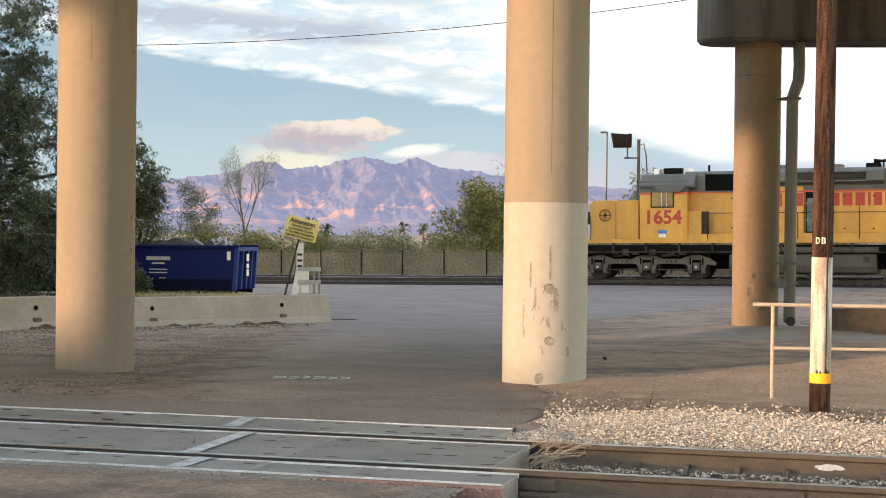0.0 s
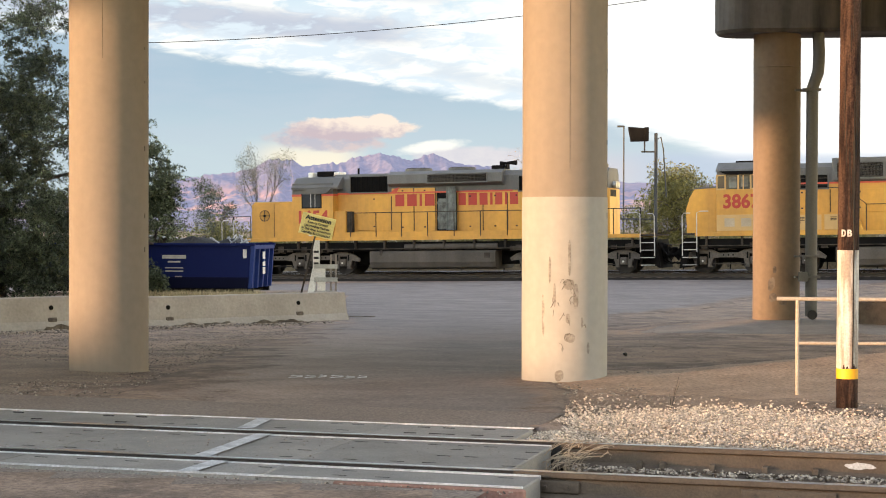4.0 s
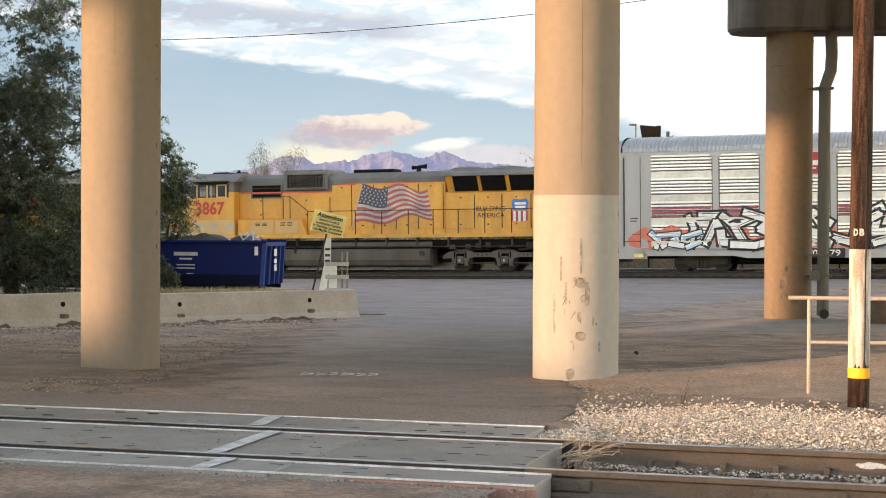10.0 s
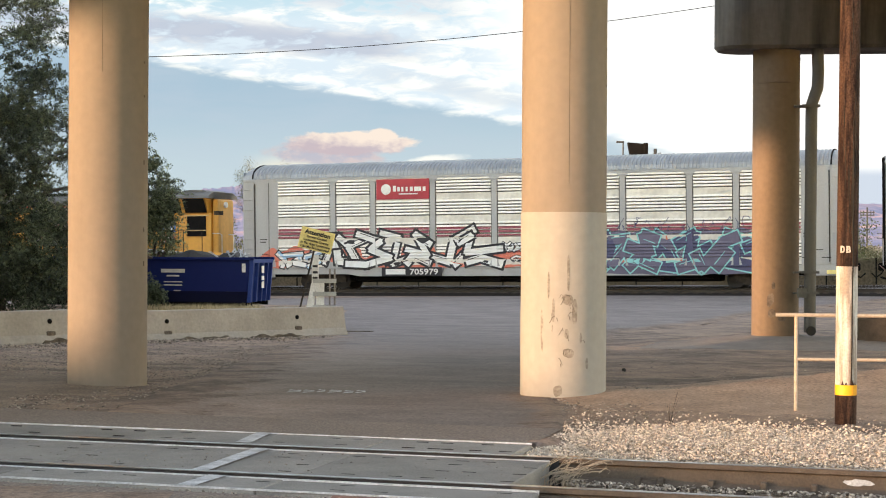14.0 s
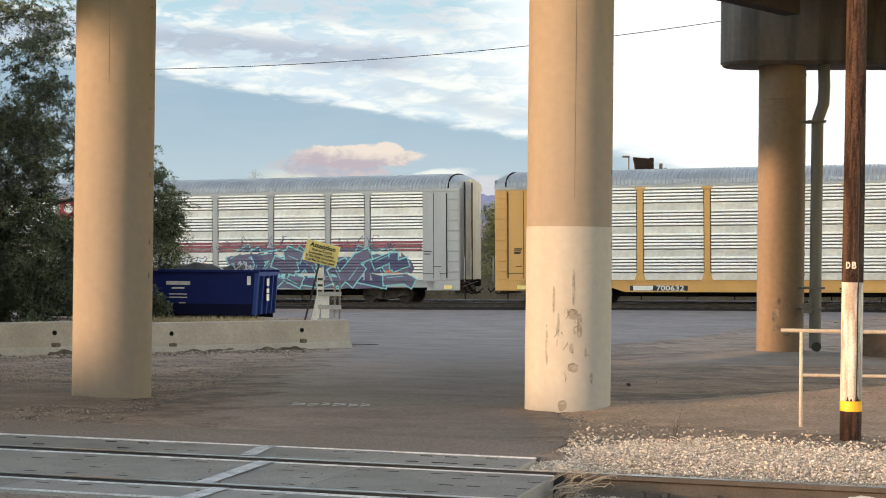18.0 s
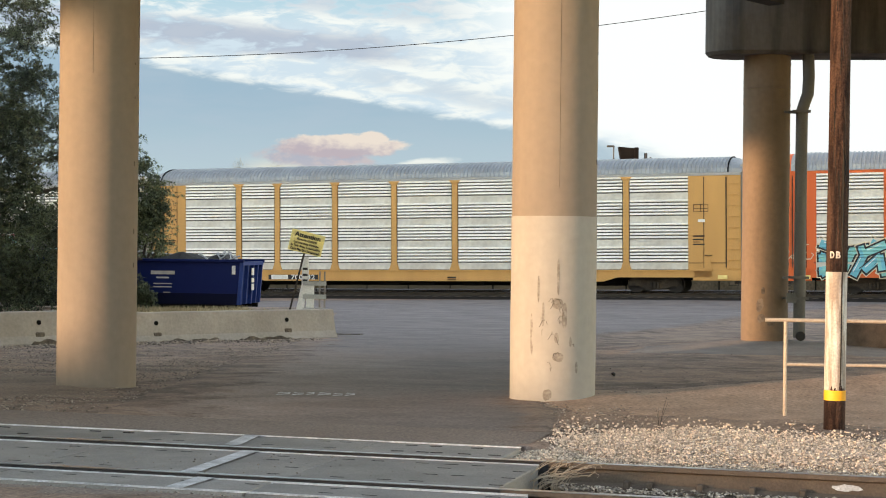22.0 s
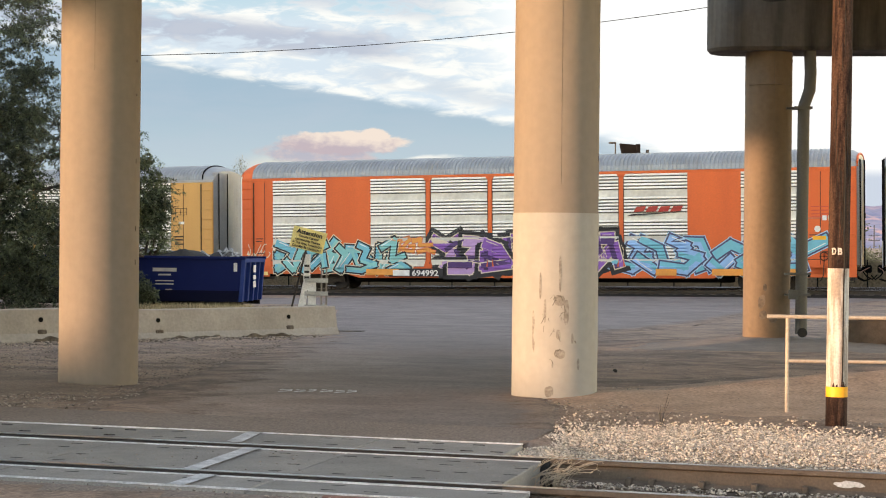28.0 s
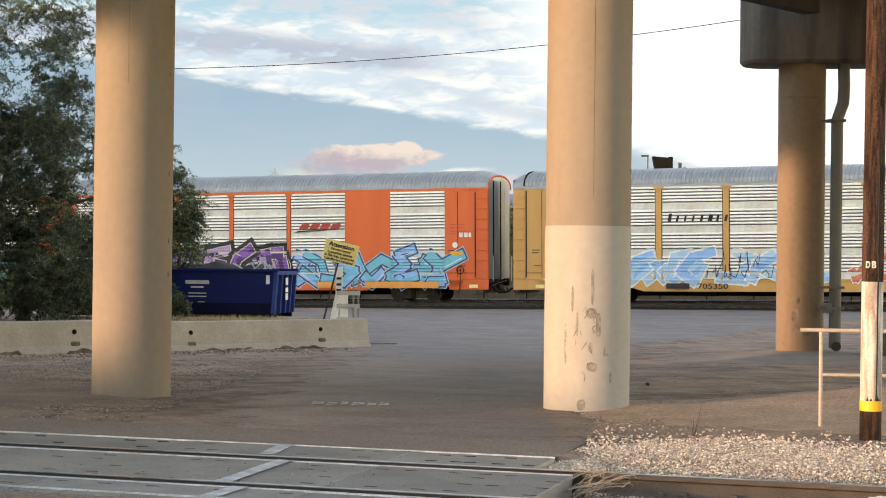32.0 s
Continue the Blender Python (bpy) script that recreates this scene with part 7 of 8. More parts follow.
    part("hood_panel_note", Shape().box(HX(24.4), HX(24.9), -0.96, -0.945, 3.18, 3.34).box(HX(23.9), HX(24.9), -0.96, -0.945, 1.8, 1.9), "white", t)
    part("walkway_coaming", Shape().box(HX(12.5), HX(25.3), -1.44, -1.38, zt, zt + 0.22), "yellow", t)
    rails_and_posts(t, [X(a) for a in (13.19, 14.45, 15.69, 16.95, 18.21, 19.45, 20.7, 21.95, 23.2, 24.4, 25.5, 26.7)], -1.48, zt, 2.80)
    rails_and_posts(t, [X(a) for a in (6.75, 7.2, 8.1)], -1.42, zt, 2.72)
    return t


def second_loco():
    c = 39.0
    t = vehicle("locomotive", c, "yellow wide-cab locomotive with a large painted flag", "locomotive")
    X = lambda a: a - c
    HX = lambda a: a - c - 0.2
    zt = 1.72
    loco_base(t, X(28.5), X(50.0), (X(34.85), X(42.1)), ((X(29.3), X(31.45), X(33.6)), (X(43.45), X(45.55), X(47.7))), zt)
    part("nose", Shape().prism([(X(28.65), 1.62), (X(30.0), 1.62), (X(30.0), 3.60), (X(28.98), 3.55), (X(28.78), 3.2), (X(28.62), 2.7)], -1.25, 1.25, "y"), "yellow", t)
    part("nose_top", Shape().prism([(X(28.95), 3.56), (X(29.9), 3.61), (X(29.9), 3.66), (X(28.98), 3.62)], -1.25, 1.25, "y"), "grey", t)
    part("cab", Shape().box(X(29.95), X(32.3), -1.50, 1.50, 1.62, 3.78, 0.03), "yellow", t)
    part("cab_upper", Shape().box(X(29.98), X(32.3), -1.49, 1.49, 3.78, 4.32, 0.03), "grey", t)
    part("cab_roof", Shape().prism([(-1.56, 4.25), (-1.5, 4.36), (-0.9, 4.66), (0.9, 4.66), (1.5, 4.36), (1.56, 4.25)], X(29.95), X(32.5), "x"), "grey", t, "dark grey weathered cab roof")
    part("roof_visor", Shape().prism([(X(30.1), 4.28), (X(32.1), 4.28), (X(31.9), 4.14), (X(30.4), 4.14)], -1.60, -1.5, "y"), "black", t)
    win = part("cab_window", Shape().box(X(29.98), X(32.02), -1.512, -1.49, 3.52, 4.14), "glass", t, "row of cab side windows")
    for a, b in ((29.96, 30.38), (31.38, 31.92)):
        f = Shape()
        f.box(X(a), X(b), -1.53, -1.505, 3.50, 3.56).box(X(a), X(b), -1.53, -1.505, 4.08, 4.14).box(X(a), X(a) + 0.07, -1.53, -1.505, 3.5, 4.14).box(X(b) - 0.07, X(b), -1.53, -1.505, 3.5, 4.14)
        part("window_frame", f, "tan", win)
    part("window_bar", Shape().box(X(30.85), X(30.92), -1.525, -1.505, 3.5, 4.1).box(X(31.08), X(31.12), -1.525, -1.505, 3.5, 4.1), "tan", win)
    part("window_light", Shape().box(X(30.5), X(30.82), -1.516, -1.512, 3.58, 4.04).box(X(31.0), X(31.3), -1.516, -1.512, 3.62, 4.04), "inner", win)
    put_text("road_number", "3867", 0.80, "red", t, X(31.0), -1.505, 2.74, width=1.55, weight=0.026)
    part("roof_details", Shape().box(X(30.6), X(31.4), -0.4, 0.4, 4.65, 4.75, 0.02).tube([(X(31.8), 0, 4.6), (X(31.8), 0, 4.85)], 0.07, 8).box(X(32.0), X(32.4), -0.7, -0.2, 4.6, 4.72), "black", t)
    low = Shape().box(X(29.97), X(32.25), -1.515, -1.50, 1.78, 2.45, 0.006)
    part("battery_cover", low, "tan", t, "faded yellow equipment cover")
    for a in (30.3, 31.0, 31.9):
        part("vent", Shape().box(X(a), X(a) + 0.42, -1.523, -1.515, 1.95, 2.3), "straw", t, "pale louvred vent")
    part("air_boxes", Shape().prism([(X(32.4), 1.72), (X(36.0), 1.72), (X(35.7), 2.45), (X(32.4), 2.45)], -1.35, -0.92, "y"), "yellow", t)
    for a in (33.1, 34.4):
        part("box_door", Shape().box(X(a), X(a) + 1.18, -1.37, -1.35, 1.78, 2.40, 0.008), "tan", t)
        s = Shape()
        for k in range(3):
            for dx in (0.25, 0.6):
                s.box(X(a) + dx, X(a) + dx + 0.25, -1.378, -1.37, 2.16 + k * 0.06, 2.19 + k * 0.06)
        part("box_louvre", s, "grime", t)
    # hood: yellow sides, grey top, red line between
    part("hood", Shape().box(HX(32.2), HX(42.9), -0.95, 0.95, 1.66, 4.08, 0.03), "yellow", t)
    part("hood_front", Shape().box(HX(32.2), HX(38.0), -0.955, 0.955, 3.74, 4.36), "grey", t)
    part("hood_top", Shape().prism([(-0.97, 4.08), (-0.97, 4.30), (-0.7, 4.56), (0.7, 4.56), (0.97, 4.30), (0.97, 4.08)], HX(32.2), HX(43.2), "x"), "grey", t)
    part("hood_line", Shape().box(HX(32.6), HX(37.6), -0.966, -0.955, 3.68, 3.75).prism([(HX(37.6), 3.68), (HX(38.6), 4.05), (HX(37.6), 4.05), (HX(38.1), 3.9)], -0.966, -0.96, "y").box(HX(38.0), HX(42.9), -0.966, -0.955, 4.05, 4.11), "stripe", t)
    part("inverter_box", Shape().box(HX(34.9), HX(37.15), -1.12, 0.9, 3.8, 4.74, 0.03), "grey", t)
    slats(t, "inverter_grille", HX(35.1), HX(36.95), 3.92, 4.52, -1.14, 6)
    slats(t, "hood_grille", HX(33.2), HX(34.7), 3.5, 4.06, -0.98, 2)
    part("exhaust_hatch", Shape().box(HX(38.2), HX(40.2), -0.5, 0.5, 4.55, 4.72, 0.03), "black", t)
    part("horn", Shape().tube([(HX(41.3), -0.3, 4.80), (HX(41.75), -0.3, 4.80)], 0.05, 8, 0.11).tube([(HX(41.3), 0.1, 4.78), (HX(40.9), 0.1, 4.78)], 0.05, 8, 0.1).box(HX(41.26), HX(41.34), -0.3, 0.1, 4.5, 4.8), "black", t)
    hood_doors(t, [HX(a) for a in (37.3, 38.3, 39.4, 40.5, 41.6, 42.8)], -0.95, 1.95, 4.0)
    hood_doors(t, [HX(a) for a in (32.5, 34.8, 37.2)], -0.95, 2.5, 3.45)
    # radiator section with its flared, arched roof
    part("radiator_body", Shape().box(HX(42.9), HX(48.7), -0.97, 0.97, 1.66, 3.6, 0.03), "yellow", t)
    part("radiator_flare", Shape().prism([(-0.97, 3.55), (-1.42, 4.34), (1.42, 4.34), (0.97, 3.55)], HX(43.05), HX(48.6), "x"), "yellow", t)
    rf = []
    for k in range(25):
        a = mix(42.85, 48.85, k / 24)
        rf.append((HX(a), 4.56 + 0.16 * abs(math.sin((a - 43.0) / 1.95 * math.pi)) ** 0.6 * (1 if 43.2 < a < 48.6 else 0)))
    s = Shape().prism([(HX(48.85), 4.32), (HX(42.85), 4.32)] + rf, -1.0, 1.0, "y")
    s.prism([(-1.50, 4.30), (-1.46, 4.42), (-1.0, 4.60), (1.0, 4.60), (1.46, 4.42), (1.50, 4.30)], HX(42.85), HX(48.85), "x")
    part("radiator_roof", s, "grey", t, "grey humped radiator roof")
    for a in (43.4, 44.72, 46.06, 47.4):
        s = Shape()
        x0, x1 = HX(a), HX(a + 1.14)
        s.add([(x0, -1.06, 3.62), (x1, -1.06, 3.62), (x1, -1.43, 4.28), (x0, -1.43, 4.28)], [(0, 1, 2, 3)])
        s.add([(x0, -1.03, 3.62), (x1, -1.03, 3.62), (x1, -1.40, 4.28), (x0, -1.40, 4.28)], [(3, 2, 1, 0)])
        part("radiator_screen", s, "black", t, "black radiator screen")
    part("low_screen", Shape().box(HX(47.45), HX(48.45), -1.02, -0.97, 2.50, 3.48), "black", t, "black air intake")
    part("screen_sill", Shape().box(HX(47.3), HX(48.6), -1.04, -0.97, 3.46, 3.52), "tan", t)
    part("screen_bar", Shape().box(HX(47.4), HX(48.5), -1.04, -0.97, 2.76, 2.80), "tan", t)
    put_text("slogan", "BUILDING\nAMERICA", 0.30, "grime", t, HX(45.08), -0.998, 2.72, width=1.36)
    sh = part("shield", Shape().plate([(HX(46.05), 3.10), (HX(46.15), 3.26), (HX(46.45), 3.20), (HX(46.75), 3.26), (HX(46.86), 3.10), (HX(46.8), 2.72), (HX(46.1), 2.72)], -1.000), "shield_blue", t, "blue and striped shield emblem")
    for k in range(7):
        x0 = HX(46.02) + k * 0.114
        part("shield_stripe", Shape().plate([(x0, 2.70), (x0 + 0.114, 2.70), (x0 + 0.114, 2.22 + 0.05 * abs(k - 2.5) / 3), (x0, 2.22 + 0.05 * abs(k - 3.5) / 3)], -1.000), "flag_red" if k % 2 == 0 else "white", sh)
    part("shield_bars", Shape().box(HX(46.2), HX(46.72), -1.012, -1.006, 2.98, 3.08).box(HX(46.22), HX(46.7), -1.012, -1.006, 2.82, 2.92), "white", sh)
    hood_doors(t, [HX(a) for a in (43.0, 44.3, 45.6, 46.95)], -0.97, 1.95, 3.45)
    part("hood_end", Shape().box(HX(48.7), HX(49.0), -0.8, 0.8, 1.66, 4.25, 0.05), "yellow", t)
    part("end_number", Shape().box(HX(48.78), HX(49.02), -0.805, -0.3, 3.5, 3.7), "grime", t)
    part("headlight", Shape().tube([(HX(49.0), -0.1, 4.0), (HX(49.1), -0.1, 4.0)], 0.14, 12), "white", t)
    # the flag, in waving strips
    fl = part("flag", Shape().tube([(HX(38.28), -0.985, 1.95), (HX(38.85), -0.985, 4.0)], 0.02, 6), "flag_white", t, "large painted waving flag with stars and stripes")
    n = 13
    for k in range(n):
        s = Shape()
        cols = 26
        for i in range(cols):
            def at(u, v):
                left = Vector((mix(38.42, 38.86, v), mix(2.18, 3.98, v)))
                right = Vector((mix(42.30, 42.05, v), mix(2.50, 3.80, v)))
                p = left.lerp(right, u)
                return HX(p.x), p.y + 0.21 * math.sin(u * 10.0 + 0.9 + v * 1.3) * (0.5 + u * 0.4)
            u0, u1 = i / cols, (i + 1) / cols
            v0, v1 = 1 - (k + 1) / n, 1 - k / n
            s.plate([at(u0, v0), at(u1, v0), at(u1, v1), at(u0, v1)], -0.975)
        part("stripe", s, "flag_red" if k % 2 == 0 else "flag_white", fl)
    def on_flag(u, v):
        left = Vector((mix(38.42, 38.86, v), mix(2.18, 3.98, v)))
        right = Vector((mix(42.30, 42.05, v), mix(2.50, 3.80, v)))
        p = left.lerp(right, u)
        return HX(p.x), -0.984, p.y + 0.21 * math.sin(u * 10.0 + 0.9 + v * 1.3) * (0.5 + u * 0.4)
    s = Shape().add([on_flag(i / 12 * 0.40, mix(0.46, 1.0, j / 4)) for j in range(5) for i in range(13)],
                    [(j * 13 + i, j * 13 + i + 1, j * 13 + i + 14, j * 13 + i + 13) for j in range(4) for i in range(12)])
    part("canton", s, "flag_blue", fl)
    s = Shape()
    for r in range(6):
        for q in range(7):
            u, v = (q + 0.5 + (0.25 if r % 2 else -0.1)) / 7 * 0.39, 0.50 + (r + 0.4) / 6 * 0.48
            left = Vector((mix(38.42, 38.86, v), mix(2.18, 3.98, v)))
            right = Vector((mix(42.30, 42.05, v), mix(2.50, 3.80, v)))
            p = left.lerp(right, u)
            x, z = HX(p.x), p.y + 0.21 * math.sin(u * 10.0 + 0.9 + v * 1.3) * (0.5 + u * 0.4)
            pts = [(x + (0.055 if i % 2 == 0 else 0.022) * math.sin(i * math.pi / 5), z + (0.055 if i % 2 == 0 else 0.022) * math.cos(i * math.pi / 5)) for i in range(10)]
            s.plate(pts[::-1], -0.991)
    part("stars", s, "flag_white", fl)
    rails_and_posts(t, [X(a) for a in (33.8, 35.2)], -1.48, 2.45, 3.5)
    part("handrail_slope", Shape().tube([(X(35.2), -1.48, 3.5), (X(36.1), -1.48, 2.82)], 0.02, 6), "grime", t)
    rails_and_posts(t, [X(a) for a in (36.1, 37.3, 38.5, 39.8, 41.1, 42.3, 43.5, 44.75, 46.0, 47.3, 48.3)], -1.48, zt, 2.80)
    return t


# ---- auto racks ----
PANELS = {}


def rib_panel(t, x0, x1, y, z0=1.02, z1=4.98):
    """A corrugated side panel: a dark backing that carries four bands of ribs with plain strips between."""
    w = round(x1 - x0, 2)
    hgt = (z1 - z0) / 4
    p = hgt * 0.70 / 5
    if w not in PANELS:
        rib = Shape().prism([(0.02, p * 0.27), (-0.045, p * 0.44), (-0.030, p * 0.98), (0.02, p * 1.0)], 0.0, w, "x").mesh("rib", "rack_panel")
        strip = Shape().box(0, w, -0.012, 0.02, 0, hgt * 0.30).mesh("strip", "rack_flat")
        back = Shape().box(0.01, w - 0.01, 0.012, 0.02, z0, z1).mesh("side_panel", "rack_gap")
        PANELS[w] = rib, strip, back
    rib, strip, back = PANELS[w]
    panel = part("side_panel", back, None, t)
    panel.location = (x0, y, 0)
    for b in range(4):
        part("strip", strip, None, panel).location = (0, 0, z0 + b * hgt)
        for i in range(5):
            part("rib", rib, None, panel).location = (0, 0, z0 + b * hgt + hgt * 0.30 + i * p)


def rack(name, a, label, frame_mat, layout, solids=(), L=27.46, rise=0.70, group="auto rack cars"):
    """A covered auto rack. a: left end; layout: panels (start, end) in metres from it; solids: plain painted plates."""
    t = vehicle(name, a, label, "auto rack", group)
    F, Y = frame_mat, -1.52
    # main parts
    part("centre_sill", Shape().box(0.9, L - 0.9, -0.35, 0.35, 0.55, 0.95), "black", t)
    part("deck", Shape().box(0.3, L - 0.3, -1.45, 1.45, 0.92, 1.0), "grime", t)
    low = 0.58 if F == "rack_grey" else 0.50
    outline = [(1.2, 0.98), (1.2, 0.68), (5.3, 0.68), (5.9, low), (L - 5.9, low), (L - 5.3, 0.68), (L - 1.2, 0.68), (L - 1.2, 0.98)]
    part("side_sill", Shape().prism(outline[::-1], Y, Y + 0.06, "y"), F, t)
    part("far_sill", Shape().box(1.2, L - 1.2, 1.46, 1.52, 0.5, 0.98), F, t)
    part("sill_flange", Shape().box(1.2, L - 1.2, Y - 0.05, Y + 0.02, 0.95, 1.0), F, t)
    part("far_wall", Shape().box(0.3, L - 0.3, 1.44, 1.5, 1.0, 5.05), "rack_flat", t)
    part("inner_wall", Shape().box(0.3, L - 0.3, Y + 0.09, Y + 0.12, 1.0, 5.05), "rack_gap", t)
    part("eave_beam", Shape().box(0.0, L, Y - 0.02, Y + 0.1, 4.98, 5.10, 0.01), F if F != "rack_yellow" else "rack_grey", t)
    # arched roof with fine cross ribs
    arch = [(math.cos(q) * 1.55, 5.10 + rise * math.sin(q) ** 0.85) for q in np.linspace(math.pi, 0, 15)]
    s = Shape().prism([(y, z) for y, z in arch][::-1], 0.55, L - 0.55, "x")
    part("roof", s, "rack_roof", t, "galvanised arched roof")
    s = Shape()
    nr = 150
    for i in range(nr):
        x = mix(0.6, L - 0.6, (i + 0.5) / nr)
        for (y0, z0), (y1, z1) in zip(arch[:8], arch[1:9]):
            s.add([(x - 0.045, y0, z0 + 0.002), (x - 0.018, y0 - 0.02, z0 + 0.045), (x + 0.018, y0 - 0.02, z0 + 0.045), (x + 0.045, y0, z0 + 0.002),
                   (x - 0.045, y1, z1 + 0.002), (x - 0.018, y1 - 0.01, z1 + 0.045), (x + 0.018, y1 - 0.01, z1 + 0.045), (x + 0.045, y1, z1 + 0.002)],
                  [(0, 1, 5, 4), (1, 2, 6, 5), (2, 3, 7, 6)])
    part("roof_ribs", s, "rack_roof", t)
    # rounded roof ends
    for x0, d in ((0.55, -1), (L - 0.55, 1)):
        vs, fs = [], []
        for i in range(7):
            q = i / 6
            for y, z in arch:
                drop = 1 - math.sqrt(max(0, 1 - q * q * 0.55))
                vs.append((x0 + d * q * 0.60, y * (1 - 0.05 * q * q), 5.10 + (z - 5.10) * (1 - drop)))
        k = len(arch)
        fs = [(i * k + j, i * k + j + 1, (i + 1) * k + j + 1, (i + 1) * k + j) for i in range(6) for j in range(k - 1)] + [tuple(range(6 * k, 7 * k))]
        part("roof_end", mesh_from("roof_end", vs, fs, F if F == "rack_orange" and d < 0 else "rack_roof"), None, t)
        if F != "rack_orange":
            part("roof_seam", Shape().tube([(x0 + d * 0.03, y * 1.01, z + 0.02) for y, z in arch], 0.035, 6), "black", t, "black seal at the roof's end")
        elif d > 0:
            part("roof_edge", Shape().tube([(x0 + d * 0.58, y * 0.97, 5.12 + (z - 5.10) * 0.72) for y, z in arch], 0.05, 6), F, t, "orange edge of the roof's end")
        # radial end doors
        e = Shape()
        for i in range(12):
            y0, y1 = mix(-1.48, 1.48, i / 12), mix(-1.48, 1.48, (i + 1) / 12)
            b0 = 0.22 * (1 - (y0 / 1.6) ** 2)
            b1 = 0.22 * (1 - (y1 / 1.6) ** 2)
            xb = 0.05 if d < 0 else L - 0.05
            e.add([(xb + d * b0, y0, 1.05), (xb + d * b1, y1, 1.05), (xb + d * (b1 + 0.008 * (i % 2)), y1, 5.45), (xb + d * (b0 + 0.008 * (i % 2)), y0, 5.45)], [(0, 1, 2, 3)])
        part("end_door", e, "rack_roof", t, "ribbed steel end door")
        xb = 0.05 if d < 0 else L - 0.05
        part("end_door_bar", Shape().tube([(xb + d * 0.27, -0.45, 1.0), (xb + d * 0.27, -0.45, 5.4)], 0.03, 6).tube([(xb + d * 0.16, -1.1, 1.0), (xb + d * 0.16, -1.1, 5.4)], 0.03, 6), "black", t)
    # end bulkheads with ladders
    for x0, x1, d in ((0.0, layout[0][0], -1), (layout[-1][1], L, 1)):
        part("corner_panel", Shape().box(x0, x1, Y, Y + 0.08, 1.0, 4.98, 0.01), F, t)
        xa, xb = (x0, x0 + 0.58) if d < 0 else (x1 - 0.58, x1)
        part("ladder_bay", Shape().box(xa + 0.02, xb - 0.02, Y - 0.03, Y, 1.05, 4.95, 0.008), F, t)
        for z in np.arange(1.4, 4.9, 0.46):
            part("rung", Shape().tube([(xa + 0.06, Y - 0.03, z), (xa + 0.06, Y - 0.09, z), (xb - 0.06, Y - 0.09, z), (xb - 0.06, Y - 0.03, z)], 0.016, 5), F, t)
        xg = xb + 0.03 if d < 0 else xa - 0.03
        part("bay_seam", Shape().box(xg - 0.02, xg + 0.02, Y - 0.035, Y + 0.01, 1.1, 4.9), "grime", t)
        xm = x0 + (x1 - x0) * (0.74 if d < 0 else 0.30)
        part("panel_seam", Shape().box(xm - 0.012, xm + 0.012, Y - 0.012, Y + 0.01, 1.08, 4.92), "grime", t)
        part("seam_bar", Shape().box(x0 + 0.02, x1 - 0.02, Y - 0.012, Y + 0.01, 1.28, 1.31), "grime", t)
        part("gusset", Shape().prism([(xm + 0.02, 1.02), (xm + 0.36, 1.02), (xm + 0.28, 1.42), (xm + 0.02, 1.42)], Y - 0.03, Y, "y"), F, t)
        part("stencil", Shape().box(xm - 0.45, xm - 0.10, Y - 0.01, Y + 0.002, 2.28, 2.32), "grime", t)
        part("stencil", Shape().box(xm - 0.45, xm - 0.16, Y - 0.01, Y + 0.002, 2.16, 2.20), "grime", t)
        part("grab_iron", Shape().tube([(xm + 0.06 * d, Y, 1.62), (xm + 0.06 * d, Y - 0.07, 1.62), (xm + 0.34 * d, Y - 0.07, 1.62), (xm + 0.34 * d, Y, 1.62)], 0.014, 5), "grime", t)
        part("end_post", Shape().tube([((x0 if d < 0 else x1) + 0.16 * d, -1.30, 0.95), ((x0 if d < 0 else x1) + 0.16 * d, -1.30, 2.05)], 0.025, 6), "rack_end", t)
        part("air_hose", Shape().tube([((x0 if d < 0 else x1) + 0.12 * d, -0.75, 0.85), ((x0 if d < 0 else x1) + 0.30 * d, -0.72, 0.60), ((x0 if d < 0 else x1) + 0.52 * d, -0.55, 0.45), ((x0 if d < 0 else x1) + 0.70 * d, -0.4, 0.62)], 0.028, 6), "black", t, "black rubber air hose")
        part("uncoupling_rod", Shape().tube([((x0 if d < 0 else x1) + 0.10 * d, -1.35, 0.72), ((x0 if d < 0 else x1) + 0.18 * d, -0.8, 0.82), ((x0 if d < 0 else x1) + 0.40 * d, -0.2, 0.95)], 0.018, 5), "rust", t)
        part("end_sill", Shape().box(x0 if d < 0 else x0 + 0.2, x1 if d > 0 else x1 - 0.2, Y, Y + 0.1, 0.55, 1.0, 0.01), F, t)
        part("yellow_placard", Shape().box((x0 + x1) / 2 + 0.15, (x0 + x1) / 2 + 0.55, Y - 0.055, Y - 0.03, 0.62, 0.78), "sign", t)
    # panels, posts, plates
    for x0, x1 in layout:
        rib_panel(t, x0, x1, Y + 0.03)
    for (x0, x1), (x2, x3) in zip(layout, layout[1:]):
        if x2 - x1 < 0.6:
            m = (x1 + x2) / 2
            w = (x2 - x1) / 2 * 0.75
            s = Shape().box(m - w, m + w, Y - 0.03, Y + 0.06, 1.3, 4.9, 0.01)
            s.prism([(m - w, 1.35), (m - w * 2.0, 0.98), (m + w * 2.0, 0.98), (m + w, 1.35)], Y - 0.03, Y + 0.06, "y")
            s.prism([(m - w, 4.82), (m + w, 4.82), (m + w * 2.2, 4.99), (m - w * 2.2, 4.99)], Y - 0.03, Y + 0.06, "y")
            part("side_post", s, F, t)
    for x0, x1 in solids:
        part("side_plate", Shape().box(x0, x1, Y - 0.02, Y + 0.05, 1.0, 4.98, 0.01), F, t, "plain painted side plate")
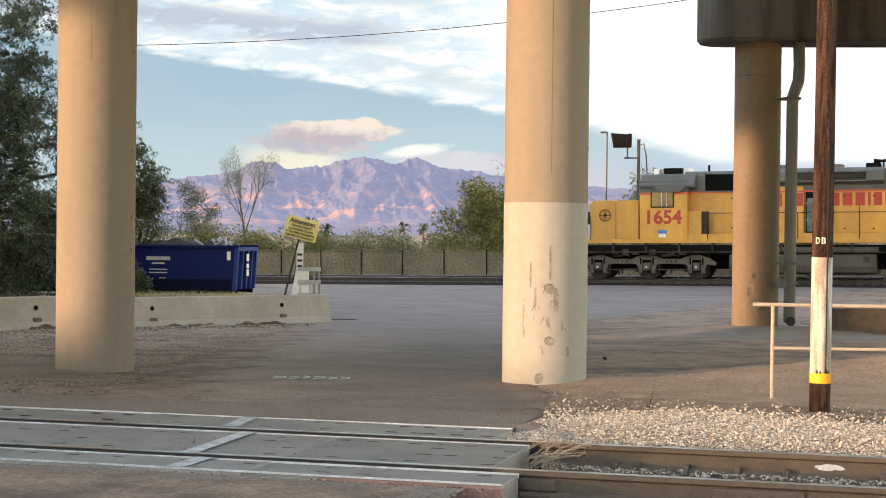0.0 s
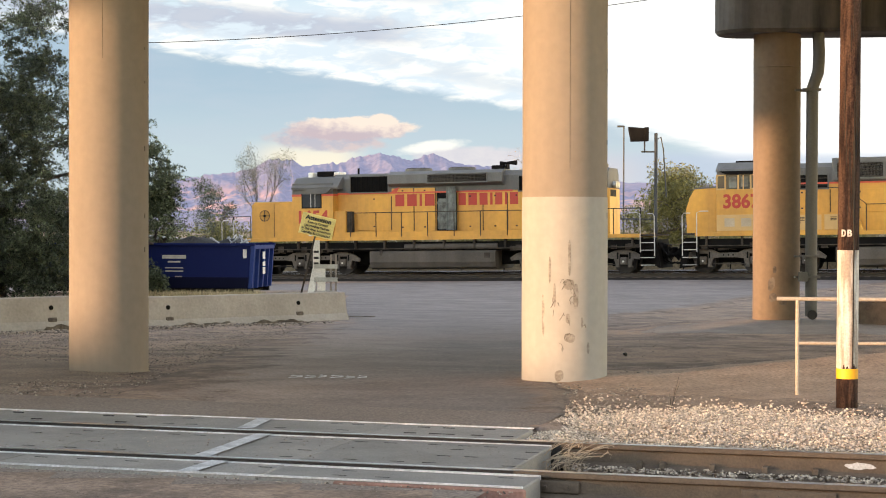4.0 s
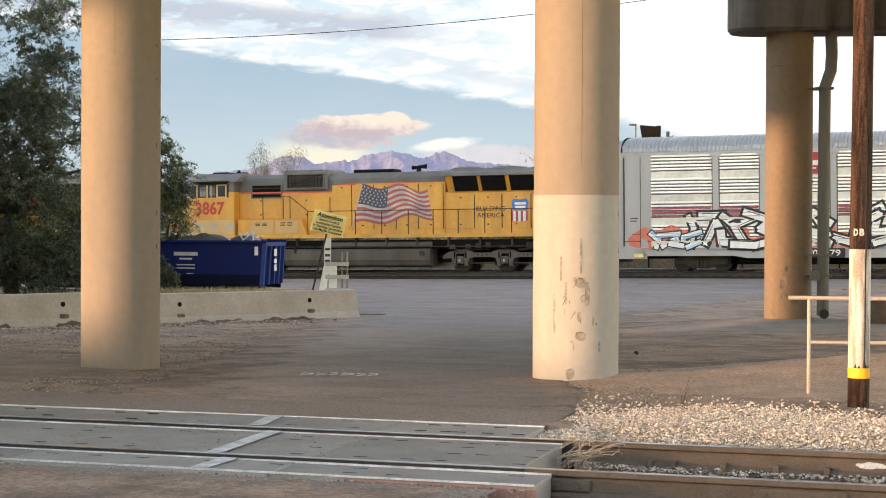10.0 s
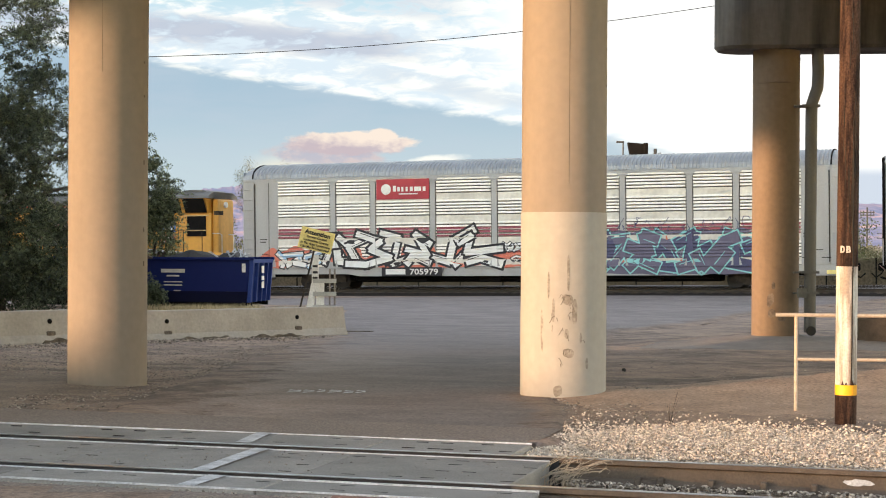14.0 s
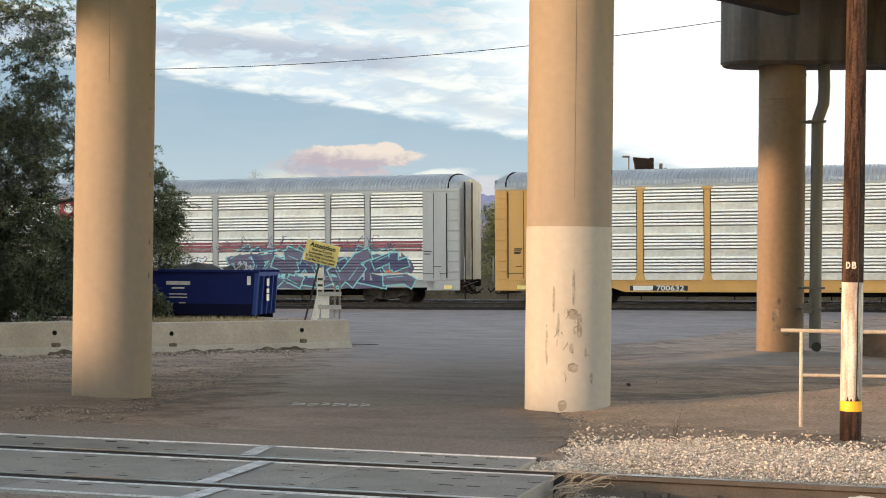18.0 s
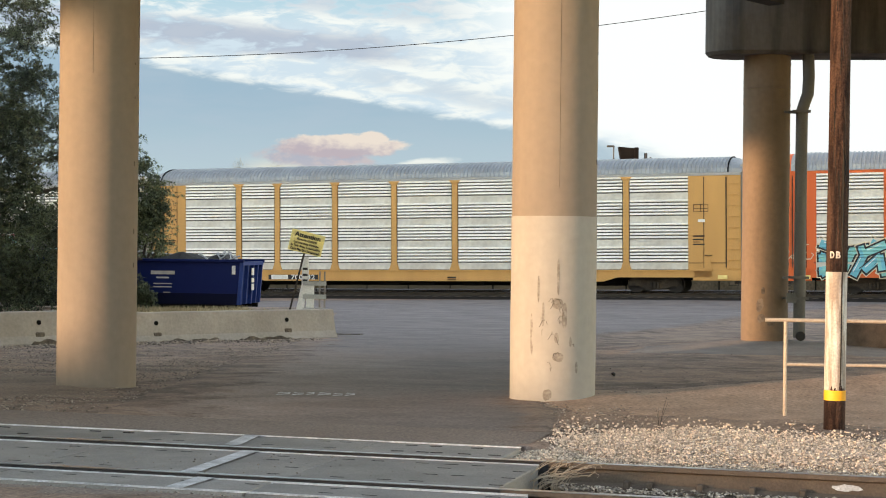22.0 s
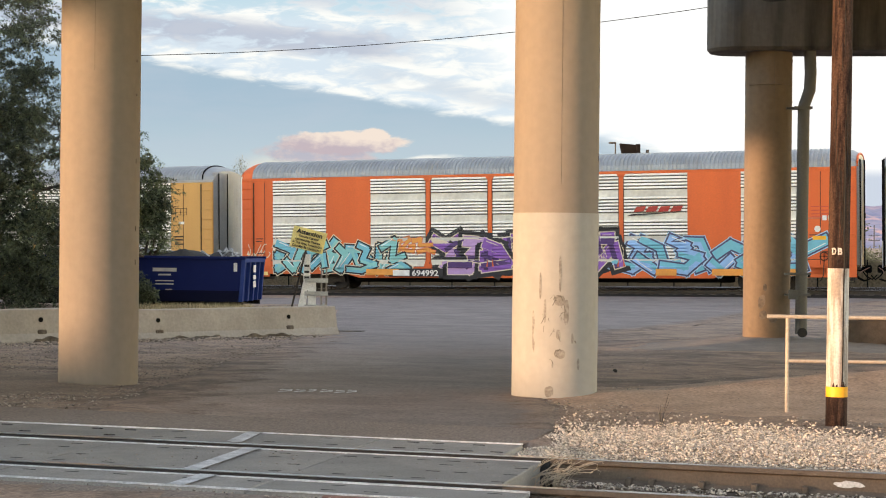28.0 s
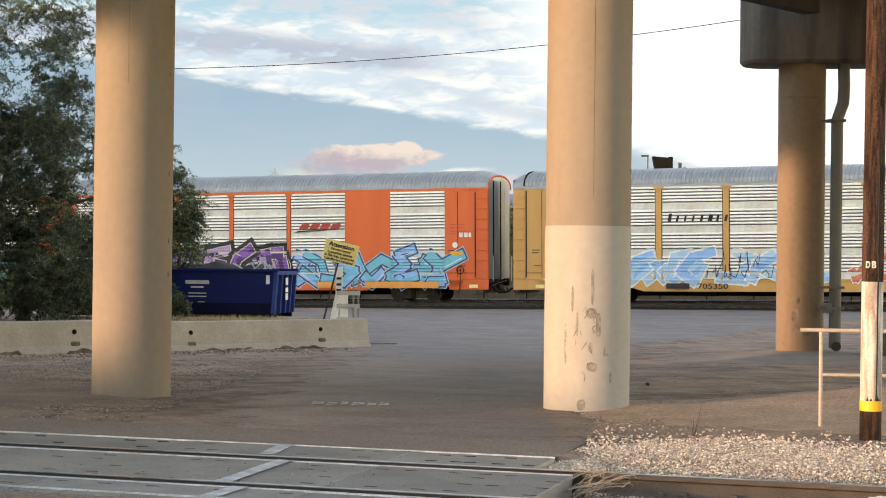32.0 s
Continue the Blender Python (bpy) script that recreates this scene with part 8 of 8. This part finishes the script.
    # trucks
    for x in (3.85, L - 3.75):
        tr = new("truck")
        tr.parent = t
        tr["label"] = "grimy two-axle freight truck"
        for dx in (-0.86, 0.86):
            wheelset(tr, x + dx, 0.37)
        for y in (-1.02, 0.90):
            s = Shape().prism([(x - 1.15, 0.30), (x - 1.1, 0.62), (x - 0.4, 0.72), (x + 0.4, 0.72), (x + 1.1, 0.62), (x + 1.15, 0.30), (x + 0.75, 0.32), (x + 0.35, 0.14), (x - 0.35, 0.14), (x - 0.75, 0.32)][::-1], y, y + 0.12, "y")
            part("side_frame", s, "grime", tr)
        for dx in (-0.15, 0, 0.15):
            part("spring", Shape().tube([(x + dx, -1.05, 0.20), (x + dx, -1.05, 0.48)], 0.06, 8), "grime", tr)
        part("bolster", Shape().box(x - 0.25, x + 0.25, -1.0, 1.0, 0.48, 0.62), "black", tr)
    for x, d in ((0.25, -1), (L - 0.25, 1)):
        coupler(t, x, d)
        part("end_platform", Shape().box(x - 0.3, x + 0.3, -1.3, 1.3, 0.86, 0.95).box(x - 0.02, x + 0.02, -1.4, 1.4, 0.4, 0.9), "grime", t)
        part("stirrup", Shape().tube([(x + 0.15 * d, -1.5, 0.95), (x + 0.15 * d, -1.5, 0.35), (x - 0.25 * d, -1.5, 0.35), (x - 0.25 * d, -1.5, 0.95)], 0.02, 6), "grime", t)
    s = Shape()
    for x in (8.5, 12.0, 13.7, 16.0, 19.2):
        s.box(x - 0.5, x + 0.5, -1.2, -0.4, 0.30, 0.62, 0.03)
    s.tube([(5.5, -1.2, 0.45), (L - 5.5, -1.2, 0.45)], 0.03, 6)
    # one long black box stands in for gear and shade under the car
    s.box(5.3, L - 5.3, -0.55, 0.55, 0.30, 0.60, 0.04)
    part("brake_gear", s, "black", t)
    return t


RIB_P = 0.99 * 0.70 / 5


def skin_of(layout, solids):
    """The outer face of a car's side as a depth by (x, z), and the heights and places where it breaks."""
    posts = []
    for (_, a), (b, _) in zip(layout, layout[1:]):
        if b - a < 0.6:
            m, w = (a + b) / 2, (b - a) / 2 * 0.75
            posts.append((m - w, m + w))
    flats = [(a, b, -1.552) for a, b in posts] + [(a, b, -1.542) for a, b in solids] + [(-1, layout[0][0], -1.523), (layout[-1][1], 99, -1.523), (-1, 0.58, -1.552), (26.88, 99, -1.552)]

    def depth(x, z):
        if z < 0.947:
            return -1.523
        if z < 1.003:
            return -1.572
        y = None
        for a, b, d in flats:
            if a - 0.001 <= x <= b + 0.001:
                y = d if y is None else min(y, d)
        if y is not None:
            return y
        r = (z - 1.02) % 0.99
        if z < 1.02 or r < 0.297:
            return -1.504
        return step_line([(0, -1.480), (0.31, -1.480), (0.44, -1.537), (0.98, -1.522), (1.0, -1.480)], ((r - 0.297) % RIB_P) / RIB_P)

    zs = [0.945, 0.949, 1.001, 1.005]
    for band in range(2):
        z0 = 1.02 + band * 0.99
        zs.append(z0 + 0.001)
        for i in range(5):
            zs += [z0 + 0.297 + (i + q) * RIB_P for q in (0.02, 0.31, 0.44, 0.97)]
    xs = [e for a, b, _ in flats for e in (a - 0.004, a, b, b + 0.004) if 0 < e < 27.4]
    return depth, zs, xs


def paint(name, polys, mat, parent, skin, lift, label=""):
    """Paint that lies on the ribs: flat polygons (x, z), cut where the car's side breaks and laid on its face."""
    depth, zs, xs = skin
    bm = bmesh.new()
    own = bm.verts.layers.float.new("lift")
    for k, poly in enumerate(polys):
        vs = [bm.verts.new((x, 0, z)) for x, z in poly]
        for v in vs:
            v[own] = lift + (k % 3) * 0.0004
        bm.faces.new(vs)
    lo = Vector((min(p[0] for q in polys for p in q), 0, min(p[1] for q in polys for p in q)))
    hi = Vector((max(p[0] for q in polys for p in q), 0, max(p[1] for q in polys for p in q)))
    for cuts, axis in ((zs, Vector((0, 0, 1))), (xs, Vector((1, 0, 0)))):
        for c in cuts:
            if lo.dot(axis) < c < hi.dot(axis):
                bmesh.ops.bisect_plane(bm, geom=bm.verts[:] + bm.edges[:] + bm.faces[:], dist=1e-5, plane_co=axis * c, plane_no=axis)
    for v in bm.verts:
        v.co.y = depth(v.co.x, v.co.z) - v[own]
    bm.normal_update()
    bmesh.ops.reverse_faces(bm, faces=[f for f in bm.faces if f.normal.y > 0])
    me = bpy.data.meshes.new(name)
    bm.to_mesh(me)
    bm.free()
    me.materials.append(M[mat])
    return part(name, me, None, parent, label)


def bars_along(path, w0, w1, rim=0.0, cap=0.55):
    """Straight thick bars from point to point, their ends squared off and overlapping at the bends."""
    out = []
    n = len(path) - 1
    for i in range(n):
        a, b = Vector(path[i]), Vector(path[i + 1])
        d = (b - a).normalized()
        s = Vector((-d.y, d.x))
        wa, wb = mix(w0, w1, i / n) + rim, mix(w0, w1, (i + 1) / n) + rim
        a, b = a - d * (wa * cap + rim * 0.5), b + d * (wb * cap + rim * 0.5)
        out.append([tuple(a + s * wa), tuple(a - s * wa), tuple(b - s * wb), tuple(b + s * wb)])
    return out


# angular strokes in a unit square, from which the sprayed forms are put together; they spell nothing
FORMS = [
    [[(-0.1, 0.75), (0.45, 1.02), (0.3, 0.45), (1.05, 0.6)], [(0.1, 0.0), (0.75, 0.25), (1.15, -0.02)]],
    [[(0.0, 0.0), (0.25, 0.62), (-0.05, 1.0)], [(0.35, 0.1), (0.8, 0.75), (1.1, 0.2)], [(0.3, 0.95), (0.95, 1.02)]],
    [[(0.95, 1.0), (0.15, 0.86), (0.0, 0.25), (0.75, 0.0), (0.85, 0.5), (0.42, 0.46)]],
    [[(-0.15, 0.3), (0.3, 0.05), (0.55, 0.8), (1.1, 0.95)], [(0.65, 0.0), (1.12, 0.4)]],
    [[(-0.15, 0.95), (0.4, 0.7), (0.95, 1.02)], [(0.55, 0.55), (0.2, 0.02), (0.95, 0.12), (0.8, 0.5)]],
    [[(0.1, 1.0), (0.75, 0.85), (0.35, 0.5), (1.1, 0.3), (0.55, 0.0), (-0.15, 0.1)]],
    [[(0.0, 0.05), (-0.05, 0.6), (0.5, 1.0), (1.05, 0.65)], [(0.45, 0.45), (0.85, 0.05), (1.2, 0.3)]],
]


def patchy(x0, x1, z0, z1, seed, n=40, ragged=0.25):
    """A soft-cornered patch in upright strips, with an uneven top."""
    top, bot = [], []
    for k in range(n + 1):
        x = mix(x0, x1, k / n)
        e = math.sqrt(max(0.0, 1 - abs(2 * k / n - 1) ** 5))
        m = (z0 + z1) / 2
        top.append((x, mix(m, z1 + ragged * (z1 - z0) * noise.noise(Vector((x * 1.7, seed, 0))), e)))
        bot.append((x, mix(m, z0 + 0.3 * ragged * (z1 - z0) * noise.noise(Vector((x * 1.3, seed, 9))), e)))
    return [[bot[k], bot[k + 1], top[k + 1], top[k]] for k in range(n)]


def spray(t, skin, x0, x1, z0, z1, fill, edge, seed, count, second=None, third=None, inner=None, halo=None, glow=1.5, rim=0.05, thick=0.115, wide=1.5):
    """A row of sprayed forms: an outer glow, a dark outline, a fill that turns to a second tint low down, and thin strokes of light."""
    rng = random.Random(seed)
    w, h, last = (x1 - x0) / count, z1 - z0, -1
    for k in range(count):
        pick = rng.choice([i for i in range(len(FORMS)) if i != last])
        last = pick
        flip, lean, ww, hh = rng.random() < 0.3, rng.uniform(-0.15, 0.30), w * rng.uniform(wide - 0.15, wide + 0.1), h * rng.uniform(0.88, 1.04)
        th = thick * h * rng.uniform(0.88, 1.15)
        low = z0 + rng.uniform(0, 0.06)

        def at(u, v):
            u = 1 - u if flip else u
            return x0 + (k + 0.5) * w + (u - 0.5) * (ww - 2 * th) + (v - 0.5) * lean * hh, low + th + max(0.0, v) * (hh - 2 * th)

        lines = [[at(u + rng.uniform(-0.17, 0.17), v + rng.uniform(-0.13, 0.10)) for u, v in line] for line in FORMS[pick]]
        base = 0.005 + 0.008 * (k % 3)
        tips = [rng.uniform(0.75, 1.25) for _ in lines]
        if halo:
            paint("spray_glow", [q for line, e in zip(lines, tips) for q in bars_along(line, th, th * e, rim * glow)], halo, t, skin, base - 0.002)
        form = paint("spray_outline", [q for line, e in zip(lines, tips) for q in bars_along(line, th, th * e, rim)], edge, t, skin, base, "outline of a fat sprayed form")
        for m, (line, e) in enumerate(zip(lines, tips)):
            quads = bars_along(line, th, th * e)
            paint("spray_fill", quads, third if third and (k + m) % 3 == 1 else fill, form, skin, base + 0.002)
            if second:
                shade = []
                for a, b, c, d in quads[len(quads) // 2:]:
                    lerp = lambda p, q, f: (mix(p[0], q[0], f), mix(p[1], q[1], f))
                    shade.append([lerp(a, b, 0.5), b, c, lerp(d, c, 0.5)])
                paint("spray_shade", shade, second, form, skin, base + 0.0035)
            if inner:
                a, b, c, d = quads[0]
                p, q = Vector(a).lerp(Vector(b), 0.22), Vector(d).lerp(Vector(c), 0.22)
                paint("spray_line", bars_along([tuple(p.lerp(q, 0.15)), tuple(p.lerp(q, 0.8))], 0.02, 0.012), inner, form, skin, base + 0.005)


def scribble(t, skin, x0, x1, z0, z1, mat, seed, n, width=0.014):
    """Thin hand-drawn strokes."""
    rng = random.Random(seed)
    for k in range(n):
        x, z = mix(x0, x1, (k + rng.random()) / n), rng.uniform(z0, mix(z0, z1, 0.4))
        pts = [(x, z)]
        for _ in range(rng.choice((3, 4, 5))):
            pts.append((pts[-1][0] + rng.uniform(-0.12, 0.2), min(max(z0, pts[-1][1] + rng.choice((-1, 1)) * rng.uniform(0.12, 0.45) * (z1 - z0)), z1)))
        paint("spray_scribble", bars_along(pts, width, width * 0.8, 0, 0.3), mat, t, skin, 0.0295 + 0.0005 * (k % 3), "thin scribbled spray line")


STD = [(1.79, 4.40), (4.74, 6.38), (6.71, 9.28), (9.61, 12.18), (12.51, 15.08), (15.41, 17.98), (18.31, 20.88), (21.21, 22.85), (23.18, 25.70)]
ORG = [(1.58, 4.27), (6.46, 9.11), (9.38, 12.03), (12.28, 14.93), (15.20, 17.95), (18.20, 20.95), (23.20, 25.85)]

lead_loco()
second_loco()

r1 = rack("auto_rack", 50.50, "silver-grey covered auto rack with maroon bands, tagged with spray paint", "rack_grey", STD)
side = skin_of(STD, ())
for z in (2.66, 2.50, 2.32):
    for x0, x1 in STD:
        paint("band", [[(x0 + 0.02, z), (x1 - 0.02, z), (x1 - 0.02, z + 0.11), (x0 + 0.02, z + 0.11)]], "maroon", r1, side, 0.0008)
part("banner", Shape().box(6.75, 9.30, -1.575, -1.545, 4.05, 4.96), "logo_red", r1, "red banner with a white emblem")
part("banner_emblem", Shape().tube([(7.22, -1.575, 4.50), (7.22, -1.585, 4.50)], 0.24, 20), "white", r1)
word = Shape()
for k, w in enumerate((0.18, 0.16, 0.12, 0.12, 0.17, 0.25, 0.16, 0.17)):
    word.box(7.56 + k * 0.205, 7.56 + k * 0.205 + w * 0.8, -1.583, -1.575, 4.40, 4.66 if k == 0 else 4.60)
part("banner_bars", word.box(7.85, 8.75, -1.583, -1.575, 4.26, 4.31), "white", r1)
for x0, x1, z0, z1, sd in ((0.75, 2.9, 0.98, 1.75, 1), (4.2, 6.0, 1.2, 1.95, 2), (7.9, 9.6, 1.0, 2.0, 3), (10.2, 11.3, 1.1, 2.0, 4), (5.6, 12.0, 0.96, 1.62, 8), (11.7, 15.3, 0.95, 1.85, 5), (14.4, 15.1, 0.98, 1.5, 6), (2.2, 3.6, 1.5, 1.9, 7)):
    paint("spray_cloud", patchy(x0, x1, z0, z1, sd, 30, 0.5), "g_red", r1, side, 0.002, "coral red sprayed patch")
spray(r1, side, 1.95, 3.7, 0.90, 1.75, "g_white", "g_black", 3, 2, second="g_pale", rim=0.05, thick=0.11)
spray(r1, side, 3.6, 9.3, 0.95, 2.62, "g_white", "g_black", 8, 5, inner="g_black", rim=0.10, thick=0.085, wide=1.5)
spray(r1, side, 9.6, 12.2, 0.92, 2.72, "g_white", "g_black", 9, 2, inner="g_black", rim=0.10, thick=0.085)
spray(r1, side, 12.7, 14.6, 1.62, 2.05, "g_white", "g_black", 5, 6, rim=0.035, thick=0.10)
spray(r1, side, 13.2, 14.4, 1.15, 1.5, "g_white", "g_black", 6, 4, rim=0.03, thick=0.10)
paint("spray_cloud", patchy(15.9, 25.3, 0.62, 2.50, 7, 60, 0.12), "g_slate", r1, side, 0.003, "dark slate sprayed background")
for x0, z0 in ((17.6, 1.15), (19.3, 1.9), (20.6, 0.95), (22.4, 1.3), (23.8, 1.0)):
    paint("spray_cloud", patchy(x0, x0 + 0.8, z0, z0 + 0.45, x0, 20, 0.5), "g_red", r1, side, 0.004)
spray(r1, side, 16.3, 24.9, 0.66, 2.62, "g_slate", "g_teal", 14, 8, inner="g_teal", third="g_navy", rim=0.06, thick=0.12, wide=1.55)
scribble(r1, side, 15.6, 24.5, 2.45, 3.05, "g_navy", 31, 26)
put_text("car_number", "705979", 0.36, "white", r1, 9.05, -1.66, 0.66, width=1.35, weight=0.006)
part("mark_bar", Shape().box(7.2, 8.15, -1.645, -1.63, 0.66, 0.90), "white", r1)
part("black_plate", Shape().box(7.0, 9.9, -1.628, -1.605, 0.58, 0.98), "g_black", r1)

r2 = rack("auto_rack", 79.62, "mustard-yellow auto rack with galvanised ribbed panels", "rack_yellow", STD, L=27.92)
part("plate", Shape().box(6.1, 8.6, -1.535, -1.522, 0.56, 0.78), "g_black", r2)
put_text("car_number", "700632", 0.30, "white", r2, 7.85, -1.545, 0.57, width=1.2, weight=0.004)
part("mark_bar", Shape().box(6.25, 7.1, -1.545, -1.535, 0.57, 0.77), "white", r2)
for x0 in (18.85, 19.18, 19.51):
    part("mark_block", Shape().box(x0, x0 + 0.24, -1.545, -1.53, 0.56, 0.82), "rust", r2)
part("note", Shape().box(14.9, 15.3, -1.545, -1.53, 0.62, 0.70).box(14.9, 15.3, -1.545, -1.53, 0.54, 0.58), "grime", r2)
for x0, z, w in ((26.0, 2.05, 0.5), (26.0, 2.25, 0.45), (26.0, 2.4, 0.5), (1.0, 2.35, 0.35), (1.0, 2.2, 0.3)):
    part("stencil", Shape().box(x0 - 0.1, x0 + w - 0.1, -1.535, -1.522, z, z + 0.06), "grime", r2)
for z in (3.45, 3.58, 3.76):
    part("stencil", Shape().box(25.93, 26.55, -1.535, -1.522, z, z + 0.018), "grime", r2)
for x0 in (25.93, 26.22, 26.535):
    part("stencil", Shape().box(x0, x0 + 0.018, -1.535, -1.522, 3.45, 3.77), "grime", r2)
part("note", Shape().box(26.12, 26.42, -1.535, -1.522, 3.02, 3.14, 0.004), "white", r2, "small white notice")

side_o = skin_of(ORG, ((4.27, 6.46), (20.95, 23.20)))
r3 = rack("auto_rack", 109.07, "bright orange auto rack covered in spray paint along its foot", "rack_orange", ORG, solids=((4.27, 6.46), (20.95, 23.20)), L=27.92, rise=0.80)
part("white_edge", Shape().box(-0.03, 0.02, -1.54, -1.44, 1.0, 5.2), "white", r3)
spray(r3, side_o, 1.75, 8.1, 0.66, 2.15, "g_cyan", "g_black", 13, 8, inner="g_white", second="g_teal", third="g_teal", halo="g_cream", rim=0.07, thick=0.105, wide=1.55)
spray(r3, side_o, 7.6, 9.3, 1.55, 2.35, "g_orange", "g_red", 33, 3, rim=0.03, thick=0.1)
spray(r3, side_o, 9.8, 17.8, 0.66, 2.55, "g_violet2", "g_cream", 17, 8, inner="g_cream", second="g_violet", third="g_lilac", halo="g_black", glow=5.0, rim=0.045, thick=0.115, wide=1.6)
paint("spray_cloud", patchy(9.3, 18.0, 0.60, 1.75, 17, 60, 0.3), "g_black", r3, side_o, 0.002, "black sprayed background")
spray(r3, side_o, 18.2, 26.2, 0.66, 2.40, "g_sky", "g_navy", 20, 8, inner="g_white", second="g_cyan", third="g_cyan", halo="g_pale", rim=0.07, thick=0.115, wide=1.55)
scribble(r3, side_o, 16.6, 18.2, 1.2, 2.0, "g_cream", 41, 6)
for x0, w in ((6.3, 1.6), (19.6, 0.9), (22.0, 3.6)):
    part("bare_sill", Shape().box(x0, x0 + w, -1.665, -1.65, 0.62, 0.90), "g_orange", r3)
part("black_plate", Shape().box(7.4, 10.0, -1.66, -1.64, 0.56, 0.92), "g_black", r3)
put_text("car_number", "694992", 0.36, "white", r3, 9.15, -1.668, 0.60, width=1.25, weight=0.006)
part("mark_bar", Shape().box(7.6, 8.4, -1.672, -1.66, 0.60, 0.86), "white", r3)
for k in range(4):
    x = 18.62 + k * 0.53
    part("emblem_block", Shape().prism([(x, 3.33), (x + 0.44, 3.35), (x + 0.56, 3.58), (x + 0.14, 3.56)], -1.565, -1.555, "y"), "red", r3, "red slanting emblem block")
part("emblem_line", Shape().prism([(18.30, 3.16), (18.62, 3.26), (20.6, 3.30), (18.75, 3.19)], -1.565, -1.555, "y"), "g_black", r3)
for z in (1.95, 2.98):
    part("plate_seam", Shape().box(25.95, 26.86, -1.535, -1.522, z, z + 0.035), "rust", r3)
part("brake_wheel", Shape().tube([(26.62 + 0.17 * math.cos(q), -1.60, 1.42 + 0.17 * math.sin(q)) for q in np.linspace(0, 2 * math.pi, 15)], 0.022, 5).tube([(26.45, -1.60, 1.42), (26.79, -1.60, 1.42)], 0.014, 5).tube([(26.62, -1.60, 1.25), (26.62, -1.60, 1.59)], 0.014, 5).tube([(26.62, -1.62, 1.42), (26.62, -1.5, 1.42)], 0.03, 6), "grime", r3, "dark hand brake wheel")
part("brake_rod", Shape().tube([(26.62, -1.57, 1.30), (26.58, -1.57, 0.62), (26.45, -1.4, 0.40)], 0.02, 5), "grime", r3)
scribble(r3, side_o, 0.25, 1.25, 1.45, 2.05, "g_cream", 47, 9, 0.02)
part("white_letters", Shape().box(26.55, 26.72, -1.545, -1.53, 2.9, 3.1).box(26.78, 26.95, -1.545, -1.53, 2.9, 3.1).box(27.0, 27.12, -1.545, -1.53, 2.9, 3.1), "white", r3)
part("round_plate", Shape().tube([(26.35, -1.525, 2.55), (26.35, -1.54, 2.55)], 0.13, 14), "white", r3)
part("yellow_plate", Shape().box(26.15, 26.7, -1.54, -1.525, 2.1, 2.26), "band", r3)
for z in (3.05, 3.15, 3.3, 3.45):
    part("stencil", Shape().box(26.1, 26.9 - 0.1 * (z > 3.2), -1.535, -1.522, z, z + 0.04), "stripe", r3)

r4 = rack("auto_rack", 138.16, "faded yellow auto rack with pale panels and blue spray paint", "rack_yellow", STD)
spray(r4, side, 1.95, 3.2, 0.95, 1.6, "g_blue", "g_white", 27, 1, rim=0.06, thick=0.12)
spray(r4, side, 3.2, 8.6, 0.72, 2.45, "g_sky", "g_white", 22, 6, second="g_pale", third="g_pale", rim=0.06, thick=0.125, wide=1.45)
spray(r4, side, 9.6, 13.2, 0.78, 2.35, "g_pale", "g_white", 24, 3, second="g_sky", rim=0.06, thick=0.13)
spray(r4, side, 14.8, 24.0, 0.8, 2.2, "g_red", "g_white", 25, 7, inner="g_orange", rim=0.04)
scribble(r4, side, 1.9, 5.0, 1.6, 2.5, "g_black", 43, 9)
scribble(r4, side, 8.6, 11.0, 1.1, 2.3, "g_black", 44, 12)
for k, w in enumerate((0.3, 0.22, 0.18, 0.18, 0.24, 0.38, 0.24, 0.26)):
    x = 6.95 + k * 0.345
    part("name_bar", Shape().prism([(x, 3.48), (x + w * 0.45, 3.48), (x + w * 0.45 + 0.06, 3.82 if k == 0 else 3.74), (x + 0.06, 3.82 if k == 0 else 3.74)], -1.552, -1.546, "y"), "grime", r4, "dark slanting letter bar")
put_text("car_number", "705350", 0.32, "g_black", r4, 8.9, -1.66, 0.62, width=1.3, weight=0.004)
part("mark_bar", Shape().box(6.9, 7.9, -1.65, -1.63, 0.62, 0.85), "g_black", r4)


# ---- what moves ----
# metres that the train has rolled to the left by each second
ROLLED = [(-1, -4.28), (0, 0), (1.5, 6.45), (3.5, 15.05), (6, 25.6), (8, 34.3), (9, 38.65), (10, 42.8), (11.5, 49.1), (13, 55.5), (14.5, 62.02), (16.5, 70.70), (18, 76.84), (19, 80.86), (20, 84.88),
          (21, 89.06), (22, 93.26), (24, 101.48), (25, 105.60), (27, 113.86), (28, 118.06), (29, 122.3), (30.5, 128.8), (32, 135.4), (33, 139.7)]


def rolled(t):
    """Smooth between the known seconds (Catmull-Rom)."""
    for i in range(1, len(ROLLED) - 2):
        (t0, v0), (t1, v1), (t2, v2), (t3, v3) = ROLLED[i - 1:i + 3]
        if t <= t2:
            k = (t - t1) / (t2 - t1)
            m1, m2 = (v2 - v0) / (t2 - t0) * (t2 - t1), (v3 - v1) / (t3 - t1) * (t2 - t1)
            return (2 * k ** 3 - 3 * k * k + 1) * v1 + (k ** 3 - 2 * k * k + k) * m1 + (-2 * k ** 3 + 3 * k * k) * v2 + (k ** 3 - k * k) * m2
    return ROLLED[-2][1]


def motions():
    for car, a in CARS:
        walk(car, [(t, on_track(a - rolled(t))) for t in np.arange(0, 32.01, 0.5).tolist()])
    for wheel, r in SPIN:
        x, z = wheel.location.x, wheel.location.z
        walk(wheel, [(t, pose(x, 0, z) @ Matrix.Rotation(-rolled(t) / r, 4, "Y")) for t in [k * 32 / 320 for k in range(321)]])


motions()
